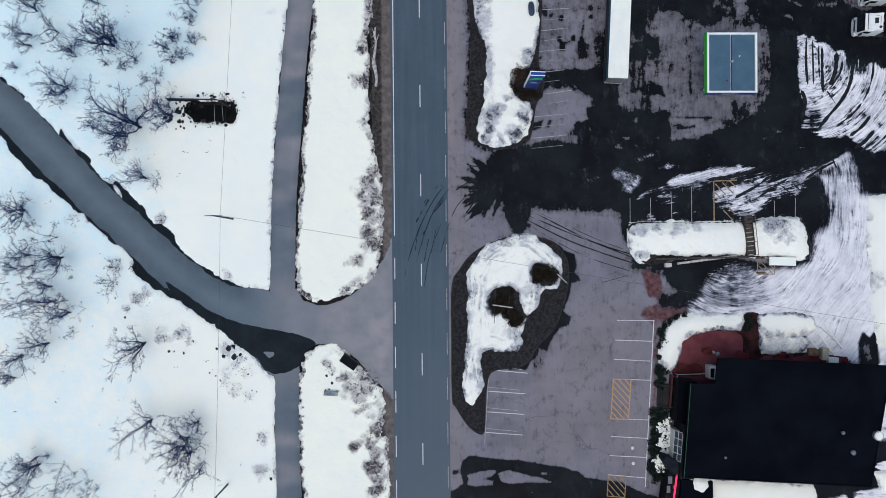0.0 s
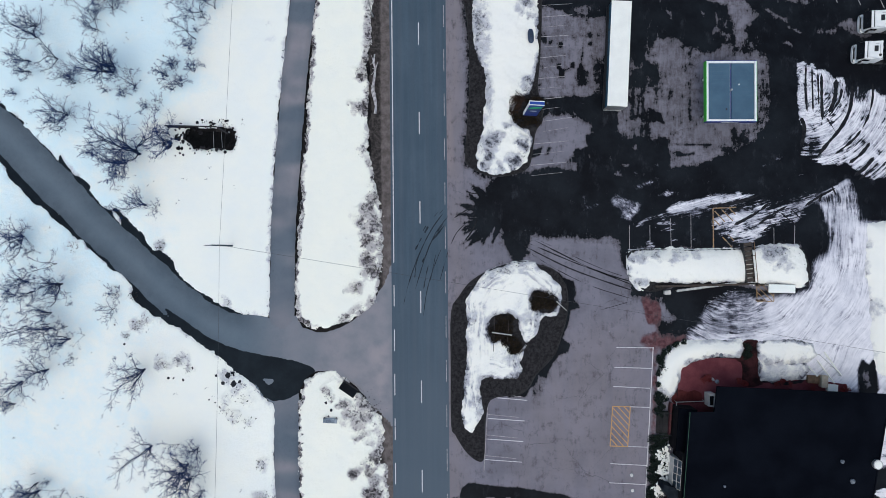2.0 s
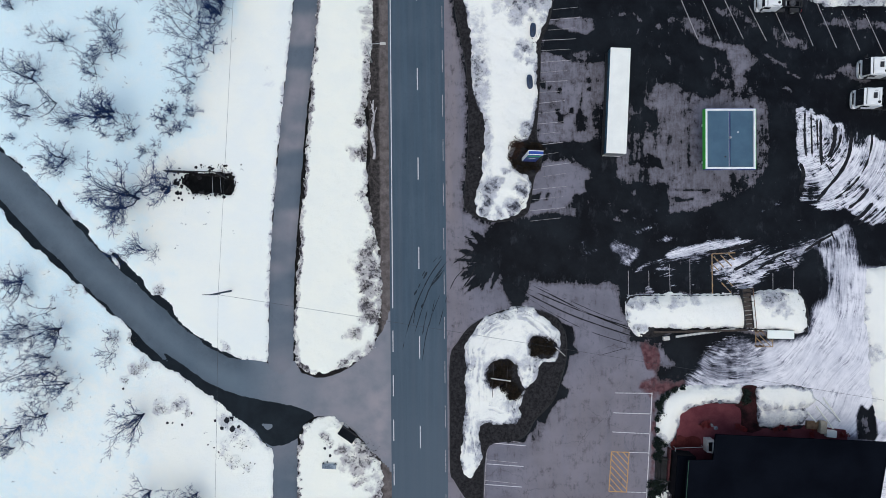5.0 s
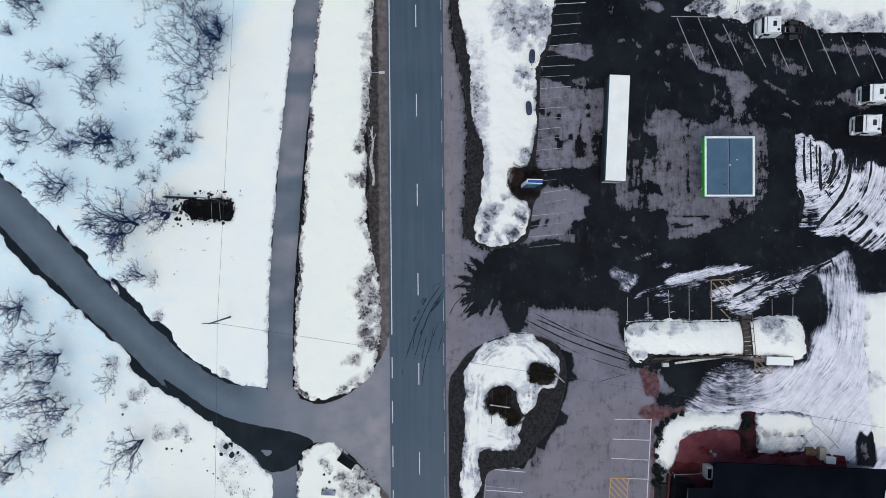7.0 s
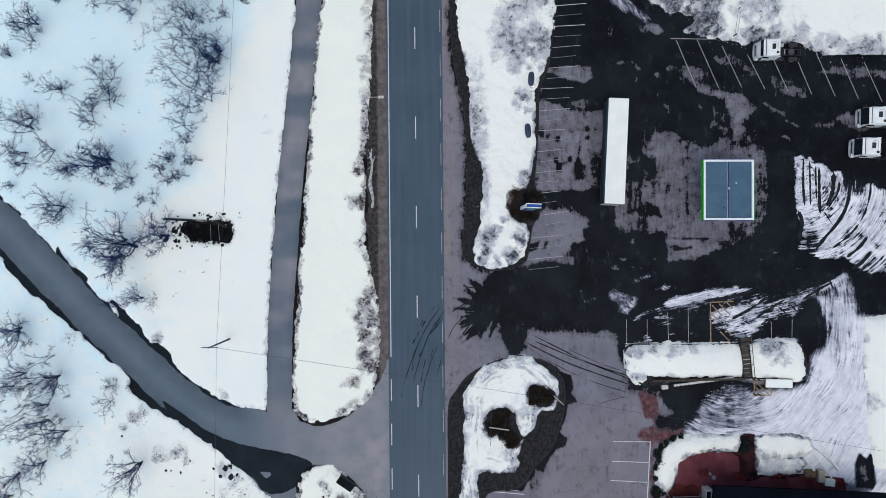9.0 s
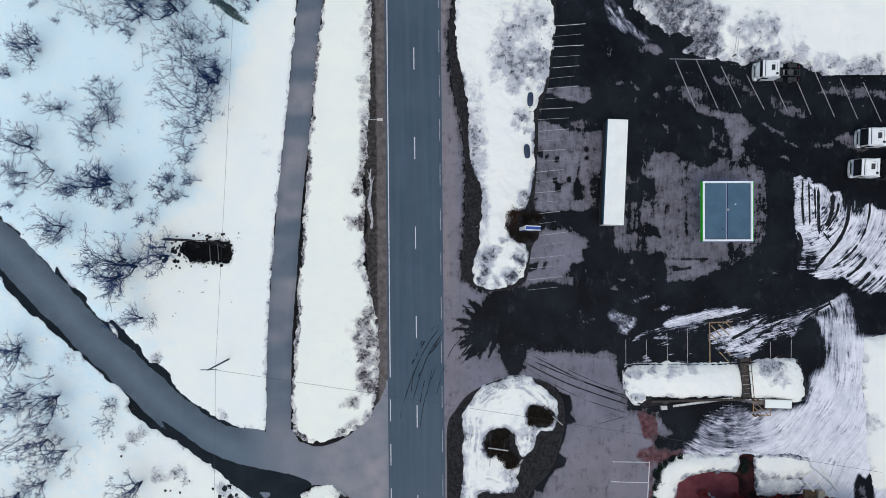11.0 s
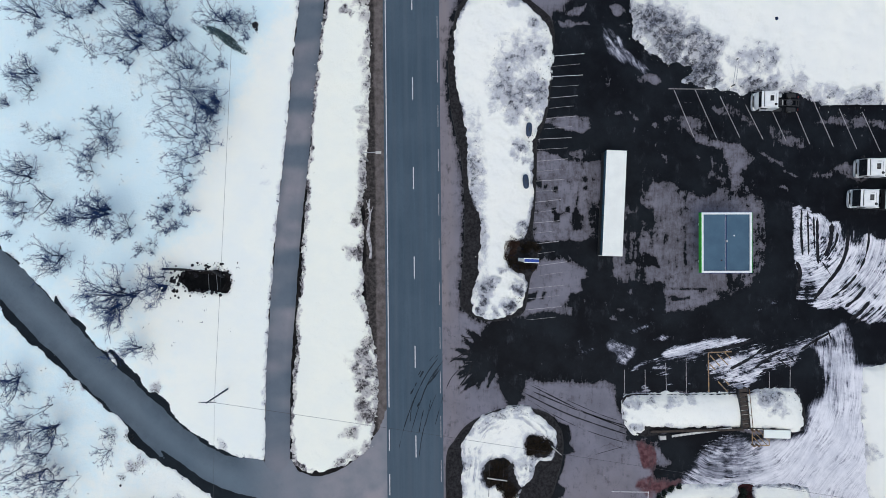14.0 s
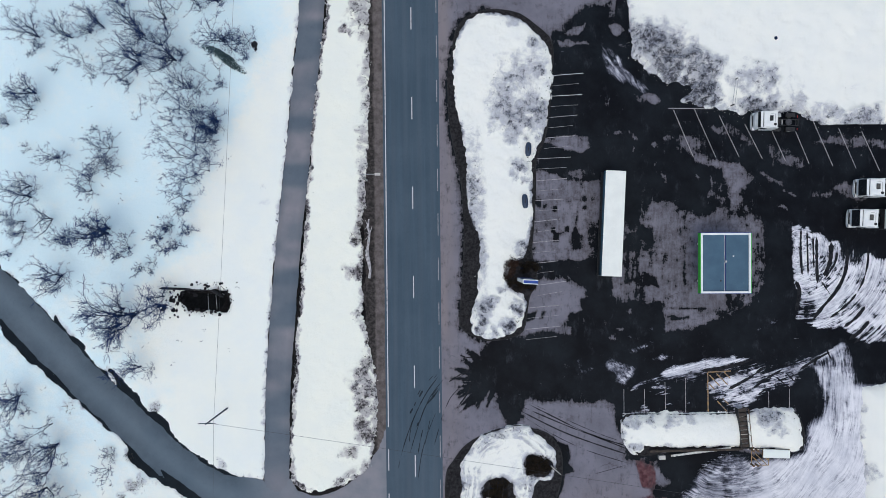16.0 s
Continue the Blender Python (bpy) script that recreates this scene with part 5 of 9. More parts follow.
HOLE_A = [(9.0, -7.3), (9.2, -6.3), (10.0, -5.6), (10.8, -5.3), (11.8, -5.3), (12.7, -5.7), (13.4, -6.4), (13.5, -7.3), (13.9, -8.5), (14.4, -9.6), (13.7, -10.7), (12.9, -11.4), (12.2, -11.1), (11.6, -9.9), (10.6, -9.2), (9.6, -9.4), (9.0, -8.5)]
HOLE_B = [(14.7, -3.5), (14.8, -2.8), (15.4, -2.2), (16.1, -2.2), (17.1, -2.7), (17.3, -3.4), (18.0, -2.8), (18.7, -3.4), (18.9, -4.3), (18.4, -5.4), (17.6, -5.7), (16.5, -5.9), (15.7, -5.3), (15.0, -4.7)]


def combed(X, Y, d):
    """Plough lines that follow the island's outer edge, broken up by footprints."""
    rim = reach(X, Y, SNOW_TEAR)
    lines = grain(rim + 0.5 * grain(X, Y, 2.5, 73, 3), 0.05 * (X + Y), 0.22, 72, 3)
    return np.clip(0.1 + 0.85 * lines + 0.6 * grain(X, Y, 1.6, 74, 4), 0, 0.6) * step(-rim - 2.6, 1.6)


def tear_inside(X, Y):
    return np.maximum(np.maximum(reach(X, Y, SNOW_TEAR), -reach(X, Y, HOLE_A)), -reach(X, Y, HOLE_B))


snow("snow_island", np.arange(3, 20, 0.14), np.arange(-27, 4, 0.14), tear_inside, 0.35, 0.4, 0.22, 0.12, 0.12,
     [(14.8, -13.2, 0.9, 0.95), (12.8, -14.4, 0.9, 0.95), (9.5, -14.3, 0.8, 0.85), (17.0, -9.4, 0.6, 0.9), (7.4, -5.4, 0.5, 0.6), (14.0, 1.1, 0.8, 0.6), (11.23, 0.85, 1.2, 0.6), (18.50, -3.29, 0.9, 0.55), (9.54, -16.29, 1.3, 0.6), (14.25, -5.95, 0.9, 0.5), (6.53, -8.96, 0.7, 0.45), (7.98, -18.97, 0.8, 0.6), (11.89, -12.08, 0.8, 0.5), (16.54, -7.89, 1.0, 0.7)],
     24, "trampled white snow on a teardrop island", 1.4, rim=0.9, haze=0.16, cover=combed)
SNOW_EAST = [(28.1, 1.4), (28.5, 2.4), (29.4, 2.7), (32.5, 2.8), (37.1, 2.6), (42.4, 2.7), (44.4, 2.5), (45.9, 3.0), (50.1, 3.2), (51.2, 3.0), (52.0, 2.2), (52.5, 0.4), (52.6, -1.4), (52.1, -2.0), (50.0, -1.9), (45.9, -1.5), (43.9, -1.3), (38.6, -1.4), (34.8, -1.4), (31.1, -1.2), (30.9, -1.9), (29.8, -2.2), (29.0, -1.2), (28.4, -0.1)]
snow("snow_bank", np.arange(28, 56, 0.14), np.arange(-5, 6, 0.14), lambda X, Y: reach(X, Y, SNOW_EAST), 0.75, 0.8, 0.25, 0.2, 0.12,
     [(30.18, 2.19, 0.9, 0.62), (31.71, 2.11, 0.9, 0.6), (34.00, 1.48, 0.8, 0.55), (37.45, 2.21, 0.8, 0.5), (35.54, 2.30, 0.7, 0.45), (29.39, -1.47, 0.9, 0.6), (28.65, 1.60, 0.7, 0.6), (47.39, 2.36, 1.3, 0.62), (48.91, 1.43, 1.2, 0.62), (48.54, 2.73, 1.0, 0.6), (49.66, 0.81, 0.7, 0.5)],
     25, "thick white snow bank above a timber wall", 2.0)
BERM_WEST = [(32.4, -16.0), (32.6, -12.9), (33.5, -10.7), (36.1, -9.7), (39.5, -9.6), (43.4, -9.7), (43.8, -10.7), (43.2, -11.6), (39.5, -11.6), (36.8, -12.0), (35.3, -13.1), (34.9, -14.8), (34.2, -16.7), (33.0, -17.3)]
# both berms' rims carry dirt and the painted shade at their feet
snow("snow_berm", np.arange(30, 46, 0.15), np.arange(-20, -7, 0.15), lambda X, Y: reach(X, Y, BERM_WEST), 0.7, 0.6, 0.2, 0.1, 0.1, [(32.68, -16.34, 0.8, 0.6), (43.35, -11.28, 0.6, 0.5), (38.5, -11.7, 0.5, 0.6), (36.3, -12.3, 0.5, 0.6), (41.2, -11.6, 0.4, 0.55), (34.9, -14.2, 0.4, 0.5)],
     26, "smooth white snow berm round the patio", 1.5, rim=0.9)
BERM_EAST = [(45.9, -9.9), (47.7, -9.6), (50.8, -9.6), (53.1, -10.2), (53.7, -11.5), (52.5, -12.4), (50.0, -12.8), (48.1, -13.1), (46.3, -12.8), (46.0, -11.4)]
snow("snow_berm", np.arange(43, 56, 0.15), np.arange(-19, -7, 0.15), lambda X, Y: reach(X, Y, BERM_EAST), 0.7, 0.7, 0.2, 0.05, 0.1, [(47.0, -12.6, 0.7, 0.75), (48.6, -12.4, 0.8, 0.7), (50.2, -12.2, 0.8, 0.65), (51.8, -11.9, 0.7, 0.55), (46.4, -11.6, 0.5, 0.6)],
     27, "smooth white snow berm beside the patio", 1.5, rim=0.9)
DIRTY_HEAP = [(46.1, -11.9), (47.7, -12.3), (49.6, -12.5), (51.9, -12.2), (52.7, -13.4), (51.9, -14.5), (49.6, -14.8), (47.8, -15.2), (46.4, -14.8), (45.9, -13.4)]
snow("snow_heap", np.arange(43, 57, 0.15), np.arange(-18, -9, 0.15), lambda X, Y: reach(X, Y, DIRTY_HEAP), 0.35, 0.5, 0.25, 0.06, 0.1, [], 36, "dirty grey snow heap between the berm and the patio", 1.2, rim=0.9, haze=0.42)
BANK_FAR = [(61.3, 6.1), (65.9, 6.9), (73.6, 6.4), (73.4, -14.8), (62.3, -14.1), (61.5, -10.1), (61.2, -3.9), (60.7, 0.7)]
snow("snow_bank", np.arange(59, 76, 0.25), np.arange(-16, 9, 0.25), lambda X, Y: reach(X, Y, BANK_FAR), 0.8, 0.8, 0.3, 0.0, 0.15, [(61.20, -5.09, 1.2, 0.6), (60.89, 3.38, 0.6, 0.45)],
     28, "ploughed white snow bank at the edge of the lot", 2.0)
FIELD_EAST = [(27.6, 113.0), (28.4, 68.5)] + [(29.6, 61.5), (29.8, 56.9), (30.0, 53.9), (30.3, 51.9), (31.2, 50.8), (32.4, 49.6), (33.5, 48.8), (34.8, 47.7), (35.9, 48.6), (36.7, 48.0), (37.9, 47.6), (38.2, 46.9), (37.2, 46.0), (36.6, 45.4), (38.2, 45.4), (40.0, 44.7), (40.9, 44.9), (41.9, 44.4), (43.1, 44.4), (44.2, 43.8), (46.1, 43.9), (48.8, 43.9), (50.0, 44.1), (51.9, 44.0), (53.0, 43.3), (55.3, 42.5), (56.1, 41.7), (59.1, 41.3), (61.4, 41.7), (64.5, 41.9)] + [(74.6, 40.8), (402.1, 36.3), (402.0, 108.6)]
nx, ny = np.concatenate([np.arange(26, 76, 0.25), 76 + np.array([4, 12, 40, 120.0])]), np.concatenate([np.arange(42, 76, 0.25), 76 + np.array([2, 8.0])])
FIELD_DIRT_NORTH = [(31.2, 53.7, 1.1, 0.75), (32.4, 53.4, 2.2, 0.85), (33.4, 52.6, 2, 0.8), (35.4, 52.6, 2, 0.78), (34.3, 51.5, 1.8, 0.85), (36.1, 51.4, 1.2, 0.7), (38.1, 50.7, 1.6, 0.8), (34.2, 50.7, 1.7, 0.75), (38.8, 49.9, 2, 0.75), (40, 49.3, 1.7, 0.85), (35.4, 49.3, 1.3, 0.9), (40.9, 49.1, 1.1, 0.6), (32.3, 48.8, 1.1, 0.6), (39.9, 48.3, 1.5, 0.75), (46, 48.2, 1.7, 0.55), (48.3, 48.2, 1.4, 0.6), (38, 48, 1.7, 0.6), (37.1, 47.9, 1.6, 0.95)]
FIELD_DIRT_SOUTH = [(51.3, 47.4, 1.4, 0.25), (39.1, 46.9, 1.5, 0.95), (40.1, 46.8, 1.4, 0.8), (47.1, 46.7, 1.8, 0.55), (59, 46.6, 1.7, 0.25), (37.2, 46.4, 1.1, 0.7), (38, 46.4, 1.2, 0.85), (40.9, 45.7, 1, 0.9), (39.5, 45.6, 1.1, 0.65), (39.1, 45.1, 0.9, 0.85), (46, 44.4, 1.5, 0.8), (48.6, 44.4, 1.2, 0.75), (52.5, 44.4, 1.4, 0.5), (44.4, 44.1, 0.9, 0.75), (54.4, 43.6, 1.1, 0.5), (56.6, 43.2, 1.5, 0.7), (62, 42.7, 1.8, 0.8), (58.9, 42.4, 1.5, 0.75), (63.1, 41.6, 1.2, 0.7)]
snow("snow_field", nx, ny, lambda X, Y: reach(X, Y, FIELD_EAST), 0.7, 1.2, 0.4, 0.0, 0.25,
     FIELD_DIRT_NORTH + FIELD_DIRT_SOUTH,
     29, "deep white snow field with ploughed dirty heaps along its edge", 2.2, rim=1.0, cover=dirty_edge(None, 2.4, 0.8, 88))


def clods(name, outline, material, count, spread_, r0, r1, seed, base, label):
    """Crumbs of snow or soil along an outline: one joined object, too many to count."""
    rnd = random.Random(seed)
    p = np.array(outline)
    q = np.roll(p, -1, 0)
    lengths = np.hypot(*(q - p).T)
    marks = np.cumsum(lengths)
    ball = bmesh.new()
    bmesh.ops.create_icosphere(ball, subdivisions=1, radius=1)
    bv = [v.co.copy() for v in ball.verts]
    bf = [[v.index for v in f.verts] for f in ball.faces]
    ball.free()
    vs, fs = [], []
    for i in range(count):
        k = int(np.searchsorted(marks, rnd.uniform(0, marks[-1] * 0.9999)))
        f = rnd.random()
        x, y = p[k] * (1 - f) + q[k] * f
        x, y = x + rnd.gauss(0, spread_), y + rnd.gauss(0, spread_)
        r = r0 + (r1 - r0) * rnd.random() ** 2.5
        z = lie(x) + base + r * 0.2
        n0 = len(vs)
        sx_, sy_ = r * rnd.uniform(0.7, 1.4), r * rnd.uniform(0.7, 1.4)
        for c in bv:
            w = rnd.uniform(0.75, 1.2)
            vs.append((x + c.x * sx_ * w, y + c.y * sy_ * w, z + c.z * r * 0.7 * w))
        fs += [[n0 + j for j in f_] for f_ in bf]
    me = bpy.data.meshes.new(name)
    me.from_pydata(vs, [], fs)
    me.materials.append(material)
    return tagged(new(name, me), label, "snow" if "snow" in name else "soil", kind="stuff")


for i, (line, count, base) in enumerate(((SNOW_ISLAND, 120, 0.16), (SNOW_TEAR, 100, 0.16), (HOLE_A, 90, 0.2), (HOLE_B, 80, 0.2), (SNOW_EAST, 240, 0.25), (BERM_WEST, 260, 0.1), (BERM_EAST, 220, 0.05), (BANK_FAR, 260, 0.05))):
    clods("snow_crumbs", line, M_OLD_SNOW, count // 4, 0.25, 0.015, 0.05, 300 + i, base, "crumbled white snow along the edge of a bank")
clods("snow_crumbs", VERGE_NORTH, M_SNOW, 240, 0.22, 0.015, 0.06, 320, 0.02, "crumbled white snow along the edge of a bank")
clods("snow_crumbs", VERGE_SOUTH, M_SNOW, 120, 0.22, 0.015, 0.06, 321, 0.02, "crumbled white snow along the edge of a bank")
clods("snow_crumbs", FIELD_EAST[2:32], M_OLD_SNOW, 400, 0.6, 0.015, 0.06, 322, 0.05, "ploughed lumps of snow along the field")
def soil_crumbs(line, count, wide, base):
    clods("soil_crumbs", line, M_WET_SOIL, count, wide * 1.2, 0.015, 0.08, 340 + count, base, "dark crumbs of soil scattered over snow")


soil_crumbs([(11.7, 51.8), (14.7, 48.7), (17.0, 47.1), (15.1, 44.1), (13.2, 44.9)], 260, 1.1, 0.42)
soil_crumbs([(15.0, 39.3), (15.8, 37.5), (14.8, 36.4)], 90, 0.5, 0.4)
soil_crumbs([(12.9, 16.4), (14.0, 15.6), (14.8, 17.6)], 90, 0.5, 0.4)
soil_crumbs([(32.5, 55.4), (36.3, 52.3), (40.9, 50.0), (38.6, 48.5), (33.2, 51.6)], 420, 1.2, 0.6)
soil_crumbs([(45.5, 47.6), (51.6, 46.4), (57.7, 44.4), (64.5, 43.6), (57.7, 44.8)], 420, 0.8, 0.5)
soil_crumbs([(16.9, 51.8), (18.4, 47.9), (17.9, 43.7), (17.4, 47.1)], 160, 0.5, 0.4)
soil_crumbs([(48.5, 2.5), (50.4, 2.0), (50.0, 0.8)], 50, 0.5, 0.85)
soil_crumbs([(9.7, 0.2), (12.4, 1.0), (16.6, 0.2), (12.4, 0.7)], 90, 0.4, 0.4)
soil_crumbs([(-7.1, 8.2), (-6.2, 3.6), (-6.6, 0.5), (-6.2, 4.4)], 240, 0.8, 0.15)
soil_crumbs([(x + 0.4, y) for x, y in VERGE_NORTH[1:16]], 230, 0.18, 0.12)
soil_crumbs([(-8.2, -16.4), (-6.7, -19.5), (-8.3, -20.2)], 240, 0.8, 0.18)
soil_crumbs([(-6.3, 29.0), (-6.2, 23.6), (-6.5, 26.7)], 120, 0.6, 0.15)


# ---- markings ----
def strip(name, a, b, wide, material, parent, z=0.012, high=0.004):
    a, b = Vector((*a, 0)), Vector((*b, 0))
    d = b - a
    bm = boxed(-d.length / 2, -wide / 2, 0, d.length / 2, wide / 2, high)
    m = Matrix.Translation(((a + b) / 2).to_3d() + Vector((0, 0, z))) @ Matrix.Rotation(math.atan2(d.y, d.x), 4, 'Z')
    bmesh.ops.transform(bm, matrix=m, verts=bm.verts)
    return part(name, bm, material, parent)


strip("edge_line", (-3.62, 1.5), (-3.62, 500), 0.13, M_WHITE_PAINT, road)
for i in range(22):
    at = -3.0 - 6.05 * i
    strip("edge_dash", (-3.62, at - 1.45), (-3.62, at + 1.45), 0.12, M_WHITE_PAINT, road)
for i in range(-12, 15):
    at = 20.5 + 12.19 * i
    strip("centre_dash", (0, at - 1.5), (0, at + 1.5), 0.13, M_WHITE_PAINT, road)
for i in range(-22, 26):
    at = 29.02 + 6.05 * i
    strip("edge_dash", (3.42, at - 1.5), (3.42, at + 1.5), 0.085, M_FADED_PAINT, road)

for a, b in zip([(26.6, -10.3), (26.3, -13.0), (26.1, -15.6), (26.0, -18.3), (25.6, -23.7), (25.6, -26.1), (25.4, -28.7), (25.2, -31.3)], [(31.6, -10.4), (31.4, -13.2), (31.1, -15.9), (31.0, -18.5), (30.7, -23.9), (30.6, -26.4), (30.5, -29.0), (30.4, -31.8)]):
    strip("stall_line", a, b, 0.095, M_WHITE_PAINT, pavement, 0.001)
ab = [(31.6, -10.3), (30.2, -33.0)]
strip("stall_line", ab[0], ab[1], 0.12, M_WHITE_PAINT, pavement, 0.006)
for a, b in zip([(9.1, -16.9), (9.0, -19.8), (8.8, -22.6), (8.6, -25.4)], [(14.4, -17.4), (14.0, -20.2), (13.8, -23.0), (13.6, -25.8)]):
    strip("stall_line", a, b, 0.10, M_WHITE_PAINT, pavement, 0.001)
    strip("stall_line", (a[0], a[1] + 0.55), (b[0] - 0.8, b[1] + 0.5), 0.07, M_FADED_PAINT, pavement, 0.001)
ab = [(9.1, -16.7), (8.4, -27.1)]
strip("stall_line", ab[0], ab[1], 0.09, M_FADED_PAINT, pavement, 0.006)
for a, b in zip([(19.1, 49.1), (18.9, 46.3), (18.6, 43.4), (17.9, 40.6), (16.8, 37.8), (16.7, 34.8), (16.4, 32.1), (16.2, 29.2), (16.0, 26.4), (15.8, 23.5), (16.9, 20.6), (15.5, 17.5), (15.2, 14.6)], [(23.4, 49.4), (23.2, 46.5), (22.5, 43.7), (22.2, 40.9), (21.6, 38.0), (21.0, 35.1), (20.5, 32.3), (20.1, 29.6), (19.9, 26.7), (19.7, 23.9), (20.8, 21.1), (20.3, 17.9), (20.0, 15.0)]):
    strip("stall_line", a, b, 0.075, M_WHITE_PAINT if a[1] > 46 else M_FADED_PAINT, pavement, 0.001)
    strip("stall_line", (a[0], a[1] - 1.4), (b[0] - 0.6, b[1] - 1.4), 0.04, M_FADED_PAINT, pavement, 0.001)
for a, b in (((35.61, 44.26), (38.24, 37.85)), ((38.45, 44.31), (41.31, 37.75)), ((41.82, 43.43), (44.46, 37.79)), ((45.27, 42.24), (47.61, 37.53)), ((48.94, 41.28), (50.75, 37.19)), ((52.17, 41.17), (53.97, 36.77)), ((54.41, 42.91), (57.19, 36.43)), ((58.0, 41.57), (60.34, 36.1)), ((61.15, 41.08), (63.56, 35.68))):
    strip("stall_line", a, b, 0.09, M_FADED_PAINT, pavement, 0.001)
ab = [(34.84, 44.5), (41.06, 44.36)]
strip("stall_line", ab[0], ab[1], 0.09, M_FADED_PAINT, pavement, 0.006)
for a, b in zip([(28.5, 6.3), (31.3, 6.3), (34.1, 7.2), (36.9, 7.8), (48.2, 5.8), (51.1, 7.6)], [(28.5, 3.0), (31.3, 2.9), (34.2, 2.8), (36.9, 2.7), (48.2, 3.6), (51.0, 3.6)]):
    strip("stall_line", a, b, 0.075, M_FADED_PAINT, pavement, 0.001)
ab = [(28.3, 3.0), (39.5, 2.6)]
strip("stall_line", ab[0], ab[1], 0.10, M_WHITE_PAINT, pavement, 0.006)


def hatched(corners, gap, paint=M_YELLOW_PAINT):
    """A yellow box with slanted bars, painted on the lot; corners run round it."""
    for i in range(4):
        strip("hatch_line", corners[i], corners[(i + 1) % 4], 0.12, paint, pavement, 0.012 + 0.005 * (i % 2))
    b, a, d, c = (np.array(q) for q in corners)
    high, wide = np.linalg.norm(d - a), np.linalg.norm(b - a)
    k = wide / high
    n = int((1 + k) * high / gap)
    for i in range(1, n):
        s = i * gap / high
        lo, hi = max(0.0, s - k), min(1.0, s)
        p = a + (d - a) * hi + (b - a) * ((s - hi) / k)
        q = a + (d - a) * lo + (b - a) * ((s - lo) / k)
        if np.linalg.norm(p - q) > 0.3:
            strip("hatch_line", tuple(p), tuple(q), 0.11, paint, pavement, 0.022)


hatched([(26.0, -18.3), (28.4, -18.4), (28.0, -23.8), (25.6, -23.7)], 0.85)
hatched([(25.2, -31.4), (27.6, -31.6), (27.4, -34.4), (25.0, -34.2)], 0.85, M_OLD_YELLOW)
for a, b in (((39.93, 8.46), (39.95, 2.83)), ((39.93, 8.53), (43.09, 8.66)), ((40.16, 8.15), (41.53, 6.67)), ((41.09, 8.37), (42.61, 6.82)), ((42.17, 8.51), (43.01, 7.66)), ((40.07, 6.99), (40.91, 6.14)), ((41.20, 4.59), (42.50, 3.20)), ((41.98, 4.89), (42.74, 4.12))):
    strip("hatch_line", a, b, 0.16, M_OLD_YELLOW, pavement, 0.006)
hatched([(45.8, -2.0), (48.1, -2.0), (48.1, -4.2), (45.8, -4.2)], 0.8, M_OLD_YELLOW)


def ribbon(name, line, wide, material, parent, z, gap=0.0, seed=1):
    """A flat mark along a line, of uneven width; it thins out at its ends, and gap is the share that is worn away."""
    pts = np.array(flowing(line, 30))
    s = np.concatenate([[0], np.cumsum(np.hypot(*np.diff(pts, axis=0).T))])
    t = np.linspace(0, 1, len(pts))
    body = np.clip(2.2 * (0.62 - gap) + 2.0 * grain(s, 0 * s + seed, 1.7, seed, 3), 0, 1) * np.clip(np.minimum(t, 1 - t) * 9, 0, 1)
    half = wide * 0.5 * body * (1 + 0.35 * grain(s, 0 * s + seed, 0.35, seed + 5, 2))
    d = np.gradient(pts, axis=0)
    d /= np.hypot(*d.T)[:, None] + 1e-9
    side = np.stack([-d[:, 1], d[:, 0]], -1) * half[:, None]
    bm = bmesh.new()
    left, right = [[bm.verts.new((p[0], p[1], z)) for p in q] for q in (pts + side, pts - side)]
    for k in range(len(pts) - 1):
        if half[k] > 0.01 or half[k + 1] > 0.01:
            bm.faces.new((left[k], right[k], right[k + 1], left[k + 1]))
    bmesh.ops.delete(bm, geom=[v for v in bm.verts if not v.link_faces], context='VERTS')
    for f in bm.faces:
        f.normal_update()
        if f.normal.z < 0:
            f.normal_flip()
    return part(name, bm, material, parent)


# tyre marks swinging out of the crossing: long ones, then short scuffs
LONG_MARKS = [([(3.4, 8.5), (1.5, 5.9), (-0.2, 2.5), (-1.6, -1.3), (-2.5, -4.9)], 0.15), ([(4, 8), (2, 5.3), (0.5, 1.7), (-0.8, -2.4)], 0.1), ([(3.1, 3.9), (1.9, 1), (0.9, -2.2), (0.3, -6)], 0.1), ([(3.1, 8.6), (2.2, 7.5)], 0.2), ([(2.8, 8.7), (1.9, 7.7)], 0.12)]
SCUFFS = [([(3.5, 6.8), (2.5, 5.5), (1.5, 4.4)], 0.24), ([(3.2, 6.8), (2.3, 5.6)], 0.12), ([(1.4, 4.2), (0.8, 2.7), (0.2, 1.4)], 0.2), ([(1.1, 6.4), (0.6, 5.5)], 0.24), ([(0.8, 6.5), (0.4, 5.8)], 0.1), ([(0.2, 4.9), (-0.2, 4.1), (-0.7, 3.2)], 0.2), ([(3.8, 3.1), (3.2, 1), (2.6, -1.1)], 0.1), ([(2.1, 2.6), (1.7, 0.7), (1.3, -1.1)], 0.09), ([(-0.1, 2.8), (-0.6, 1.1), (-0.8, -0.7)], 0.1), ([(1.1, 1.2), (0.7, -0.5), (0.4, -2.2)], 0.12)]
for i, (line, wide) in enumerate(LONG_MARKS + SCUFFS):
    ribbon("tyre_mark", line, wide, M_FAINT_MARK, road, 0.02, 0.12, i)
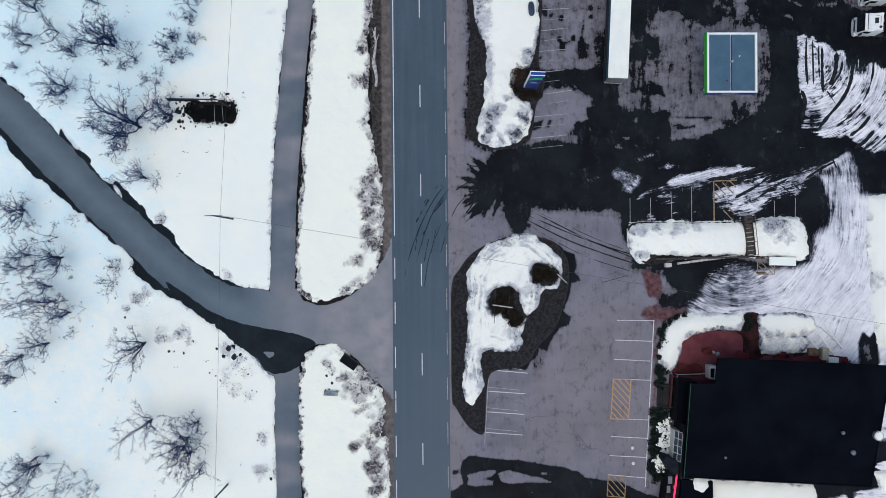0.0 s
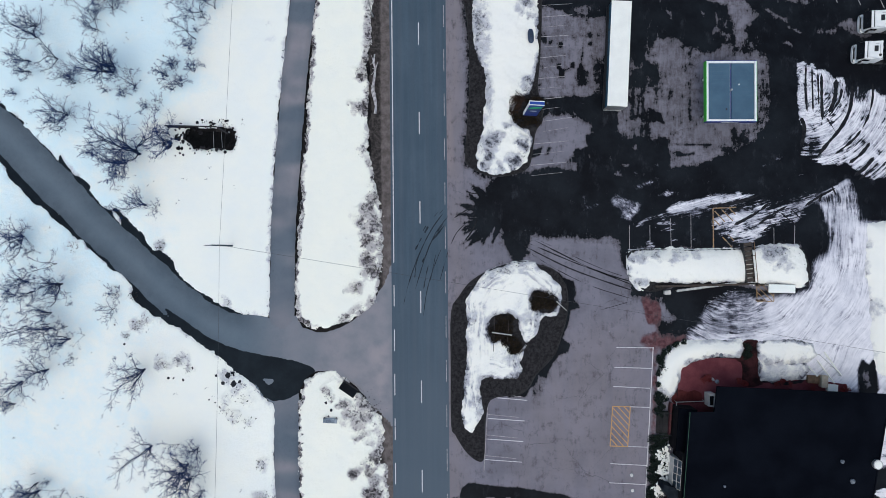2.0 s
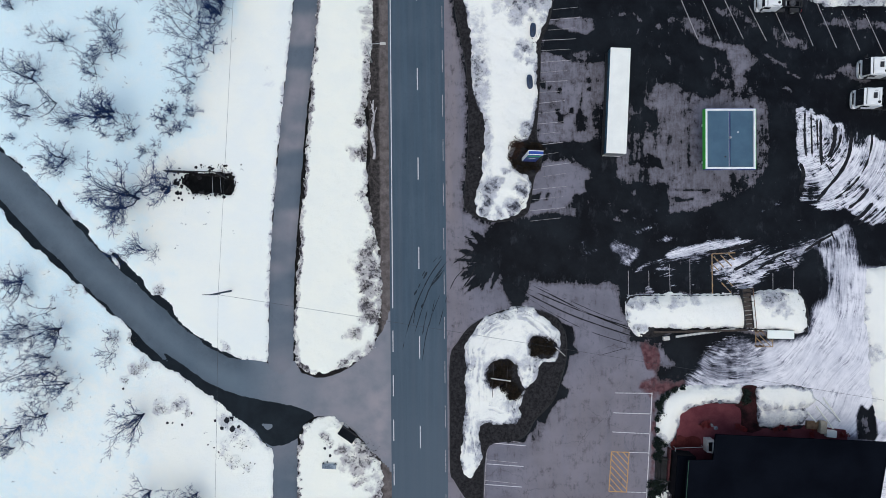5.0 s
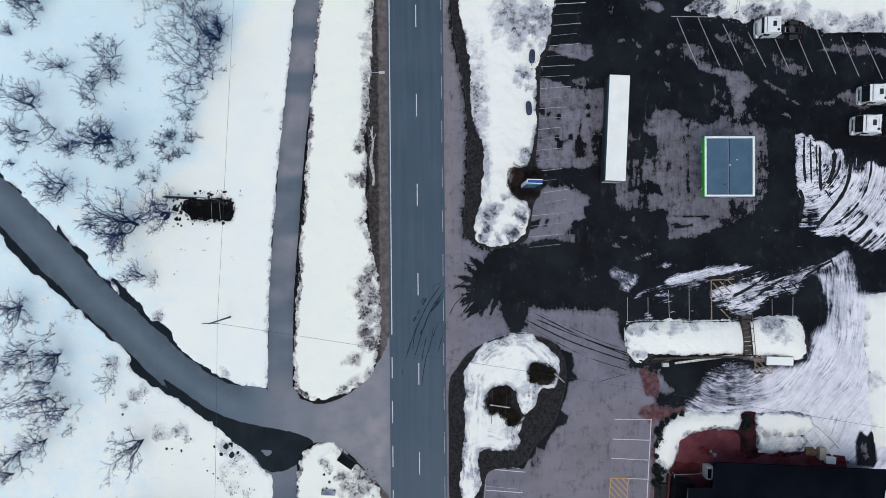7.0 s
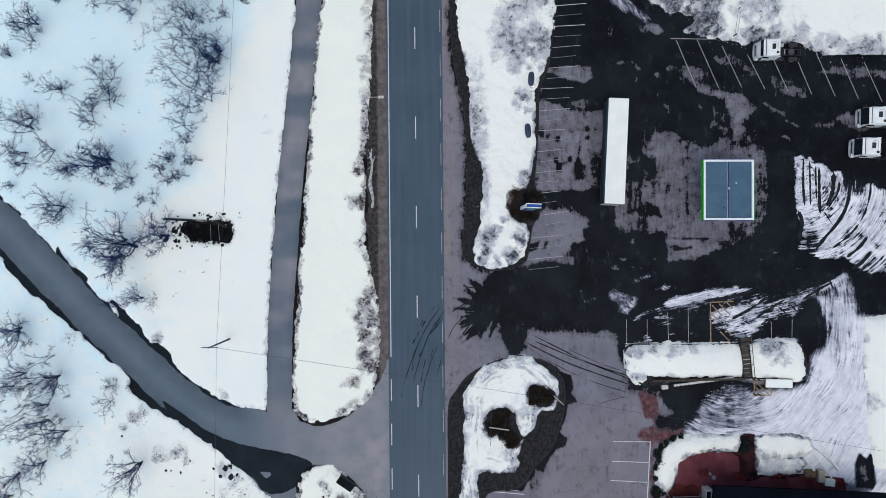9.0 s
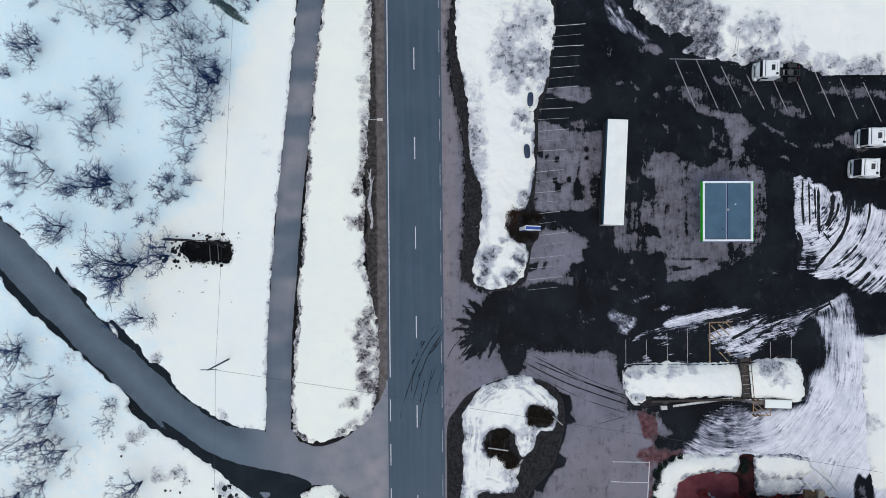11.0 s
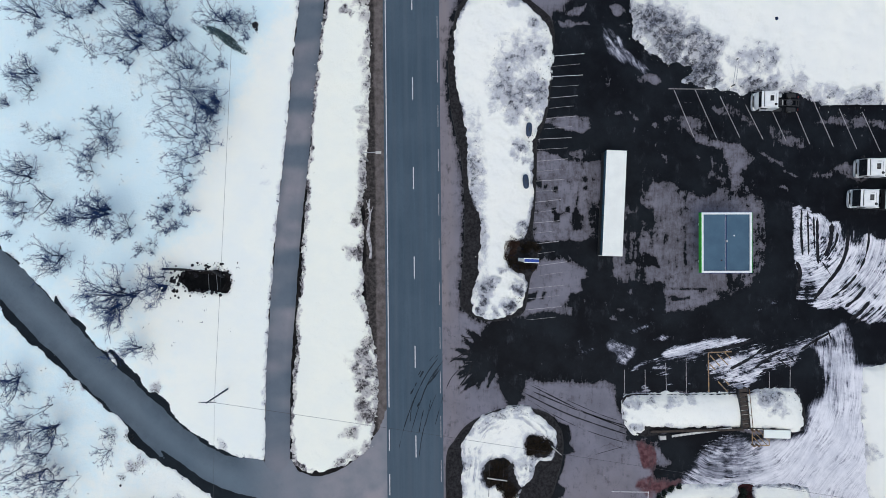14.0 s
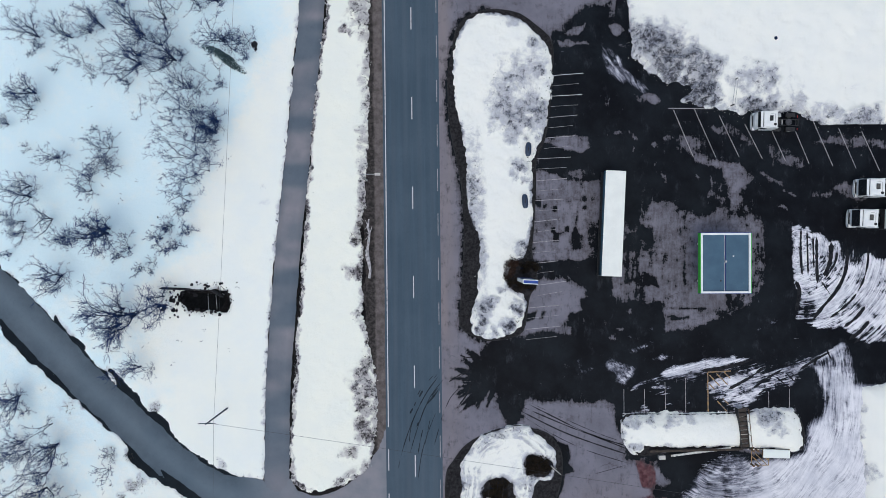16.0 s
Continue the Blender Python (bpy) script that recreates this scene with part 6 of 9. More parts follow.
for i, (line, wide) in enumerate([([(7.6, 9.3), (6.2, 8.5), (4.6, 7.5)], 0.17), ([(7.4, 9.0), (6.0, 8.1)], 0.09), ([(7.7, 8.7), (6.9, 7.4), (5.9, 6.5), (4.9, 5.4), (4.1, 3.8)], 0.1), ([(7.9, 7.5), (7.1, 5.8), (6.0, 4.3)], 0.2), ([(6.2, 11.2), (7.0, 10.9), (7.9, 10.8)], 0.14)]):
    ribbon("tyre_mark", line, wide, M_RUBBER_AND_SHADE, pavement, 0.005, 0.1, 20 + i)
for i, line in enumerate([[(13.6, 3.9), (19.7, 0.8), (24.3, -1.0), (29.6, -2.8)], [(14.3, 4.2), (20.5, 1.5), (25.1, -0.3), (29.8, -2.2)], [(15.3, 4.5), (23.5, 0.4), (29.4, -1.6)], [(13.9, 3.3), (18.9, 0.2), (23.5, -2.0), (29.4, -3.9)], [(21.9, -5.9), (29.5, -3.8)], [(15.9, 4.5), (24.3, 0.6), (29.4, -1.2)]]):
    ribbon("tyre_mark", line, (0.17, 0.15, 0.16, 0.09, 0.06, 0.08)[i], M_RUBBER_AND_SHADE, pavement, 0.005, (0.05, 0.1, 0.1, 0.2, 0.2, 0.25)[i], 40 + i)
# wheel marks through the turning circle
for i, (line, wide) in enumerate([([(59.1, 25.6), (59.0, 23.1), (58.3, 20.8), (57.1, 18.9), (55.6, 17.2), (54.1, 15.3)], 0.5), ([(61.9, 25.6), (61.8, 23.1), (61.0, 20.4), (59.5, 18.1), (57.5, 16.4), (56.1, 15.4)], 0.42), ([(56.9, 26.1), (56.7, 23.5), (55.9, 21.4)], 0.6), ([(57.7, 24.8), (57.3, 23.1), (56.0, 21.1)], 0.34), ([(54.9, 27.3), (54.9, 23.1), (55.0, 20.4)], 0.42), ([(54.4, 27.0), (54.5, 22.4)], 0.26), ([(55.5, 20.8), (56.9, 18.6)], 0.2), ([(61.5, 17.4), (60.2, 15.8), (58.5, 14.5)], 0.45), ([(62.0, 15.4), (60.6, 13.8), (59.2, 12.8)], 0.5), ([(62.6, 14.6), (61.3, 13.4), (59.8, 12.2)], 0.34), ([(52.8, 28.1), (52.7, 24.7), (52.9, 21.5)], 0.34), ([(53.6, 27.8), (53.7, 21.6)], 0.24), ([(52.0, 20.9), (52.5, 19.3), (52.0, 16.6)], 0.5)]):
    ribbon("tyre_mark", line, wide, M_RUBBER_AND_SHADE, pavement, 0.006, 0.0, 60 + i)
# wheel marks through the bays above the bank
for i, (line, wide) in enumerate([([(38.8, 8.7), (42.0, 9.1), (44.5, 9.7), (46.3, 10.3)], 0.5), ([(42.5, 6.1), (44.3, 7.0), (46.2, 8.1), (47.6, 9.2)], 0.4), ([(39.9, 7.6), (42.8, 8.2), (44.7, 9.0)], 0.3), ([(45.8, 6.1), (48.3, 7.8), (50.1, 8.8)], 0.28), ([(49.2, 7.8), (51.4, 6.0)], 0.2), ([(50.5, 8.4), (51.9, 7.0)], 0.2), ([(46.8, 5.5), (48.6, 6.5)], 0.2), ([(52.4, 8.7), (54.4, 10.0), (56.7, 11.2)], 0.35), ([(54.4, 9.3), (54.8, 10.4)], 0.3), ([(56.7, 10.2), (56.1, 11.6)], 0.22)]):
    ribbon("tyre_mark", line, wide, M_RUBBER_AND_SHADE, pavement, 0.006, 0.0, 80 + i)
clods("soil_lumps", [(-35.2, 19.3), (-34.7, 17.9), (-33.7, 17.1), (-32.6, 19.7)], M_WET_SOIL, 26, 0.45, 0.1, 0.34, 401, 0.12, "dark lumps of soil beside the culvert hole")
clods("soil_lumps", [(-32.2, 20.9), (-29.4, 20.9), (-26.6, 21.1), (-26.0, 21.3)], M_WET_SOIL, 14, 0.2, 0.08, 0.26, 402, 0.14, "dark lumps of soil beside the culvert hole")
clods("soil_lumps", DITCH, M_WET_SOIL, 110, 0.3, 0.05, 0.3, 403, 0.08, "ragged dark soil along the culvert hole")


# ---- fuel station ----
M_BLUE_ROOF = worn("blue_grey_roof_sheet", (0.045, 0.095, 0.15), (0.06, 0.12, 0.18), 0.6, 0.5, 0, 20, 0.1)
M_GREEN = worn("green_fascia", (0.05, 0.42, 0.03), (0.07, 0.5, 0.05), 2, 0.4, 0, 20, 0.02)
M_NAVY = worn("dark_blue_panel", (0.015, 0.03, 0.16), (0.02, 0.045, 0.2), 2, 0.4, 0, 20, 0.02)
M_TEAL = worn("teal_tarpaulin", (0.02, 0.085, 0.14), (0.03, 0.11, 0.17), 1.5, 0.5, 0, 15, 0.1)
M_ROOF_WHITE = worn("white_roof_sheet", (0.80, 0.80, 0.75), (0.86, 0.86, 0.80), 0.7, 0.6, 0, 10, 0.1)


def fuel_canopy():
    """A flat station roof on four columns: coloured fascia, white rim, sunken sheet roof with a middle gutter."""
    a, b = Vector((37.48, 27.40)), Vector((43.99, 19.57))
    w, l = b.x - a.x, a.y - b.y
    m = pose((a.x + b.x) / 2, (a.y + b.y) / 2, 0, 0, 0, -0.4)
    t = empty("fuel_canopy", m, "flat blue-roofed fuel canopy with white rim and green side", "canopy")
    x, y = w / 2, l / 2
    part("deck", boxed(-x + 0.02, -y + 0.02, 4.0, x - 0.02, y - 0.02, 4.62), M_WHITE, t)
    part("fascia", boxed(-x - 0.06, -y, 4.0, -x, y, 4.98), M_GREEN, t, "bright green fascia")
    part("fascia", boxed(x, -y, 4.0, x + 0.06, y, 4.98), M_GREEN, t, "bright green fascia")
    for s in (-1, 1):
        f = part("fascia", boxed(-x - 0.06, min(s * y, s * (y + 0.07)), 4.0, x + 0.06, max(s * y, s * (y + 0.07)), 4.97), M_NAVY, t, "dark blue fascia")
        part("bar", boxed(-1.2, s * (y + 0.07) - 0.012, 4.35, 1.0, s * (y + 0.07) + 0.012, 4.6), M_WHITE, f, "white lettering bar")
    r = 0.26
    for q in ((-x, -y, -x + r, y), (x - r, -y, x, y), (-x + r, -y, x - r, -y + r), (-x + r, y - r, x - r, y)):
        part("rim", boxed(q[0], q[1], 4.62, q[2], q[3], 5.0, 0.03), M_WHITE, t, "white rim")
    for s in (-1, 1):
        x0, x1 = sorted((s * 0.13, s * (x - r)))
        sheet_ = part("roof_sheet", boxed(x0, -y + r, 4.6, x1, y - r, 4.72), M_BLUE_ROOF, t, "blue-grey ribbed roof sheet")
        for i in range(1, 14):
            yy = -y + r + (2 * y - 2 * r) * i / 14
            part("rib", boxed(x0 + 0.01, yy - 0.015, 4.722, x1 - 0.01, yy + 0.015, 4.732), M_BLUE_ROOF, sheet_)
    part("gutter", boxed(-0.05, -y + r, 4.6, 0.05, y - r, 4.70), M_NAVY, t)
    part("ridge", boxed(0.06, -y + r, 4.6, 0.13, y - r, 4.8), M_BLUE_ROOF, t)
    part("vent", rodded((0.03, 0.2, 4.7), (0.03, 0.2, 4.95), 0.17, 0.14, 12), M_STEEL, t, "round steel vent")
    part("roof_light", rodded((1.05, 0.9, 4.7), (1.05, 0.9, 4.82), 0.1, 0.08, 10), M_WHITE, t)
    part("drain", rodded((-0.6, -2.3, 4.72), (-0.6, -2.3, 4.77), 0.11, 0.11, 10), M_BLACK, t)
    for sx in (-1, 1):
        for sy in (-1, 1):
            part("column", boxed(sx * (x - 1.3) - 0.15, sy * (y - 1.4) - 0.15, 0, sx * (x - 1.3) + 0.15, sy * (y - 1.4) + 0.15, 4.05, 0.02), M_WHITE, t)
    return t


fuel_canopy()


def wheel(parent, x, y, r=0.5, w=0.3):
    bm = rodded((x, y - w / 2, r), (x, y + w / 2, r), r, r, 20)
    bmesh.ops.bevel(bm, geom=[e for e in bm.edges if abs(e.verts[0].co.y - e.verts[1].co.y) < 1e-4], offset=0.05, segments=2, affect='EDGES')
    o = part("wheel", bm, M_TYRE, parent)
    part("rim", rodded((x, y - w / 2 - 0.01, r), (x, y + w / 2 + 0.01, r), r * 0.55, r * 0.55, 14), M_STEEL, o, "grey steel rim")
    return o


def semi_trailer(m, side, label):
    """A box trailer 13.9 m long on three axles and landing legs; its nose points to +y."""
    t = empty("semi_trailer", m, label, "trailer")
    part("roof", boxed(-1.33, -6.95, 3.66, 1.33, 6.95, 3.76, 0.04), M_ROOF_WHITE, t, "plain white roof")
    part("curtain", boxed(-1.30, -6.9, 2.3, 1.30, 6.9, 3.66), side, t, "teal side curtains")
    part("lower_side", boxed(-1.295, -6.9, 1.15, 1.295, 6.9, 2.3), M_BLACK, t, "black lower side panels")
    for s in (-1, 1):
        for i in range(9):
            yy = -6.6 + i * 1.65
            part("strap", boxed(s * 1.315 - 0.012, yy - 0.03, 1.2, s * 1.315 + 0.012, yy + 0.03, 3.6), M_BLACK, t)
        part("side_rail", boxed(s * 1.36 - 0.05, -6.9, 1.0, s * 1.36 + 0.05, 6.9, 1.16), M_BLACK, t, "black side rail")
    part("rear_door", boxed(-1.28, -6.94, 1.15, 1.28, -6.9, 3.62), M_STEEL, t)
    part("bumper", boxed(-1.2, -6.98, 0.55, 1.2, -6.88, 0.7), M_STEEL, t)
    part("chassis", boxed(-0.5, -6.8, 0.75, 0.5, 6.5, 1.02), M_BLACK, t)
    for yy in (-4.9, -3.6, -2.3):
        for s in (-1, 1):
            o = wheel(t, 0, 0, 0.5, 0.38)
            o.matrix_basis = pose(s * 1.05, yy, 0, 0, 0, 90)
    for s in (-1, 1):
        part("landing_leg", boxed(s * 0.85 - 0.07, 3.5, 0, s * 0.85 + 0.07, 3.65, 0.9), M_STEEL, t)
    part("mud_flap", boxed(-1.2, -5.7, 0.3, 1.2, -5.67, 0.9), M_BLACK, t)
    return t


a, b = Vector((26.88, 35.74)), Vector((26.17, 21.87))
yaw = math.degrees(math.atan2(a.y - b.y, a.x - b.x)) - 90
semi_trailer(pose((a.x + b.x) / 2, (a.y + b.y) / 2, 0, 0, 0, yaw), M_TEAL, "parked white-roofed semi-trailer with teal side curtains")


M_DARK_STEEL = worn("greasy_dark_steel", (0.03, 0.03, 0.034), (0.09, 0.09, 0.10), 5, 0.5, 0.3)


def truck(m, label, screen=1.32):
    """A cab-over tractor; its front looks to -x, and screen is the windscreen's height below the roof."""
    t = empty("truck", m, label, "truck", "parked trucks")
    # cab, lofted from a rounded plan
    bm = bmesh.new()
    rings = []
    for z, front, half, back in ((0.55, -3.32, 1.20, -1.15), (1.2, -3.36, 1.25, -1.05), (1.7, -3.36, 1.25, -1.02), (2.95, -2.82, 1.20, -1.0), (3.05, -2.72, 1.17, -0.98)):
        c = 0.42
        pts = [(front + c, -half), (front + 0.12, -half + c * 0.85), (front, 0), (front + 0.12, half - c * 0.85), (front + c, half), (back - 0.05, half), (back, half - 0.06), (back, -half + 0.06), (back - 0.05, -half)]
        rings.append([bm.verts.new((x, y, z)) for x, y in pts])
    for r0, r1 in zip(rings[:-1], rings[1:]):
        for i in range(9):
            bm.faces.new((r0[i], r0[(i + 1) % 9], r1[(i + 1) % 9], r1[i]))
    bm.faces.new(rings[-1])
    bm.faces.new(rings[0][::-1])
    bmesh.ops.recalc_face_normals(bm, faces=bm.faces)
    bmesh.ops.bevel(bm, geom=[e for e in bm.edges], offset=0.03, segments=1, affect='EDGES')
    part("cab", bm, M_WHITE, t)
    # roof and wind deflector
    bm = bmesh.new()
    lo = [(-2.62, -1.06, 3.03), (-2.62, 1.06, 3.03), (-0.98, 1.2, 3.05), (-0.98, -1.2, 3.05)]
    hi = [(-2.42, -1.0, 3.2), (-2.42, 1.0, 3.2), (-0.86, 1.16, 3.62), (-0.86, -1.16, 3.62)]
    v0, v1 = [bm.verts.new(p) for p in lo], [bm.verts.new(p) for p in hi]
    bm.faces.new(v1)
    for i in range(4):
        bm.faces.new((v0[i], v0[(i + 1) % 4], v1[(i + 1) % 4], v1[i]))
    bmesh.ops.recalc_face_normals(bm, faces=bm.faces)
    bmesh.ops.bevel(bm, geom=list(bm.edges), offset=0.05, segments=2, affect='EDGES')
    roof = part("roof", bm, M_WHITE, t)
    tilt = Matrix.Translation((-1.65, 0.1, 3.42)) @ Matrix.Rotation(radians(-15.2), 4, 'Y')
    part("roof_hatch", box(bmesh.new(), -0.24, -0.38, 0, 0.24, 0.38, 0.05, 0.02, tilt), M_BLACK, roof, "black roof hatch")
    part("hatch_glass", box(bmesh.new(), -0.15, -0.28, 0.05, 0.15, 0.28, 0.062, 0, tilt), M_GLASS, roof)
    part("vent", box(bmesh.new(), -0.1, 0.62, 0, 0.3, 0.72, 0.04, 0, tilt), M_STEEL, roof)
    part("vent", box(bmesh.new(), 0.45, -0.6, 0, 0.52, 0.6, 0.03, 0, tilt), M_STEEL, roof)
    part("roof_beacon", rodded((-1.15, -0.75, 3.5), (-1.15, -0.75, 3.62), 0.2, 0.16, 12), M_BLACK, roof)
    part("windscreen", box(bmesh.new(), -0.05, -1.08, 1.36 - screen, 0.05, 1.08, 1.3, 0.02, Matrix.Translation((-3.38, 0, 1.72)) @ Matrix.Rotation(radians(23.4), 4, 'Y')), M_GLASS, t, "dark slanted windscreen")
    part("sun_visor", box(bmesh.new(), -2.96, -1.12, 2.98, -2.62, 1.12, 3.05, 0.02), M_WHITE, t)
    part("roof_gap", boxed(-2.63, -1.05, 3.03, -2.56, 1.05, 3.09), M_BLACK, t, "dark gap below the wind deflector")
    part("grille", boxed(-3.39, -0.75, 0.75, -3.33, 0.75, 1.15), M_BLACK, t)
    plan = [(-2.9, -1.24), (-3.12, -1.24), (-3.34, -1.1), (-3.44, -0.75), (-3.47, 0), (-3.44, 0.75), (-3.34, 1.1), (-3.12, 1.24), (-2.9, 1.24)]
    part("bumper", prism(bmesh.new(), plan[::-1], 0.38, 0.85), M_WHITE, t)
    for s in (-1, 1):
        part("headlight", boxed(-3.44, s * 0.95 - 0.2, 0.78, -3.36, s * 0.95 + 0.2, 1.0, 0.03), M_STEEL, t)
        o = part("mirror", boxed(-3.22, s * 1.45 - 0.13, 1.75, -3.08, s * 1.45 + 0.13, 2.55, 0.04), M_BLACK, t)
        part("mirror_arm", rodded((-3.1, s * 1.2, 2.5), (-3.12, s * 1.45, 2.5), 0.03), M_BLACK, o)
        part("side_window", boxed(-2.85, s * 1.225 - 0.02, 1.95, -1.95, s * 1.225 + 0.02, 2.65), M_GLASS, t)
        part("side_fairing", boxed(-1.1, s * 1.18 - 0.05, 0.9, -0.55, s * 1.18 + 0.05, 3.2, 0.03), M_WHITE, t)
        part("frame_rail", boxed(-1.2, s * 0.42 - 0.05, 0.75, 3.2, s * 0.42 + 0.05, 1.0), M_BLACK, t)
        part("fuel_tank", boxed(-0.6, s * 1.0 - 0.26, 0.45, 0.75, s * 1.0 + 0.26, 1.0, 0.08), M_STEEL if s > 0 else M_BLACK, t)
        wheel(t, -2.25, s * 1.05, 0.5, 0.32)
        wheel(t, 2.0, s * 1.0, 0.5, 0.5)
        part("mudguard", boxed(1.35, s * 1.0 - 0.29, 1.04, 2.65, s * 1.0 + 0.29, 1.10, 0.02), M_BLACK, t)
        part("tail_lamp", boxed(3.16, s * 0.9 - 0.15, 0.6, 3.2, s * 0.9 + 0.15, 0.7), worn("red_lamp_glass", (0.3, 0.01, 0.01), (0.35, 0.015, 0.012), 3, 0.3), t)
    for x in (-0.2, 0.9, 2.85, 3.15):
        part("cross_member", boxed(x - 0.06, -0.45, 0.78, x + 0.06, 0.45, 0.95), M_STEEL if x == 0.9 else M_BLACK, t)
    part("coupling_plate", rodded((1.75, 0, 1.02), (1.75, 0, 1.12), 0.46, 0.46, 18), M_DARK_STEEL, t, "greasy dark steel coupling plate")
    part("coupling_slot", boxed(1.9, -0.08, 1.12, 2.25, 0.08, 1.126), M_BLACK, t)
    part("deck_plate", boxed(-0.55, -0.5, 1.0, 0.35, 0.5, 1.03), M_DARK_STEEL, t)
    part("air_tank", rodded((0.5, -0.3, 1.1), (0.5, 0.3, 1.1), 0.12), M_BLACK, t)
    part("air_line", rodded((-0.8, 0.25, 1.5), (0.6, 0.2, 1.15), 0.025), M_BLACK, t)
    part("exhaust", rodded((-0.75, 0.75, 1.0), (-0.75, 0.75, 3.0), 0.08), M_STEEL, t)
    return t


p = (49.06, 42.35)
parked = truck(pose(p[0] + 0.05, p[1], 0, 0, 0, -2) @ Matrix.Scale(0.95, 4), "white cab-over truck tractor parked across the bays", 0.62)
p = (62.20, 29.44)
second = truck(pose(p[0] - 0.05, p[1] - 0.35, 0, 0, 0, -3), "white cab-over truck coupled to a trailer")
p = (62.68, 33.20)
third = copy_thing(second, pose(p[0] + 0.4, p[1], 0, 0, 0, -2))
third["label"] = "white cab-over truck parked side by side with another"
semi_trailer(pose(second.matrix_basis.translation.x + 7.6, second.matrix_basis.translation.y - 0.35, 0, 0, 0, 87), M_ROOF_WHITE, "white semi-trailer coupled behind a truck")


def pylon_sign():
    """The station's tall upright sign: bright blue head, green sweep, dark middle, white foot and edge."""
    w = 0.98
    t = empty("pylon_sign", pose(15.05, 21.45, 0.1, 0, 0, -3) @ Matrix.Diagonal((0.92, 1, 0.84, 1)), "tall blue price sign with green sweep", "sign")
    blue = worn("bright_blue_panel", (0.008, 0.045, 0.28), (0.012, 0.06, 0.33), 2, 0.4)
    part("panel", boxed(-w, -0.2, 1.4, w, 0.2, 9.8, 0.04), M_NAVY, t)
    part("head", boxed(-w - 0.02, -0.25, 8.4, w + 0.02, 0.25, 9.9, 0.05), blue, t, "bright blue head")
    part("foot", boxed(-w - 0.04, -0.24, 0.9, w, 0.24, 1.6, 0.03), M_NAVY, t, "dark blue foot panel")
    part("edge", boxed(-w - 0.1, -0.22, 1.0, -w, 0.22, 9.85, 0.02), M_WHITE, t, "white edge strip")
    for s in (-1, 1):
        part("cap", boxed(-w - 0.1, s * 0.24 - 0.05, 9.9, w + 0.02, s * 0.24 + 0.05, 9.96), M_WHITE, t, "white cap strip")
    green = worn("green_sweep", (0.03, 0.42, 0.16), (0.05, 0.5, 0.2), 2, 0.4)
    for s in (-1, 1):
        sweep = [(-w + 0.05, 6.4), (-0.3, 6.7), (w - 0.1, 7.2), (w - 0.05, 8.0), (-0.2, 8.1), (-w + 0.3, 7.3)]
        bm = bmesh.new()
        prism(bm, sweep, -0.015, 0.015)
        bmesh.ops.transform(bm, matrix=Matrix.Translation((0, s * 0.215, 0)) @ Matrix.Rotation(radians(90), 4, 'X'), verts=bm.verts)
        part("sweep", bm, green, t, "green curved shape")
        part("bar", boxed(-0.45, s * 0.21 - 0.015, 4.6, 0.5, s * 0.21 + 0.015, 4.9), M_WHITE, t, "white lettering bar")
    for s in (-1, 1):
        part("post", boxed(s * 0.9 - 0.12, -0.12, -0.1, s * 0.9 + 0.12, 0.12, 1.0), M_STEEL, t)
    return t


pylon_sign()


# ---- restaurant ----
M_ROOF = worn("black_roof_membrane", (0.0032, 0.004, 0.0065), (0.0055, 0.007, 0.011), 0.25, 0.95, 0, 8, 0.2, 0.0)
M_WALL = worn("charcoal_cladding", (0.008, 0.008, 0.010), (0.016, 0.015, 0.017), 1.2, 0.9, 0, 20, 0.2, 0.05)
M_TRIM = worn("pale_trim", (0.45, 0.43, 0.4), (0.55, 0.53, 0.5), 3, 0.6)
M_RED = worn("red_plastic", (0.085, 0.007, 0.008), (0.14, 0.011, 0.012), 3, 0.6)
M_DARKGREEN = worn("dark_green_edge", (0.02, 0.06, 0.035), (0.03, 0.085, 0.05), 3, 0.6)
M_TAN = worn("tan_board", (0.35, 0.30, 0.23), (0.45, 0.4, 0.32), 3, 0.8)


M_DULL = worn("dull_grey_metal", (0.10, 0.115, 0.14), (0.17, 0.19, 0.22), 3, 0.6)


M_RED_BOARD = worn("dark_red_board", (0.045, 0.010, 0.013), (0.08, 0.02, 0.024), 2, 0.7)


M_SKY_GLASS = worn("blue_grey_glazing", (0.05, 0.075, 0.10), (0.11, 0.15, 0.19), 1.2, 0.15, 0, 5, 0.0, 0.5)
M_SLATE = worn("dark_slate_roof", (0.010, 0.013, 0.018), (0.02, 0.025, 0.032), 1.0, 0.8, 0, 12, 0.2, 0.05)


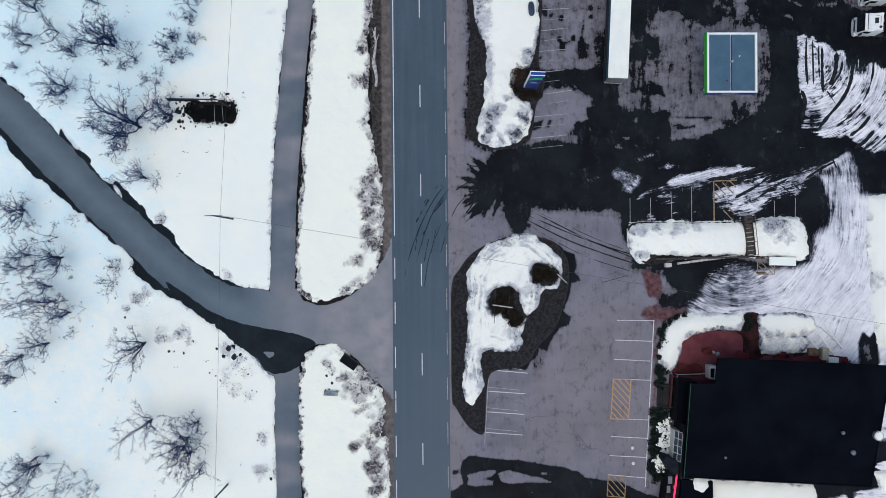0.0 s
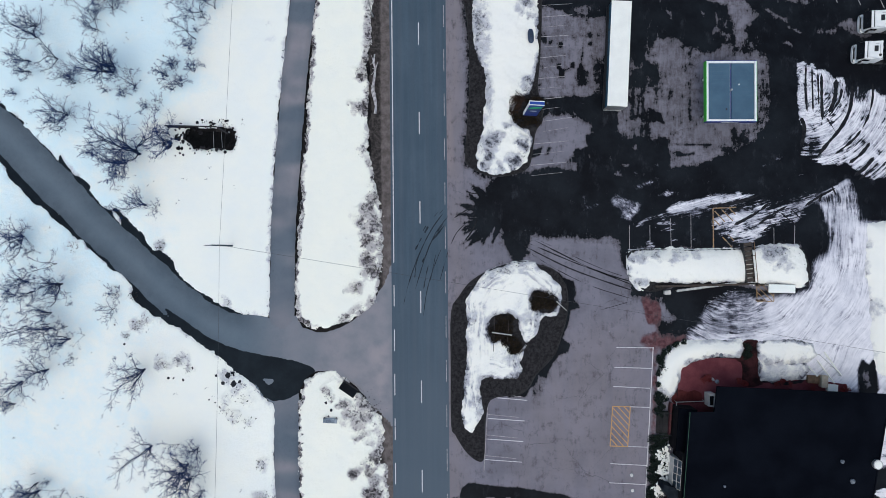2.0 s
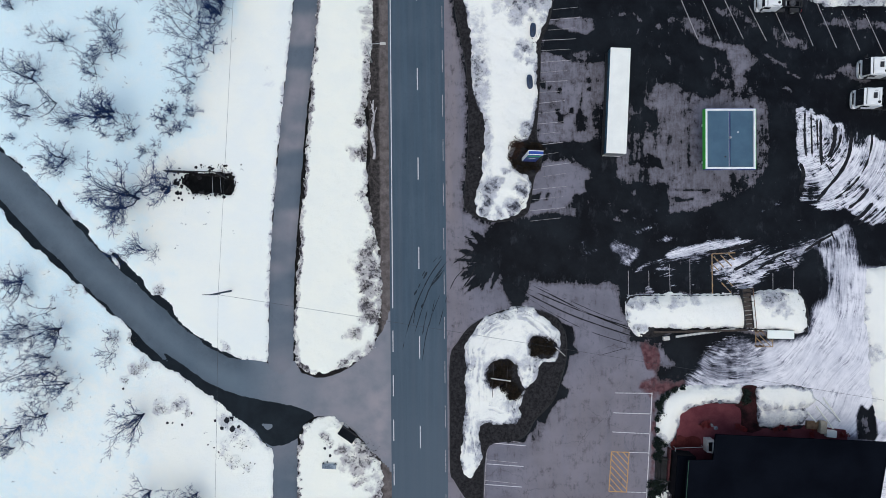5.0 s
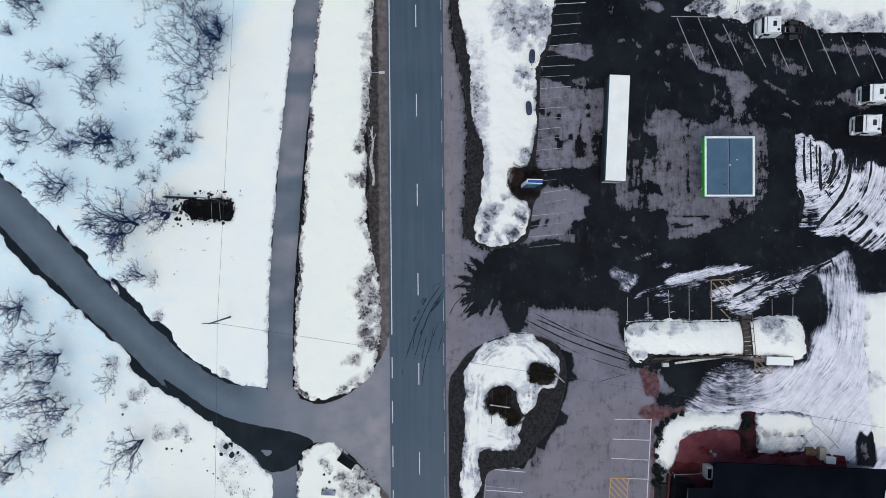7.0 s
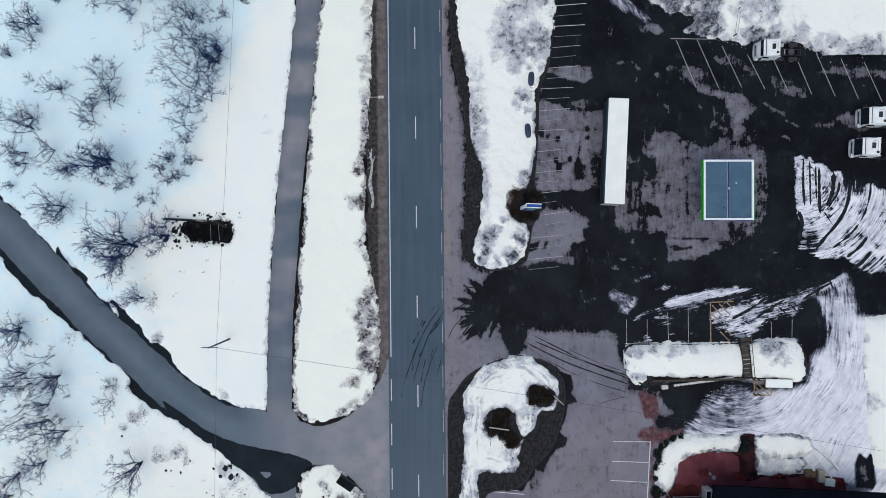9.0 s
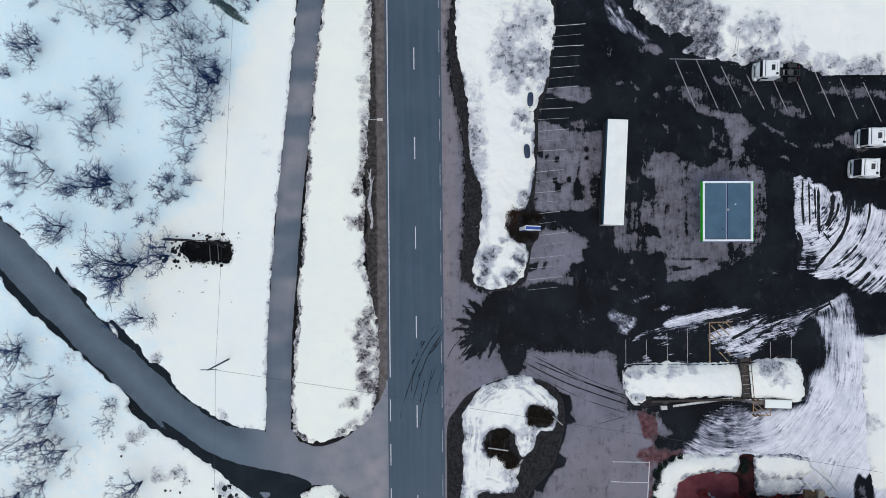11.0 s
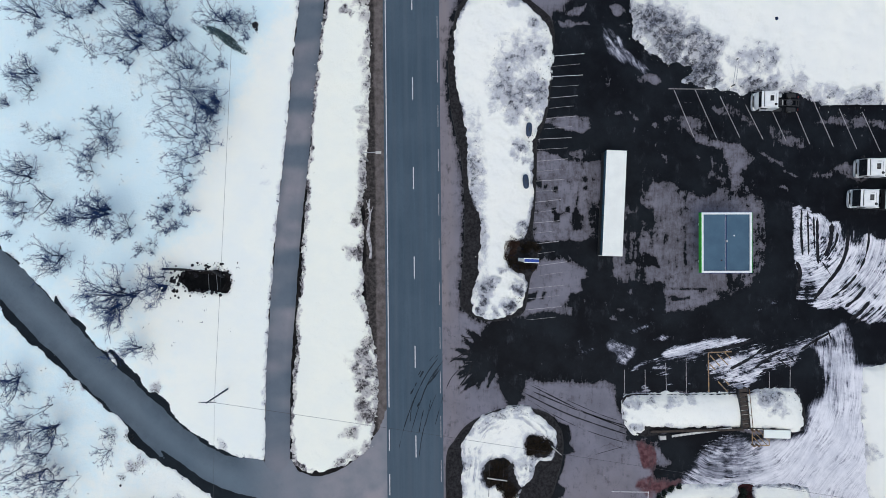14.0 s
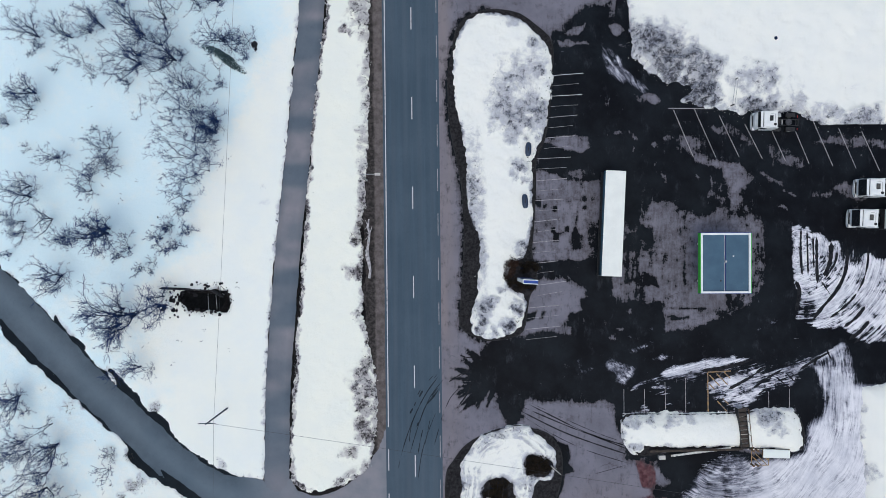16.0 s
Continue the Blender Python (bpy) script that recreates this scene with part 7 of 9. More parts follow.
def restaurant():
    h = 5.2
    nw, ne, se, sw = (Vector((*p, 0)) for p in [(38.4, -14.8), (60.9, -16.0), (58.1, -31.7), (33.7, -30.2)])
    notch_a, notch_b = (Vector((*p, 0)) for p in [(38.0, -18.1), (34.7, -18.1)])
    t = empty("restaurant", pose(0, 0, 0), "single-storey restaurant with black flat roof and charcoal walls", "building")
    main = [(p.x, p.y) for p in (nw, ne, se, sw, notch_b, notch_a)][::-1]
    mid = sum((Vector((*q, 0)) for q in main), Vector()) / len(main)
    inner = [(x + (1.6 if x < mid.x else -0.4), y - (1.6 if y > mid.y else -0.4)) for x, y in main]
    part("wall", prism(bmesh.new(), inner, 0, h - 0.25), M_WALL, t, "dark charcoal clad walls under wide eaves")
    part("roof", prism(bmesh.new(), [(x + 0.0, y + 0.0) for x, y in main], h - 0.25, h), M_ROOF, t, "black membrane roof")
    n = len(main)
    for i in range(n):
        a, b = Vector((*main[i], 0)), Vector((*main[(i + 1) % n], 0))
        d = (b - a).normalized()
        s = Vector((-d.y, d.x, 0)) * 0.16
        part("parapet", prism(bmesh.new(), [(p.x, p.y) for p in (a + d * 0.003, b - d * 0.003, b + s - d * 0.16, a + s + d * 0.16)], h, h + 0.09), M_ROOF, t)
    e = (notch_b - sw)
    part("roof_edge", rodded((notch_b.x + 0.15, notch_b.y, h + 0.1), (sw.x + 0.15, sw.y, h + 0.1), 0.045, 0.045, 6), M_DARKGREEN, t, "thin green roof edge")
    # roof vents
    for px, py, r, hh, mm in ((39.17, -27.65, 0.18, 0.3, M_DULL), (54.38, -24.58, 0.26, 0.35, M_DULL), (55.67, -27.14, 0.34, 0.35, M_DULL)):
        v = part("roof_vent", rodded((px, py, h), (px, py, h + hh), r * 0.7, r * 0.7, 12), mm, t, "grey roof vent")
        part("cowl", rodded((px, py, h + hh), (px, py, h + hh + 0.12), r, r * 0.6, 12), M_DULL, v)
    px, py = 35.48, -19.15
    v = part("roof_vent", rodded((px, py, 3.2), (px + 0.25, py + 0.1, 4.2), 0.1, 0.1, 8), M_TRIM, t, "bent white roof pipe")
    part("cowl", rodded((px + 0.2, py + 0.1, 4.2), (px + 0.55, py - 0.05, 4.25), 0.12, 0.12, 8), M_WHITE, v)
    px, py = 58.90, -24.98
    part("tank", rodded((px, py, 3.0), (px, py, h + 0.5), 0.62, 0.62, 20), M_STEEL, t, "round grey flue")
    part("tank_lid", rodded((px, py, h + 0.5), (px, py, h + 0.58), 0.5, 0.45, 20), M_ROOF_WHITE, t, "snowy flue cap")
    # lower wing along the west front
    d = (sw - notch_b).normalized()
    out = Vector((d.y, -d.x, 0)) if Vector((d.y, -d.x, 0)).x < 0 else Vector((-d.y, d.x, 0))
    base = notch_b.copy()
    wing = [base + out * 0.65, base + out * 0.65 + d * 5.6, base - out * 1.8 + d * 5.6, base - out * 1.8]
    pts = [(p.x, p.y) for p in wing]
    part("wing_wall", prism(bmesh.new(), pts, 0, 3.0), M_WALL, t)
    part("wing_roof", prism(bmesh.new(), pts, 3.0, 3.2), M_ROOF, t, "black lower roof")

    low = [base + out * 1.1 - d * 0.3, base + out * 1.1 + d * 4.0, base + out * 0.85 + d * 4.0, base + out * 0.85 - d * 0.3]
    part("low_wall", prism(bmesh.new(), [(p.x, p.y) for p in low], 0, 1.0), M_RED_BOARD, t, "dark red boarded low wall")
    part("coping", prism(bmesh.new(), [(p.x, p.y) for p in low], 1.0, 1.05), M_RED_BOARD, t)

    def bay(s, long, depth, h0, h1, bays):
        a = base + d * s
        q = [a + out * depth, a + out * depth + d * long, a + d * long, a]
        w = part("bay_window", prism(bmesh.new(), [(p.x, p.y) for p in q], 0, h0), M_TRIM, t, "white framed bay window")
        # sloping glazing
        bm = bmesh.new()
        v = [bm.verts.new(p) for p in ((q[0].x, q[0].y, h0), (q[1].x, q[1].y, h0), (q[2].x, q[2].y, h1), (q[3].x, q[3].y, h1))]
        bm.faces.new(v)
        bmesh.ops.solidify(bm, geom=list(bm.faces), thickness=0.04)
        part("pane", bm, M_SKY_GLASS, w, "blue-grey sloping glass")
        for i in range(bays + 1):
            f = i / bays
            lo, hi = q[0].lerp(q[1], f), q[3].lerp(q[2], f)
            part("mullion", rodded((lo.x, lo.y, h0 + 0.03), (hi.x, hi.y, h1 + 0.03), 0.045, 0.045, 6), M_TRIM, w)
        for f in (0.0, 0.5, 1.0):
            lo, hi = q[0].lerp(q[3], f), q[1].lerp(q[2], f)
            z = h0 + (h1 - h0) * f + 0.04
            part("mullion", rodded((lo.x, lo.y, z), (hi.x, hi.y, z), 0.045, 0.045, 6), M_TRIM, w)
        return w

    bay(6.7, 3.8, 0.65, 2.6, 4.0, 4)
    back = [base + d * 5.6, base + d * 12.6, base - out * 1.8 + d * 12.6, base - out * 1.8 + d * 5.6]
    part("wall", prism(bmesh.new(), [(p.x, p.y) for p in back], 0, 4.2), M_WALL, t, "dark charcoal clad wall")
    # corner porch, lower back wing and the lit sign beside the door
    part("porch", prism(bmesh.new(), [(32.0, -28.0), (33.7, -28.5), (34.5, -30.2), (34.1, -31.1), (32.5, -29.8), (31.8, -28.6)], 0, 3.4), M_SLATE, t, "dark slate porch roof")
    part("back_wing", prism(bmesh.new(), [(34.2, -31.1), (38.3, -31.4), (38.3, -36.0), (33.7, -36.0)], 0, 3.2), M_ROOF, t, "black lower roof of the back wing")
    front = part("door_front", prism(bmesh.new(), [(32.7, -30.1), (34.2, -31.5), (33.5, -36.2), (31.7, -36.2)], 0, 2.6), M_WALL, t, "charcoal entrance front")
    for x, y, wide, high in ((32.84, -31.32, 0.5, 1.0), (32.60, -32.52, 0.45, 0.9), (33.35, -32.23, 0.3, 0.5)):
        part("sign_panel", boxed(x - wide / 2, y - high / 2, 2.6, x + wide / 2, y + high / 2, 2.66), M_DULL, front, "pale grey sign panel")
    glow = Nodes("red_neon")
    glow.set(Base_Color=(0.5, 0.02, 0.08), Emission_Color=(1.0, 0.03, 0.12), Emission_Strength=0.9)
    part("neon_sign", rodded((33.53, -30.38, 3.3), (32.97, -34.46, 3.3), 0.13, 0.13, 6), glow.mat, t, "glowing red neon strip")
    # north window box beside the notch
    w = part("window_box", prism(bmesh.new(), [(38.5, -16.4), (39.4, -16.4), (39.25, -18.2), (38.5, -18.1)], 0, 1.7), M_TRIM, t, "white framed glazed lobby")
    part("pane", prism(bmesh.new(), [(38.65, -16.7), (39.2, -16.7), (39.1, -17.95), (38.65, -17.9)], 1.7, 1.72), M_GLASS, w)
    return t


restaurant()
M_PAVER = worn("red_patio_brick", (0.095, 0.026, 0.034), (0.145, 0.046, 0.054), 0.5, 0.8, 0, 9, 0.3, 0.05)
PATIO = [(34.2, -17.9), (34.7, -14.6), (35.5, -12.9), (36.9, -12.0), (42.6, -11.6), (43.8, -10.8), (45.0, -11.9), (46.2, -12.3), (46.6, -13.6), (47.6, -14.9), (53.3, -14.9), (57.9, -15.6), (58.7, -20.0), (41.7, -19.1), (39.9, -20.6), (35.3, -20.6)]
patio = tagged(part("patio", prism(bmesh.new(), PATIO, -0.2, 0.06), M_PAVER), "damp red brick patio", "patio", kind="structure")
wet_bm = bmesh.new()
prism(wet_bm, rounded([(42.8, -12.1), (43.6, -11.1), (43.7, -9.9), (44.4, -9.4), (45.8, -9.5), (46.2, -10.6), (46.0, -12.0), (46.6, -13.2), (46.4, -15.5), (43.9, -15.7), (43.7, -13.5), (43.5, -12.5)], 2), 0.05, 0.066)
part("wet_gap", wet_bm, worn("soaked_soil_and_brick", (0.006, 0.0055, 0.006), (0.05, 0.018, 0.02), 0.7, 0.8, 0, 9, 0.4, 0.03), patio, "black melt water and dirt between two snow berms")
# dark strips along the berms' feet stand in for shade and dirt there
for i, line in enumerate([[(34.8, -17.2), (34.7, -15.0), (35.0, -13.2), (36.2, -11.9), (38.5, -11.6), (41.5, -11.7), (43.9, -11.9)], [(46.0, -12.5), (46.2, -14.1), (46.6, -15.0), (48.6, -15.4), (51.2, -15.2), (52.3, -14.9)]]):
    ribbon("berm_shade_and_dirt", line, 0.42, M_RUBBER_AND_SHADE, patio, 0.07, 0.05, 90 + i)
part("damp_stain", prism(bmesh.new(), rounded([(34.3, -16.7), (35.2, -16.1), (36.2, -16.4), (37.2, -16.2), (38.1, -16.7), (38.0, -17.8), (36.1, -18.0), (34.1, -17.8)], 3), 0.05, 0.066), worn("soaked_red_brick", (0.04, 0.007, 0.007), (0.085, 0.018, 0.018), 0.8, 0.6, 0, 9, 0.2, 0.1), patio, "soaked dark red stain")


def lounge_chair(m):
    """A slatted garden chair with a raked back and wide arms."""
    t = empty("garden_chair", m, "bright red slatted wooden garden chair", "chair", "red chairs on the patio")
    for i in range(5):
        x = -0.26 + i * 0.13
        part("back_slat", box(bmesh.new(), x - 0.055, 0, 0, x + 0.055, 0.025, 0.85 - 0.06 * abs(i - 2), 0, Matrix.Translation((0, 0.28, 0.28)) @ Matrix.Rotation(radians(-25), 4, 'X')), M_RED, t)
        part("seat_slat", boxed(-0.3, -0.35 + i * 0.125, 0.33 - i * 0.015, 0.3, -0.25 + i * 0.125, 0.355 - i * 0.015), M_RED, t)
    for s in (-1, 1):
        part("arm", boxed(s * 0.38 - 0.08, -0.42, 0.52, s * 0.38 + 0.08, 0.4, 0.55), M_RED, t)
        part("leg", boxed(s * 0.36 - 0.03, -0.36, 0, s * 0.36 + 0.03, -0.27, 0.52), M_RED, t)
        part("leg", boxed(s * 0.36 - 0.03, 0.25, 0, s * 0.36 + 0.03, 0.33, 0.52), M_RED, t)
    return t


chair = None
for i, (x, y) in enumerate([(38.4, -14.7), (38.9, -14.4), (43.1, -14.9), (43.7, -15.2), (48.2, -15.4), (48.9, -15.1), (50.1, -15.5), (53.1, -16.0), (53.4, -15.3), (57.5, -15.8), (58.0, -16.3), (57.1, -16.3)]):
    m = pose(x, y, 0.06, 0, 0, (40, 200, 95, 250, 20, 310, 80, 190, 60, 130, 20, 260)[i]) @ Matrix.Scale(0.95, 4)
    chair = copy_thing(chair, m) if chair else lounge_chair(m)


def patio_heater(m):
    t = empty("patio_heater", m, "slim steel patio heater with a round hood", "heater", "patio heaters")
    part("base", rodded((0, 0, 0), (0, 0, 0.5), 0.22, 0.2, 14), M_STEEL, t)
    part("pole", rodded((0, 0, 0.5), (0, 0, 2.0), 0.035), M_STEEL, t)
    part("hood", rodded((0, 0, 2.05), (0, 0, 2.2), 0.28, 0.06, 16), M_DULL, t)
    return t


for x, y in [(39.5, -14.7), (40.1, -11.2)]:
    patio_heater(pose(x, y, 0.06))


def crate(name, m, w, l, h, material, label, category, soft=0.02):
    """A lidded box of boards."""
    t = empty(name, m, label, category)
    part("body", boxed(-w / 2, -l / 2, 0, w / 2, l / 2, h - 0.06, min(0.12, w * soft)), material, t)
    part("lid", boxed(-w / 2 - 0.03, -l / 2 - 0.03, h - 0.06, w / 2 + 0.03, l / 2 + 0.03, h, 0.02 if soft < 0.1 else 0.028), material, t)
    for s in (-1, 1):
        part("batten", boxed(s * w * 0.3 - 0.03, -l / 2 - 0.03, h, s * w * 0.3 + 0.03, l / 2 + 0.03, h + 0.025), material, t)
    return t


x, y = 54.45, -15.02
crate("storage_box", pose(x, y, 0.06, 0, 0, -4), 0.8, 1.6, 1.0, M_TAN, "tan wooden storage box at the patio edge", "box")
x, y = 53.14, -14.78
crate("planter", pose(x, y, 0.06, 0, 0, -4), 1.5, 1.0, 0.6, M_WOOD, "brown timber planter at the patio edge", "planter")
x, y = 55.67, -15.96
crate("storage_box", pose(x, y, 0.06, 0, 0, -6), 1.3, 0.9, 0.7, M_ROOF_WHITE, "white lidded box against the wall", "box")
x, y = 33.44, -2.84
crate("electric_box", pose(x, y, 0.0, 0, 0, 3), 0.8, 0.5, 0.8, M_TRIM, "pale grey utility cabinet", "cabinet")


def deck_frame(corners, z, label):
    """A low open frame of poles on posts."""
    t = empty("handrail", pose(0, 0, 0), label, "railing")
    k = len(corners)
    for a, b in zip(corners[:-1], corners[1:]):
        part("rail", rodded((*a, z), (*b, z), 0.05), M_STEEL, t)
    for a in corners:
        part("post", rodded((*a, lie(a[0])), (*a, z), 0.04), M_STEEL, t)
    return t


deck_frame([(33.8, -22.1), (34.4, -17.6), (38.2, -17.5)], 1.1, "pale painted handrail round the entrance")
deck_frame([(53.8, -11.4), (55.6, -13.1), (56.7, -14.3)], 1.0, "pale handrail beside the snow berm")

for i, (a, b) in enumerate((((53.85, -12.27), (55.86, -15.29)), ((54.78, -11.12), (56.79, -14.23)), ((52.61, -13.02), (53.58, -14.35)))):
    t = empty("plank", pose(0, 0, 0), "pale snowy plank leaning on the snow berm", "plank", "leaning planks")
    part("board", rodded((*a, 0.25), (*b, 0.75), 0.11, 0.11, 4), M_ROOF_WHITE, t)

# entrance steps on the west front
t = empty("entrance_steps", pose(32.80, -20.50, 0, 0, 0, -3), "short flight of wet grey steps", "steps")
for i in range(3):
    part("step", boxed(-0.9 + 0.35 * i, -1.5, 0, 0.9, 1.5, 0.16 * (i + 1)), M_KERB, t)
for s in (-1, 1):
    part("handrail", rodded((-0.9, s * 1.45, 1.0), (0.9, s * 1.45, 1.4), 0.04), M_BLACK, t)
    part("post", rodded((-0.8, s * 1.45, 0), (-0.8, s * 1.45, 1.0), 0.03), M_BLACK, t)
    part("post", rodded((0.8, s * 1.45, 0.4), (0.8, s * 1.45, 1.36), 0.03), M_BLACK, t)

# snow south of the building
snow("snow_bank", np.arange(34, 64, 0.25), np.arange(-46, -30, 0.25), lambda X, Y: reach(X, Y, [(39.4, -32.3), (46.2, -32.7), (53.1, -33.0), (53.6, -36.1), (52.3, -43.0), (40.0, -42.9)]), 0.4, 0.5, 0.2, 0.0, 0.1, (), 33, "white snow piled behind the restaurant")
snow("snow_heap", np.arange(34, 44, 0.2), np.arange(-40, -28, 0.2), lambda X, Y: reach(X, Y, [(35.9, -31.4), (36.4, -31.1), (37.4, -31.2), (37.5, -32.0), (36.9, -32.6), (36.1, -32.2)]), 0.4, 0.4, 0.1, 3.2, 0.05, (), 34, "small rounded heap of white snow")
snow("snow_heap", np.arange(55, 70, 0.2), np.arange(-40, -26, 0.2), lambda X, Y: reach(X, Y, [(61.5, -31.4), (65.5, -30.8), (65.4, -34.7), (62.4, -33.7)]), 0.5, 0.4, 0.2, 0.0, 0.05, (), 35, "white snow heap beside the wall")

# ---- timber wall and steps at the long bank ----
a, b = (Vector((*p, 0)) for p in [(31.8, -1.9), (44.4, -1.7)])
t = empty("timber_wall", pose(0, 0, 0), "dark timber retaining wall under the snow bank", "wall", kind="structure")
n = 12
for i in range(n):
    p, q = a.lerp(b, i / n), a.lerp(b, (i + 0.985) / n)
    for k in range(3):
        bm = prism(bmesh.new(), [(p.x, p.y - 0.25), (q.x, q.y - 0.25), (q.x, q.y), (p.x, p.y)], 0.26 * k, 0.26 * k + 0.25)
        part("timber", bm, M_DARK_WOOD, t)
a, b = (Vector((*p, 0)) for p in [(34.7, -2.6), (42.8, -1.6)])
t = empty("guard_rail", pose(0, 0, 0), "corrugated steel guard rail on short posts", "railing")
n = 46
for k in range(n):
    p, q = a.lerp(b, k / n), a.lerp(b, (k + 0.55) / n)
    part("rib", prism(bmesh.new(), [(p.x, p.y - 0.2), (q.x, q.y - 0.2), (q.x, q.y + 0.12), (p.x, p.y + 0.12)], 0.62, 0.70), M_STEEL, t)
part("beam", prism(bmesh.new(), [(a.x, a.y - 0.14), (b.x, b.y - 0.14), (b.x, b.y + 0.06), (a.x, a.y + 0.06)], 0.45, 0.62), M_STEEL, t)
for k in range(6):
    p = a.lerp(b, k / 5)
    part("post", boxed(p.x - 0.06, p.y - 0.06, 0, p.x + 0.06, p.y + 0.06, 0.5), M_DARK_WOOD, t)

top, foot = Vector((*[(44.1, 3.8)][0], 0)), Vector((*[(44.6, -1.6)][0], 0))
t = empty("timber_steps", pose(0, 0, 0), "dark timber steps over the snow bank with one handrail", "steps")
d = (foot - top)
s = Vector((-d.y, d.x, 0)).normalized() * 0.5
for i in range(9):
    p, q = top.lerp(foot, i / 9), top.lerp(foot, (i + 0.8) / 9)
    z = 1.13 - 0.02 * i
    part("tread", prism(bmesh.new(), [(v.x, v.y) for v in (p - s, p + s, q + s, q - s)], z, z + 0.06), M_DARK_WOOD, t)
for k in (-1, 1):
    p, q = top + s * k * 1.06, foot + s * k * 1.06
    part("stringer", prism(bmesh.new(), [(v.x, v.y) for v in (p - s * 0.05, p + s * 0.05, q + s * 0.05, q - s * 0.05)], 0.0, 1.2), M_BLACK, t)
p, q = top + s * 1.25, foot + s * 1.25
part("handrail", rodded((p.x, p.y, 1.9), (q.x, q.y, 1.8), 0.05), M_WOOD, t)
for i in range(4):
    v = p.lerp(q, i / 3)
    part("post", rodded((v.x, v.y, 0.2), (v.x, v.y, 1.85), 0.04), M_WOOD, t)
for i, (x, y) in enumerate([(45.7, -2.0), (46.3, -2.0), (45.7, -4.0), (46.3, -4.0)]):
    g = empty("timber_post", pose(x, y, 0), "short brown timber post at the foot of the steps", "post", "posts at the steps")
    part("shaft", boxed(-0.1, -0.1, 0, 0.1, 0.1, 1.0, 0.015), M_WOOD, g)
    part("cap", boxed(-0.13, -0.13, 1.0, 0.13, 0.13, 1.05), M_WOOD, g)
x, y = 48.83, -2.44
t = empty("snowy_table", pose(x, y, 0, 0, 0, -2), "long table buried under smooth snow", "table")
part("top", boxed(-1.85, -0.6, 0.68, 1.85, 0.6, 0.75), M_WOOD, t)
part("snow_cap", boxed(-1.82, -0.58, 0.75, 1.82, 0.58, 0.98, 0.1), M_SNOW, t, "thick snow cap")
for sx in (-1, 1):
    for sy in (-1, 1):
        part("leg", boxed(sx * 1.5 - 0.05, sy * 0.45 - 0.05, 0, sx * 1.5 + 0.05, sy * 0.45 + 0.05, 0.68), M_WOOD, t)


# ---- poles, lamp and wires ----
M_POLE = worn("tarred_grey_timber", (0.035, 0.05, 0.07), (0.075, 0.095, 0.12), 2, 0.85)


def utility_pole(base, top, label):
    t = empty("utility_pole", pose(0, 0, 0), label, "utility pole", "wooden utility poles")
    x, y = base
    z = lie(x)
    part("pole", rodded((x, y, z - 0.2), (top[0], top[1], z + 9.7), 0.13, 0.085, 10), M_POLE, t)
    part("cross_arm", boxed(x - 1.1, y - 0.06, z + 9.2, x + 1.1, y + 0.04, z + 9.3), M_POLE, t)
    for s in (-1, 0, 1):
        part("insulator", rodded((x + s * 0.95, y, z + 9.33), (x + s * 0.95, y, z + 9.55), 0.06, 0.05, 8), M_TRIM, t)
    part("brace", rodded((x, y, z + 8.6), (x + 0.7, y, z + 9.2), 0.025), M_STEEL, t)
    return Vector((x, y, z + 9.55))


P1 = [(-25.9, 4.0)][0]
P2 = [(-26.9, -32.5)][0]
head1 = utility_pole(P1, P1, "dark wooden utility pole standing in the snow field")
head2 = utility_pole(P2, P2, "dark wooden utility pole near the path")
arm1 = head1 + Vector((0.95, 0, 0))
mid = Vector((-22.30, 50.27, 7.6))
far_end = arm1 + (mid - arm1) * 1.5
head3 = utility_pole((far_end.x - 0.95, far_end.y), (far_end.x - 0.95, far_end.y), "dark wooden utility pole at the edge of the thicket")


def cable(a, b, sag, r=0.02):
    """One hanging wire, a single bent tube."""
    a, b = Vector(a), Vector(b)
    side = (b - a).cross(Vector((0, 0, 1))).normalized()
    bm = bmesh.new()
    last = None
    for i in range(25):
        f = i / 24
        c = a.lerp(b, f) - Vector((0, 0, sag * 4 * f * (1 - f)))
        ring = [bm.verts.new(c + (side * math.cos(q) + Vector((0, 0, 1)) * math.sin(q)) * r) for q in (0, 1.571, 3.142, 4.712)]
        for k in range(4):
            if last:
                bm.faces.new((last[k], last[(k + 1) % 4], ring[(k + 1) % 4], ring[k]))
        last = ring
    bmesh.ops.recalc_face_normals(bm, faces=bm.faces)
    return tagged(part("overhead_cable", bm, M_WIRE), "thin black overhead cable between poles", "cable")


arm2, arm3 = head2 + Vector((0.95, 0, 0)), head3 + Vector((0.95, 0, 0))
cable(arm1, arm2, 0.4, 0.014)
cable(arm3, arm1, 0.4, 0.014)
cable(arm2, (arm2.x - 0.8, arm2.y - 60, arm2.z), 0.5, 0.014)
x, y = 60.57, -10.69
cable(arm1, (x, y, 4.6), 0.6, 0.016)


def street_lamp():
    x, y = -6.2, 35.1
    t = empty("street_lamp", pose(x, y, lie(x)), "tall grey steel street lamp with a short arm", "street lamp")
    part("base", rodded((0, 0, -0.1), (0, 0, 0.9), 0.13, 0.11, 10), M_STEEL, t)
    part("pole", rodded((0, 0, 0.9), (0, 0, 9.1), 0.09, 0.055, 10), M_STEEL, t)
    part("arm", rodded((0, 0, 9.0), (2.0, -0.05, 9.3), 0.045, 0.04, 8), M_STEEL, t)
    head = part("lamp_head", boxed(1.9, -0.22, 9.24, 2.6, 0.12, 9.38, 0.04), M_TRIM, t)
    part("lens", boxed(1.98, -0.17, 9.21, 2.5, 0.07, 9.245), M_WHITE, head)


street_lamp()

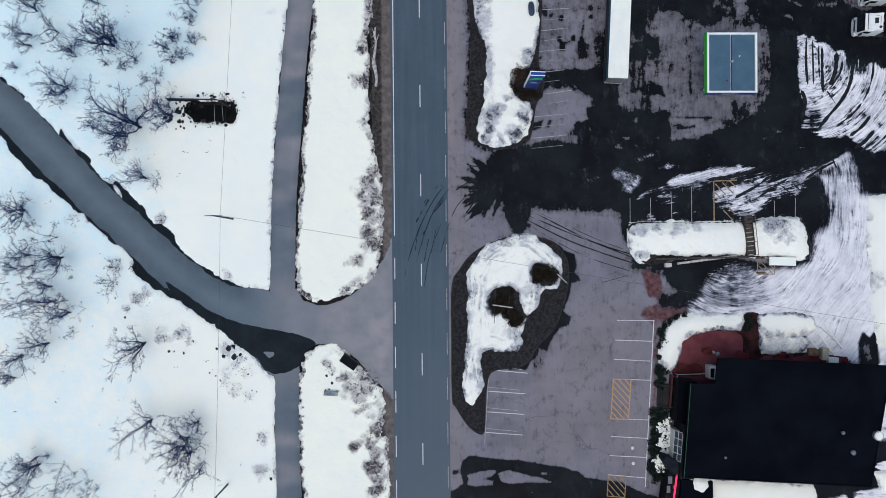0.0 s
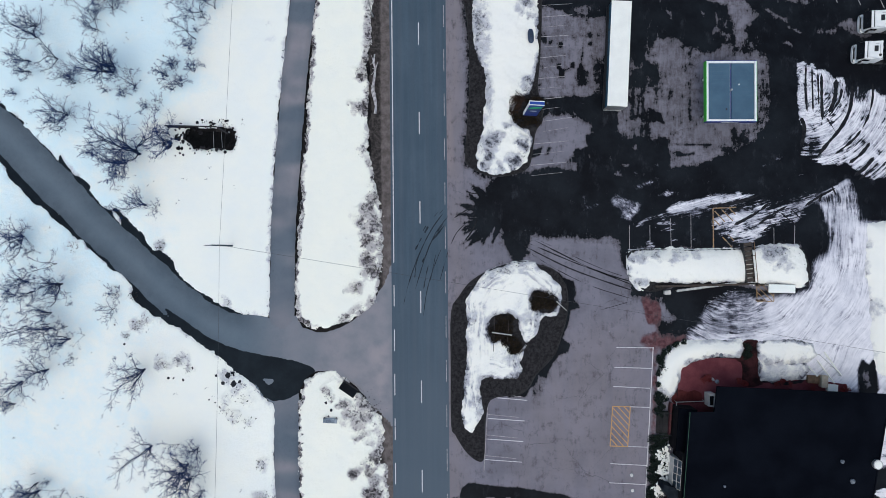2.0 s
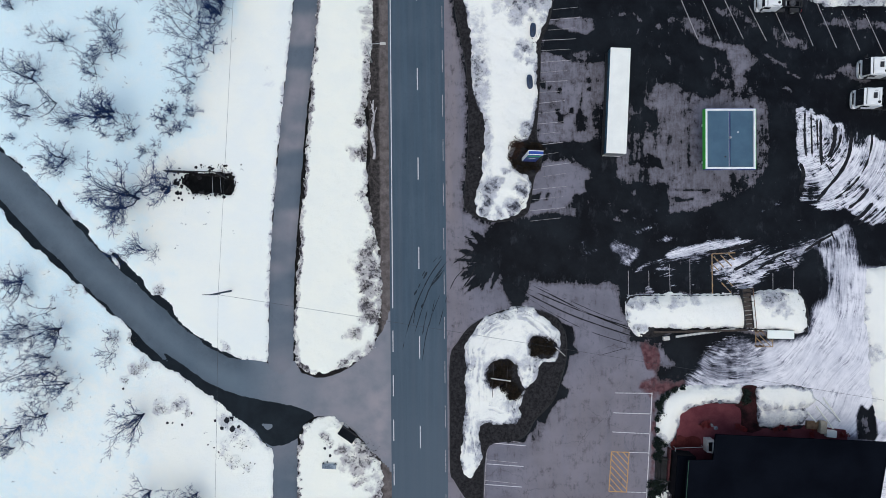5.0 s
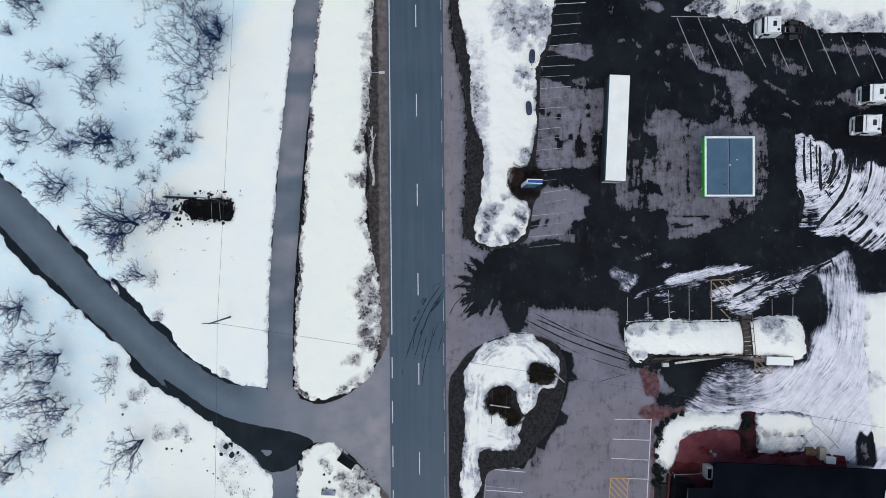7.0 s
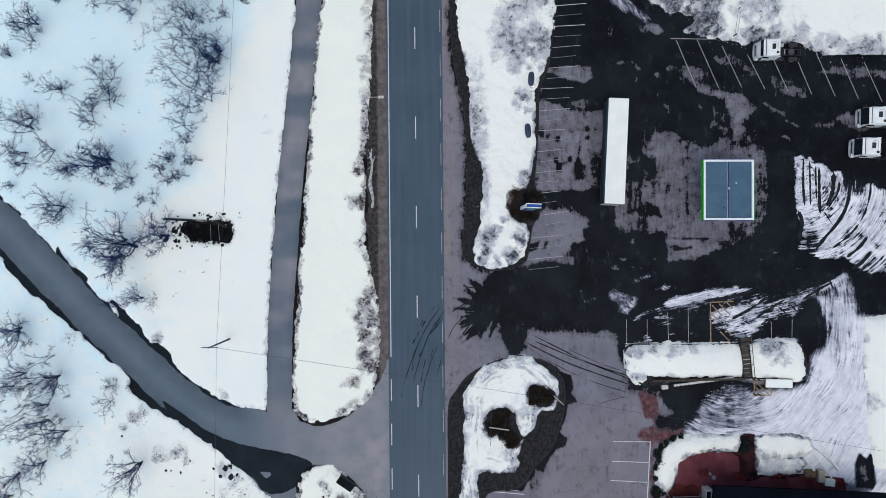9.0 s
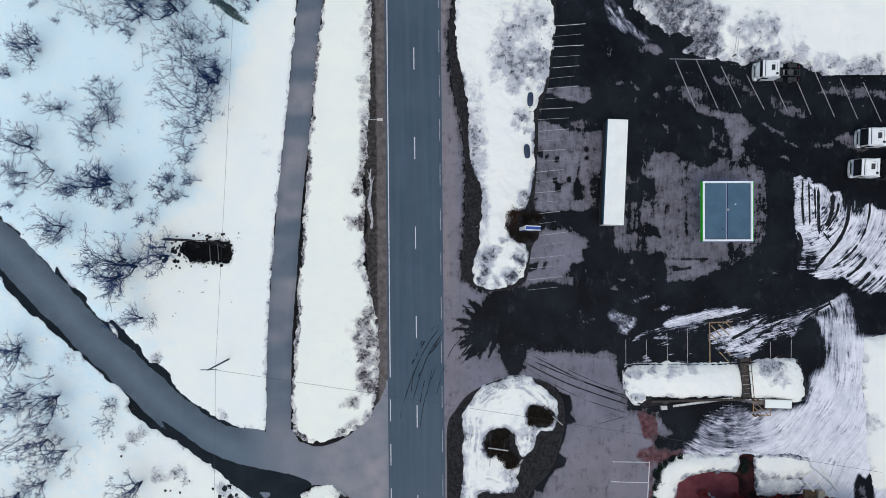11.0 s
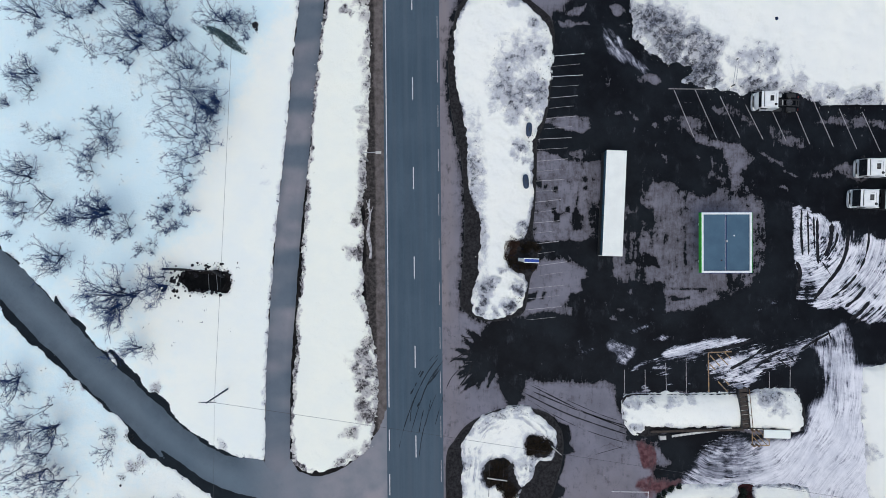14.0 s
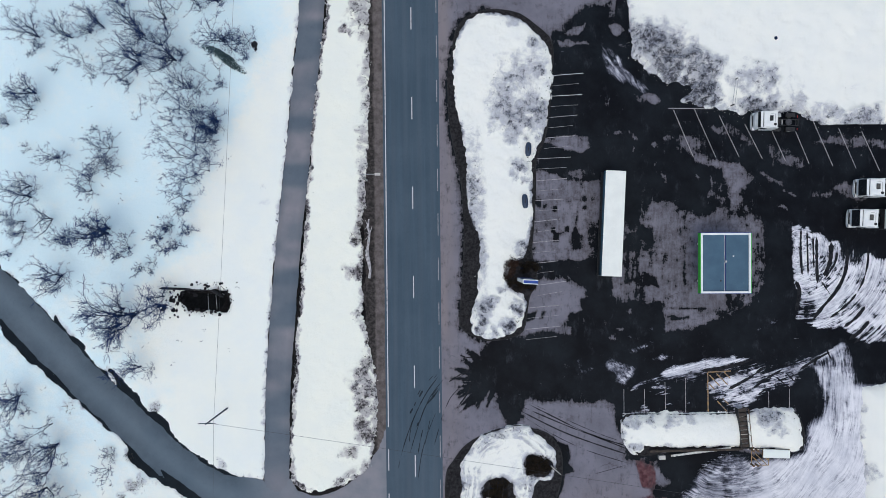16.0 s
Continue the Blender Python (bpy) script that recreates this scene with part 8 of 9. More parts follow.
# ---- culvert in the snow field ----
a, c, e = (Vector((*p, lie(p[0]))) for p in [(-35.0, 20.6), (-27.8, 20.3), (-26.3, 19.4)])
t = empty("culvert_railing", pose(0, 0, 0), "dark steel railing on a concrete headwall above a ditch", "railing")
for p, q in ((a, c), (c, e)):
    d = (q - p).normalized()
    s = Vector((-d.y, d.x, 0)) * 0.16
    part("headwall", prism(bmesh.new(), [(v.x, v.y) for v in (p - s, q - s, q + s, p + s)], p.z - 0.9, p.z + 0.32), M_KERB, t)
    for z in (0.7, 1.15):
        part("rail", rodded(p + Vector((0, 0, z)), q + Vector((0, 0, z)), 0.06), M_BLACK, t)
    n = max(2, int((q - p).length / 1.4))
    for i in range(n + 1):
        v = p.lerp(q, i / n)
        part("post", rodded(v + Vector((0, 0, 0.2)), v + Vector((0, 0, 1.15)), 0.035), M_BLACK, t)
    if q is c:
        part("snow_cap", prism(bmesh.new(), [(v.x, v.y) for v in (p + s * 1.1, q + s * 1.1, q + s * 2.4, p + s * 2.4)], p.z + 0.2, p.z + 0.42), M_SNOW, t)
for x0, y0, x1, y1 in ((-30.32, 19.82, -30.18, 17.47), (-28.56, 19.78, -28.50, 17.28), (-27.45, 19.76, -27.30, 17.57)):
    part("grate_bar", rodded((x0, y0, lie(x0) - 0.25), (x1, y1, lie(x1) - 0.25), 0.03, 0.03, 6), M_STEEL, t)
cx, cy = -28.57, 18.53
bm = bmesh.new()
prism(bm, [(cx + (x - cx) * 1.06, cy + (y - cy) * 1.06) for x, y in DITCH], lie(cx) - 1.0, lie(cx) - 0.55)
tagged(part("ditch_water", bm, worn("wet_ditch_mud", (0.005, 0.005, 0.004), (0.014, 0.013, 0.009), 2, 0.9, 0, 12, 0.5, 0.0)), "dark wet mud in an open ditch", "water", kind="structure")


# ---- teardrop island: shrubs and a pole frame ----
def leafy(name, m, rx, ry, h, count, material, seed, label, category="shrub", size=0.12, group=""):
    """A low shrub: stems and a crown of many small tilted leaves."""
    rnd = random.Random(seed)
    t = empty(name, m, label, category, group)
    bm = bmesh.new()
    for i in range(9):
        a = rnd.uniform(0, 6.28)
        rod(bm, (0.05 * math.cos(a), 0.05 * math.sin(a), -0.1), (rx * 0.7 * math.cos(a), ry * 0.7 * math.sin(a), h * rnd.uniform(0.5, 0.9)), 0.025, 0.01, 5)
    part("stems", bm, M_BARK, t)
    vs, fs = [], []
    lobes = [(rnd.uniform(-0.6, 0.6) * rx, rnd.uniform(-0.6, 0.6) * ry, rnd.uniform(0.35, 0.6)) for _ in range(7)]
    for i in range(count):
        lx_, ly_, lr = rnd.choice(lobes)
        a, r = rnd.uniform(0, 6.28), math.sqrt(rnd.random()) * lr
        p = Vector((lx_ + r * rx * math.cos(a), ly_ + r * ry * math.sin(a), h * (1 - (r / lr) ** 2 * 0.7) * rnd.uniform(0.45, 1.0)))
        u = Vector((rnd.gauss(0, 1), rnd.gauss(0, 1), rnd.gauss(0, 0.5))).normalized() * size * rnd.uniform(0.5, 1.3)
        w = u.cross(Vector((rnd.gauss(0, 1), rnd.gauss(0, 1), rnd.gauss(0, 1)))).normalized() * size * 0.4
        k = len(vs)
        vs += [p - u, p + w, p + u, p - w]
        fs.append((k, k + 1, k + 2, k + 3))
    me = bpy.data.meshes.new("leaves")
    me.from_pydata([tuple(v) for v in vs], [], fs)
    me.materials.append(material)
    o = new("leaves", me)
    o.parent = t
    return t


M_DARK_LEAF = worn("winter_brown_leaves", (0.010, 0.008, 0.006), (0.035, 0.026, 0.018), 1.5, 0.8, 0, 15, 0.1, 0.1)
M_HEDGE_LEAF = worn("dark_evergreen_leaves", (0.008, 0.014, 0.012), (0.022, 0.033, 0.025), 1.5, 0.7, 0, 15, 0.1, 0.15)
for i, (x, y) in enumerate([(11.2, -7.1), (10.2, -8.2), (11.9, -9.0), (16.4, -3.7), (18.0, -4.1), (15.8, -4.8), (12.5, -10.4)]):
    leafy("shrub", pose(x, y, 0.1), (1.7, 1.2, 1.5, 1.7, 1.2, 1.2, 1.2)[i], (1.6, 1.4, 1.5, 1.3, 1.1, 1.2, 1.1)[i], (0.7, 0.6, 0.6, 0.7, 0.6, 0.5, 0.5)[i], 1500, M_DARK_LEAF, 60 + i, "low dark brown shrub in a gap in the snow", "shrub", 0.11, "island shrubs")
t = empty("pole_frame", pose(0, 0, 0), "low frame of two pale poles and a cross-bar", "frame")
for a, b in zip([(10.0, -6.0), (11.9, -6.6)], [(9.8, -10.6), (11.7, -9.3)]):
    part("pole", rodded((*a, 0.95), (*b, 0.7), 0.045, 0.04, 6), M_STALK, t)
    for p, z in ((a, 0.95), (b, 0.7)):
        part("leg", rodded((*p, 0.05), (*p, z), 0.035, 0.035, 6), M_STALK, t)
a, b = [(9.6, -8.0), (12.3, -8.4)]
part("cross_bar", rodded((*a, 0.98), (*b, 0.98), 0.085, 0.085, 6), M_TRIM, t)
a, b = [(18.5, -4.0), (19.8, -5.2)]
g = empty("marker_pole", pose(0, 0, 0), "pale marker pole lying over the kerb", "pole")
part("shaft", rodded((*a, 0.55), (*b, 0.2), 0.07, 0.05, 6), M_TRIM, g)
part("foot", rodded((*a, 0.1), (*a, 0.6), 0.08, 0.08, 8), M_TRIM, g)

M_RUST_LEAF = worn("rusty_dead_leaves", (0.02, 0.014, 0.012), (0.075, 0.046, 0.034), 1.5, 0.85, 0, 15, 0.1, 0.05)
for i, (x, y) in enumerate([(13.1, 23.3), (12.9, 22.0), (13.7, 24.0), (15.2, 23.1), (16.4, 22.9), (14.4, 20.6), (16.0, 20.4), (13.4, 21.1)]):
    leafy("shrub", pose(x, y, 0.1), 0.95, 0.9, 0.6, 700, M_RUST_LEAF if i in (0, 1, 2) else M_DARK_LEAF, 70 + i, "low rusty brown shrub at the foot of the sign" if i < 3 else "low dark shrub at the foot of the sign", "shrub", 0.11, "sign shrubs")


def fallen_snag():
    """A pale dead trunk with stubs of branches, lying at the road's edge."""
    rnd = random.Random(5)
    a, b = (Vector((*p, 0)) for p in [(-6.1, 29.8), (-6.1, 21.8)])
    t = empty("fallen_branch", pose(0, 0, 0), "pale fallen dead trunk beside the road", "branch")
    pale = worn("bleached_wood", (0.26, 0.24, 0.24), (0.62, 0.59, 0.60), 2.5, 0.9)
    bm = bmesh.new()
    pts = [a.lerp(b, i / 8) + Vector(((0.1, 0.0, 0.2, 0.05, -0.1, -0.15, 0.1, 0.25, 0.1)[i], 0, lie(-6.4) + 0.25)) for i in range(9)]
    for i in range(8):
        rod(bm, pts[i], pts[i + 1], 0.08 + (0.02, 0.06, 0.04, 0.1, 0.09, 0.2, 0.16, 0.09)[i], 0.08 + (0.06, 0.04, 0.1, 0.09, 0.2, 0.16, 0.09, 0.12)[i], 7)
    part("trunk", bm, pale, t)
    for i in range(22):
        p = pts[rnd.randrange(0, 9)]
        q = p + Vector((rnd.gauss(-0.1, 0.26), rnd.gauss(0.1, 0.5), rnd.uniform(0.0, 0.2)))
        part("stub", rodded(p, q, rnd.uniform(0.05, 0.1), 0.025, 5), pale, t)


fallen_snag()

# hedge along the restaurant's west front
for i in range(22):
    rnd = random.Random(i)
    y = -22.3 - 0.45 * i
    x = 32.2 - 0.03 * i + (0.55, -0.5, 0.1)[i % 3] + rnd.uniform(-0.2, 0.2)
    leafy("hedge_shrub", pose(x, y, 0), rnd.uniform(0.7, 1.0), rnd.uniform(0.6, 0.9), rnd.uniform(0.5, 1.1), 420, M_HEDGE_LEAF, 90 + i, "dark evergreen shrub beside the restaurant wall", "shrub", 0.15, "hedge shrubs")
for i, (x, y) in enumerate([(32.6, -12.0), (33.3, -11.0), (32.9, -13.3), (44.6, -10.5), (44.3, -11.4), (33.1, -17.1), (32.7, -18.1), (32.3, -17.4), (32.1, -18.9), (32.9, -19.2)]):
    leafy("hedge_shrub", pose(x, y, 0), 0.75, 0.7, 0.7, 500, M_HEDGE_LEAF, 120 + i, "dark evergreen shrub beside the snow berm", "shrub", 0.12, "hedge shrubs")
for i, (x, y) in enumerate([(32.2, -16.7), (32.3, -15.4), (32.4, -13.8), (32.7, -12.5), (33.1, -11.3), (33.7, -10.4), (34.6, -9.9), (35.7, -9.6)]):
    leafy("hedge_shrub", pose(x, y, 0), 0.5, 0.5, 0.55, 320, M_HEDGE_LEAF, 140 + i, "dark evergreen shrub beside the snow berm", "shrub", 0.12, "hedge shrubs")
for i, line in enumerate(([(32.3, -24.5), (33.0, -24.0), (33.3, -25.0), (33.5, -26.4), (33.0, -27.1), (32.3, -27.4), (32.2, -26.6), (32.6, -25.6)], [(32.5, -27.8), (32.8, -28.2), (32.7, -28.9), (32.5, -29.5)], [(31.4, -29.2), (31.8, -29.2), (32.4, -30.0), (32.2, -30.7)])):
    clods("snow_clumps", line, M_OLD_SNOW, (230, 80, 80)[i], 0.26, 0.06, 0.24, 700 + i, 0.8, "clumps of white snow lying on the hedge")

# ---- small things beside the road and on the island ----
def grit_bin(m):
    """A rounded oblong bin under a domed lid."""
    t = empty("grit_bin", m, "dark blue rounded plastic grit bin in the snow", "bin", "grit bins")
    plastic = worn("dark_blue_plastic", (0.018, 0.03, 0.06), (0.035, 0.055, 0.10), 2, 0.5)

    def oval(k, n=20):
        out = []
        for i in range(n):
            a = 6.2832 * i / n
            c, s = math.cos(a), math.sin(a)
            out.append((0.4 * k * math.copysign(abs(c) ** 0.7, c), 0.95 * k * math.copysign(abs(s) ** 0.7, s)))
        return out

    def loft(levels):
        bm = bmesh.new()
        rings = [[bm.verts.new((x, y, z)) for x, y in oval(k)] for k, z in levels]
        for r0, r1 in zip(rings[:-1], rings[1:]):
            for i in range(20):
                bm.faces.new((r0[i], r0[(i + 1) % 20], r1[(i + 1) % 20], r1[i]))
        bm.faces.new(rings[-1])
        bm.faces.new(rings[0][::-1])
        return bm

    part("body", loft([(0.85, -0.2), (0.96, 0.55)]), plastic, t)
    lid = part("lid", loft([(1.02, 0.55), (1.02, 0.62), (0.85, 0.76), (0.5, 0.84)]), plastic, t)
    part("handle", boxed(-0.04, -0.25, 0.83, 0.04, 0.25, 0.88, 0.01), M_BLACK, lid)
    return t


for i, (x, y) in enumerate([(15.7, 39.0), (15.2, 32.0)]):
    grit_bin(pose(x, y, 0.3, 0, 0, (-3, 4)[i]))
x, y = -12.38, -19.54
t = empty("sign_board", pose(x, y, lie(x) + 0.2, 0, 0, -3), "low pale board standing in the snow", "sign")
part("board", box(bmesh.new(), -0.95, -0.04, 0, 0.95, 0.04, 0.75, 0.01, Matrix.Translation((0, 0, 0.25)) @ Matrix.Rotation(radians(50), 4, 'X')), worn("pale_blue_board", (0.10, 0.13, 0.17), (0.5, 0.55, 0.6), 1.2, 0.7, 0, 8), t)
part("rail", boxed(-1.0, -0.1, 0.18, 1.0, 0.0, 0.26), M_BLACK, t)
for s in (-1, 1):
    part("post", boxed(s * 0.8 - 0.05, 0.0, -0.2, s * 0.8 + 0.05, 0.1, 0.75), M_BLACK, t)
x, y = -9.93, -15.67
t = empty("manhole_box", pose(x, y, lie(x) + 0.1, 0, 0, -35), "dark concrete culvert lid among the snow", "culvert")
part("slab", boxed(-1.2, -0.6, -0.2, 1.2, 0.6, 0.34, 0.03), worn("wet_concrete", (0.005, 0.0065, 0.0085), (0.010, 0.012, 0.015), 1.5, 0.8, 0, 20, 0.1, 0.05), t)
part("rim", boxed(-1.25, 0.6, -0.2, 1.25, 0.72, 0.4, 0.02), M_BLACK, t)
a, b = [(43.8, 48.2), (43.3, 44.7)]
t = empty("bike_rail", pose(0, 0, 0), "thin steel rail standing in the snow", "railing")
for s in (-0.16, 0.16):
    part("rail", rodded((a[0] + s, a[1], 1.3), (b[0] + s, b[1], 1.3), 0.035), M_STEEL, t)
for p in (a, b):
    part("post", rodded((p[0], p[1], 0.3), (p[0], p[1], 1.35), 0.09), M_BLACK, t)
x, y = 49.32, 53.73
g = empty("rock", pose(x, y, 0.65), "small dark rock on the snow", "rock")
bm = bmesh.new()
bmesh.ops.create_icosphere(bm, subdivisions=2, radius=0.24)
for v in bm.verts:
    v.co *= 1 + 0.35 * noise.noise(v.co * 4)
    v.co.z *= 0.6
part("stone", bm, M_BARK, g)


def stone(m, r, seed):
    """A rounded lump of dark stone, half sunk in the snow."""
    rnd = random.Random(seed)
    t = empty("rock", m, "dark rounded rock lying in the snow", "rock", "rocks in the snow")
    bm = bmesh.new()
    bmesh.ops.create_icosphere(bm, subdivisions=2, radius=r)
    stretch = (rnd.uniform(0.8, 1.35), rnd.uniform(0.75, 1.2), 0.6)
    for v in bm.verts:
        v.co *= 1 + 0.4 * noise.noise(v.co * (1.6 / r) + Vector((seed, 0, 0)))
        v.co = Vector((v.co.x * stretch[0], v.co.y * stretch[1], v.co.z * stretch[2]))
    part("stone", bm, M_ROCK, t)


ROCKS_NORTH = [(-21.51, 53.93, 0.38), (-21.36, 53.31, 0.21), (-35.45, 30.44, 0.13), (-24.33, 21.34, 0.13), (-30.72, 21.07, 0.21), (-33.05, 20.92, 0.17), (-28.48, 20.82, 0.21), (-32.99, 19.36, 0.17), (-33.64, 19.28, 0.21), (-33.18, 16.85, 0.17), (-32.7, 16.61, 0.17), (-33.83, 16.54, 0.17), (-42.69, -6.86, 0.13), (-41.32, -9.54, 0.21), (-45.97, -10.71, 0.13), (-31.6, -12.84, 0.21), (-26.66, -13.85, 0.34), (-28.25, -13.85, 0.21), (-35.06, -14.25, 0.17)]
ROCKS_SOUTH = [(-34.33, -14.25, 0.13), (-32.97, -14.48, 0.17), (-25, -14.7, 0.25), (-27.3, -14.86, 0.34), (-25.87, -15.02, 0.38), (-11.12, -17.2, 0.17), (-29.31, -17.2, 0.13), (-23.91, -17.34, 0.17), (-10.35, -17.51, 0.16), (-13, -17.52, 0.2), (-28.43, -17.59, 0.17), (-11.52, -18.05, 0.2), (-27.8, -18.21, 0.17), (-12.3, -18.52, 0.22), (-12.7, -19.37, 0.16), (-23.37, -19.59, 0.17), (-22.74, -19.74, 0.17), (-9.49, -26.91, 0.22), (-8.72, -27.22, 0.16), (-20.85, -31.66, 0.25)]
M_ROCK = worn("dark_wet_rock", (0.010, 0.012, 0.016), (0.035, 0.036, 0.042), 3, 0.8, 0, 15, 0.4, 0.1)
for i, (x, y, r) in enumerate(ROCKS_NORTH + ROCKS_SOUTH):
    stone(pose(x, y, lie(x) + 0.17, 0, 0, i * 50), r, 500 + i)


# ---- dry stalks, weeds and litter: too many to count ----
def stalks(name, patches, high, seed, label, material=M_STALK, base=0.1, wide=0.03):
    rnd = random.Random(seed)
    vs, fs = [], []
    for x, y, r, n in patches:
        for i in range(n):
            a, d = rnd.uniform(0, 6.28), r * math.sqrt(rnd.random())
            px, py = x + d * math.cos(a), y + d * math.sin(a)
            z = lie(px) + base
            for j in range(rnd.randint(2, 4)):
                tip = Vector((px + rnd.gauss(0, 0.13), py + rnd.gauss(0, 0.13), z + high * rnd.uniform(0.4, 1.2)))
                w = wide * rnd.uniform(0.6, 1.4)
                e = Vector((rnd.gauss(0, 1), rnd.gauss(0, 1), 0)).normalized() * w
                k = len(vs)
                vs += [(px - e.x, py - e.y, z), (px + e.x, py + e.y, z), (tip.x + e.x * 0.5, tip.y + e.y * 0.5, tip.z), (tip.x - e.x * 0.5, tip.y - e.y * 0.5, tip.z)]
                fs.append((k, k + 1, k + 2, k + 3))
    me = bpy.data.meshes.new(name)
    me.from_pydata(vs, [], fs)
    me.materials.append(material)
    return tagged(new(name, me), label, "dry weeds", kind="stuff")


stalks("verge_weeds", [(-6.5, 10.4, 0.8, 30), (-7.2, 8.5, 0.9, 34), (-6.4, 6.6, 1.0, 40), (-6.8, 4.3, 1.1, 60), (-7.1, 2.0, 1.0, 60), (-6.5, 0.4, 0.9, 50), (-8.8, -1.9, 0.8, 20), (-7.6, 27.4, 0.8, 30), (-7.8, 22.6, 0.9, 40), (-7.1, 29.3, 0.6, 24), (-6.9, 40.8, 0.6, 14), (-6.7, 56.2, 0.8, 16), (-6.8, -25.2, 0.8, 40), (-7.2, -27.1, 0.8, 50), (-6.8, -30.2, 0.9, 60), (-6.2, -32.9, 0.9, 60), (-9.4, -27.1, 0.5, 30), (-8.3, -21.7, 0.9, 30), (-10.7, -17.7, 0.5, 24), (-13.1, -16.2, 0.6, 20), (-7.5, -19.1, 0.9, 26)],
       0.45, 3, "dry brown weeds along the roadside")
stalks("field_weeds", [(-35.9, -12.3, 0.8, 26), (-33.4, -11.8, 0.9, 30), (-32.2, -12.9, 0.6, 18), (-39.4, -7.0, 0.8, 26), (-38.4, -6.2, 0.7, 22), (-40.0, -2.7, 0.7, 22), (-42.7, -2.3, 0.9, 22), (-22.0, -26.1, 0.8, 24), (-22.0, -30.4, 0.9, 30), (-25.5, -19.5, 0.9, 20), (-23.9, -20.3, 0.7, 16), (-27.1, -18.4, 0.8, 14), (-41.1, -8.2, 0.6, 14), (-24.7, -17.2, 0.9, 16), (-36.1, 4.1, 0.8, 24), (-48.4, 4.0, 0.8, 16), (-42.1, 12.4, 0.8, 14), (-26.9, 20.9, 0.5, 14)],
       0.5, 4, "thin dry weeds poking through the snow", wide=0.025)
stalks("island_weeds", [(14.72, 46.39, 2.4, 38), (12.45, 49.49, 2.0, 17), (16.66, 47.91, 1.5, 14), (15.41, 38.32, 1.2, 21), (14.66, 24.09, 1.0, 21), (13.28, 16.03, 1.1, 17), (9.05, 16.84, 0.8, 14),
       (34.77, 53.49, 2.2, 42), (39.73, 50.36, 2.0, 35), (37.05, 51.16, 2.0, 28), (59.25, 44.02, 2.6, 28), (54.66, 45.83, 2.0, 17), (47.40, 49.13, 2.0, 14), (49.65, 1.60, 1.3, 21), (30.01, 1.76, 0.9, 10)], 0.15, 6, "dark weeds and dirt clods in ploughed snow", base=0.45)


rnd = random.Random(8)
litter = [(rnd.uniform(-58, -24), rnd.uniform(-36, 62), 0.5, 2) for _ in range(90)]
keep = reach(np.array([p[0] for p in litter]), np.array([p[1] for p in litter]), SIDE) > 1.2
stalks("twig_litter", [p for p, k in zip(litter, keep) if k], 0.12, 9, "small fallen twigs scattered on the snow", M_BARK, base=0.16, wide=0.03)


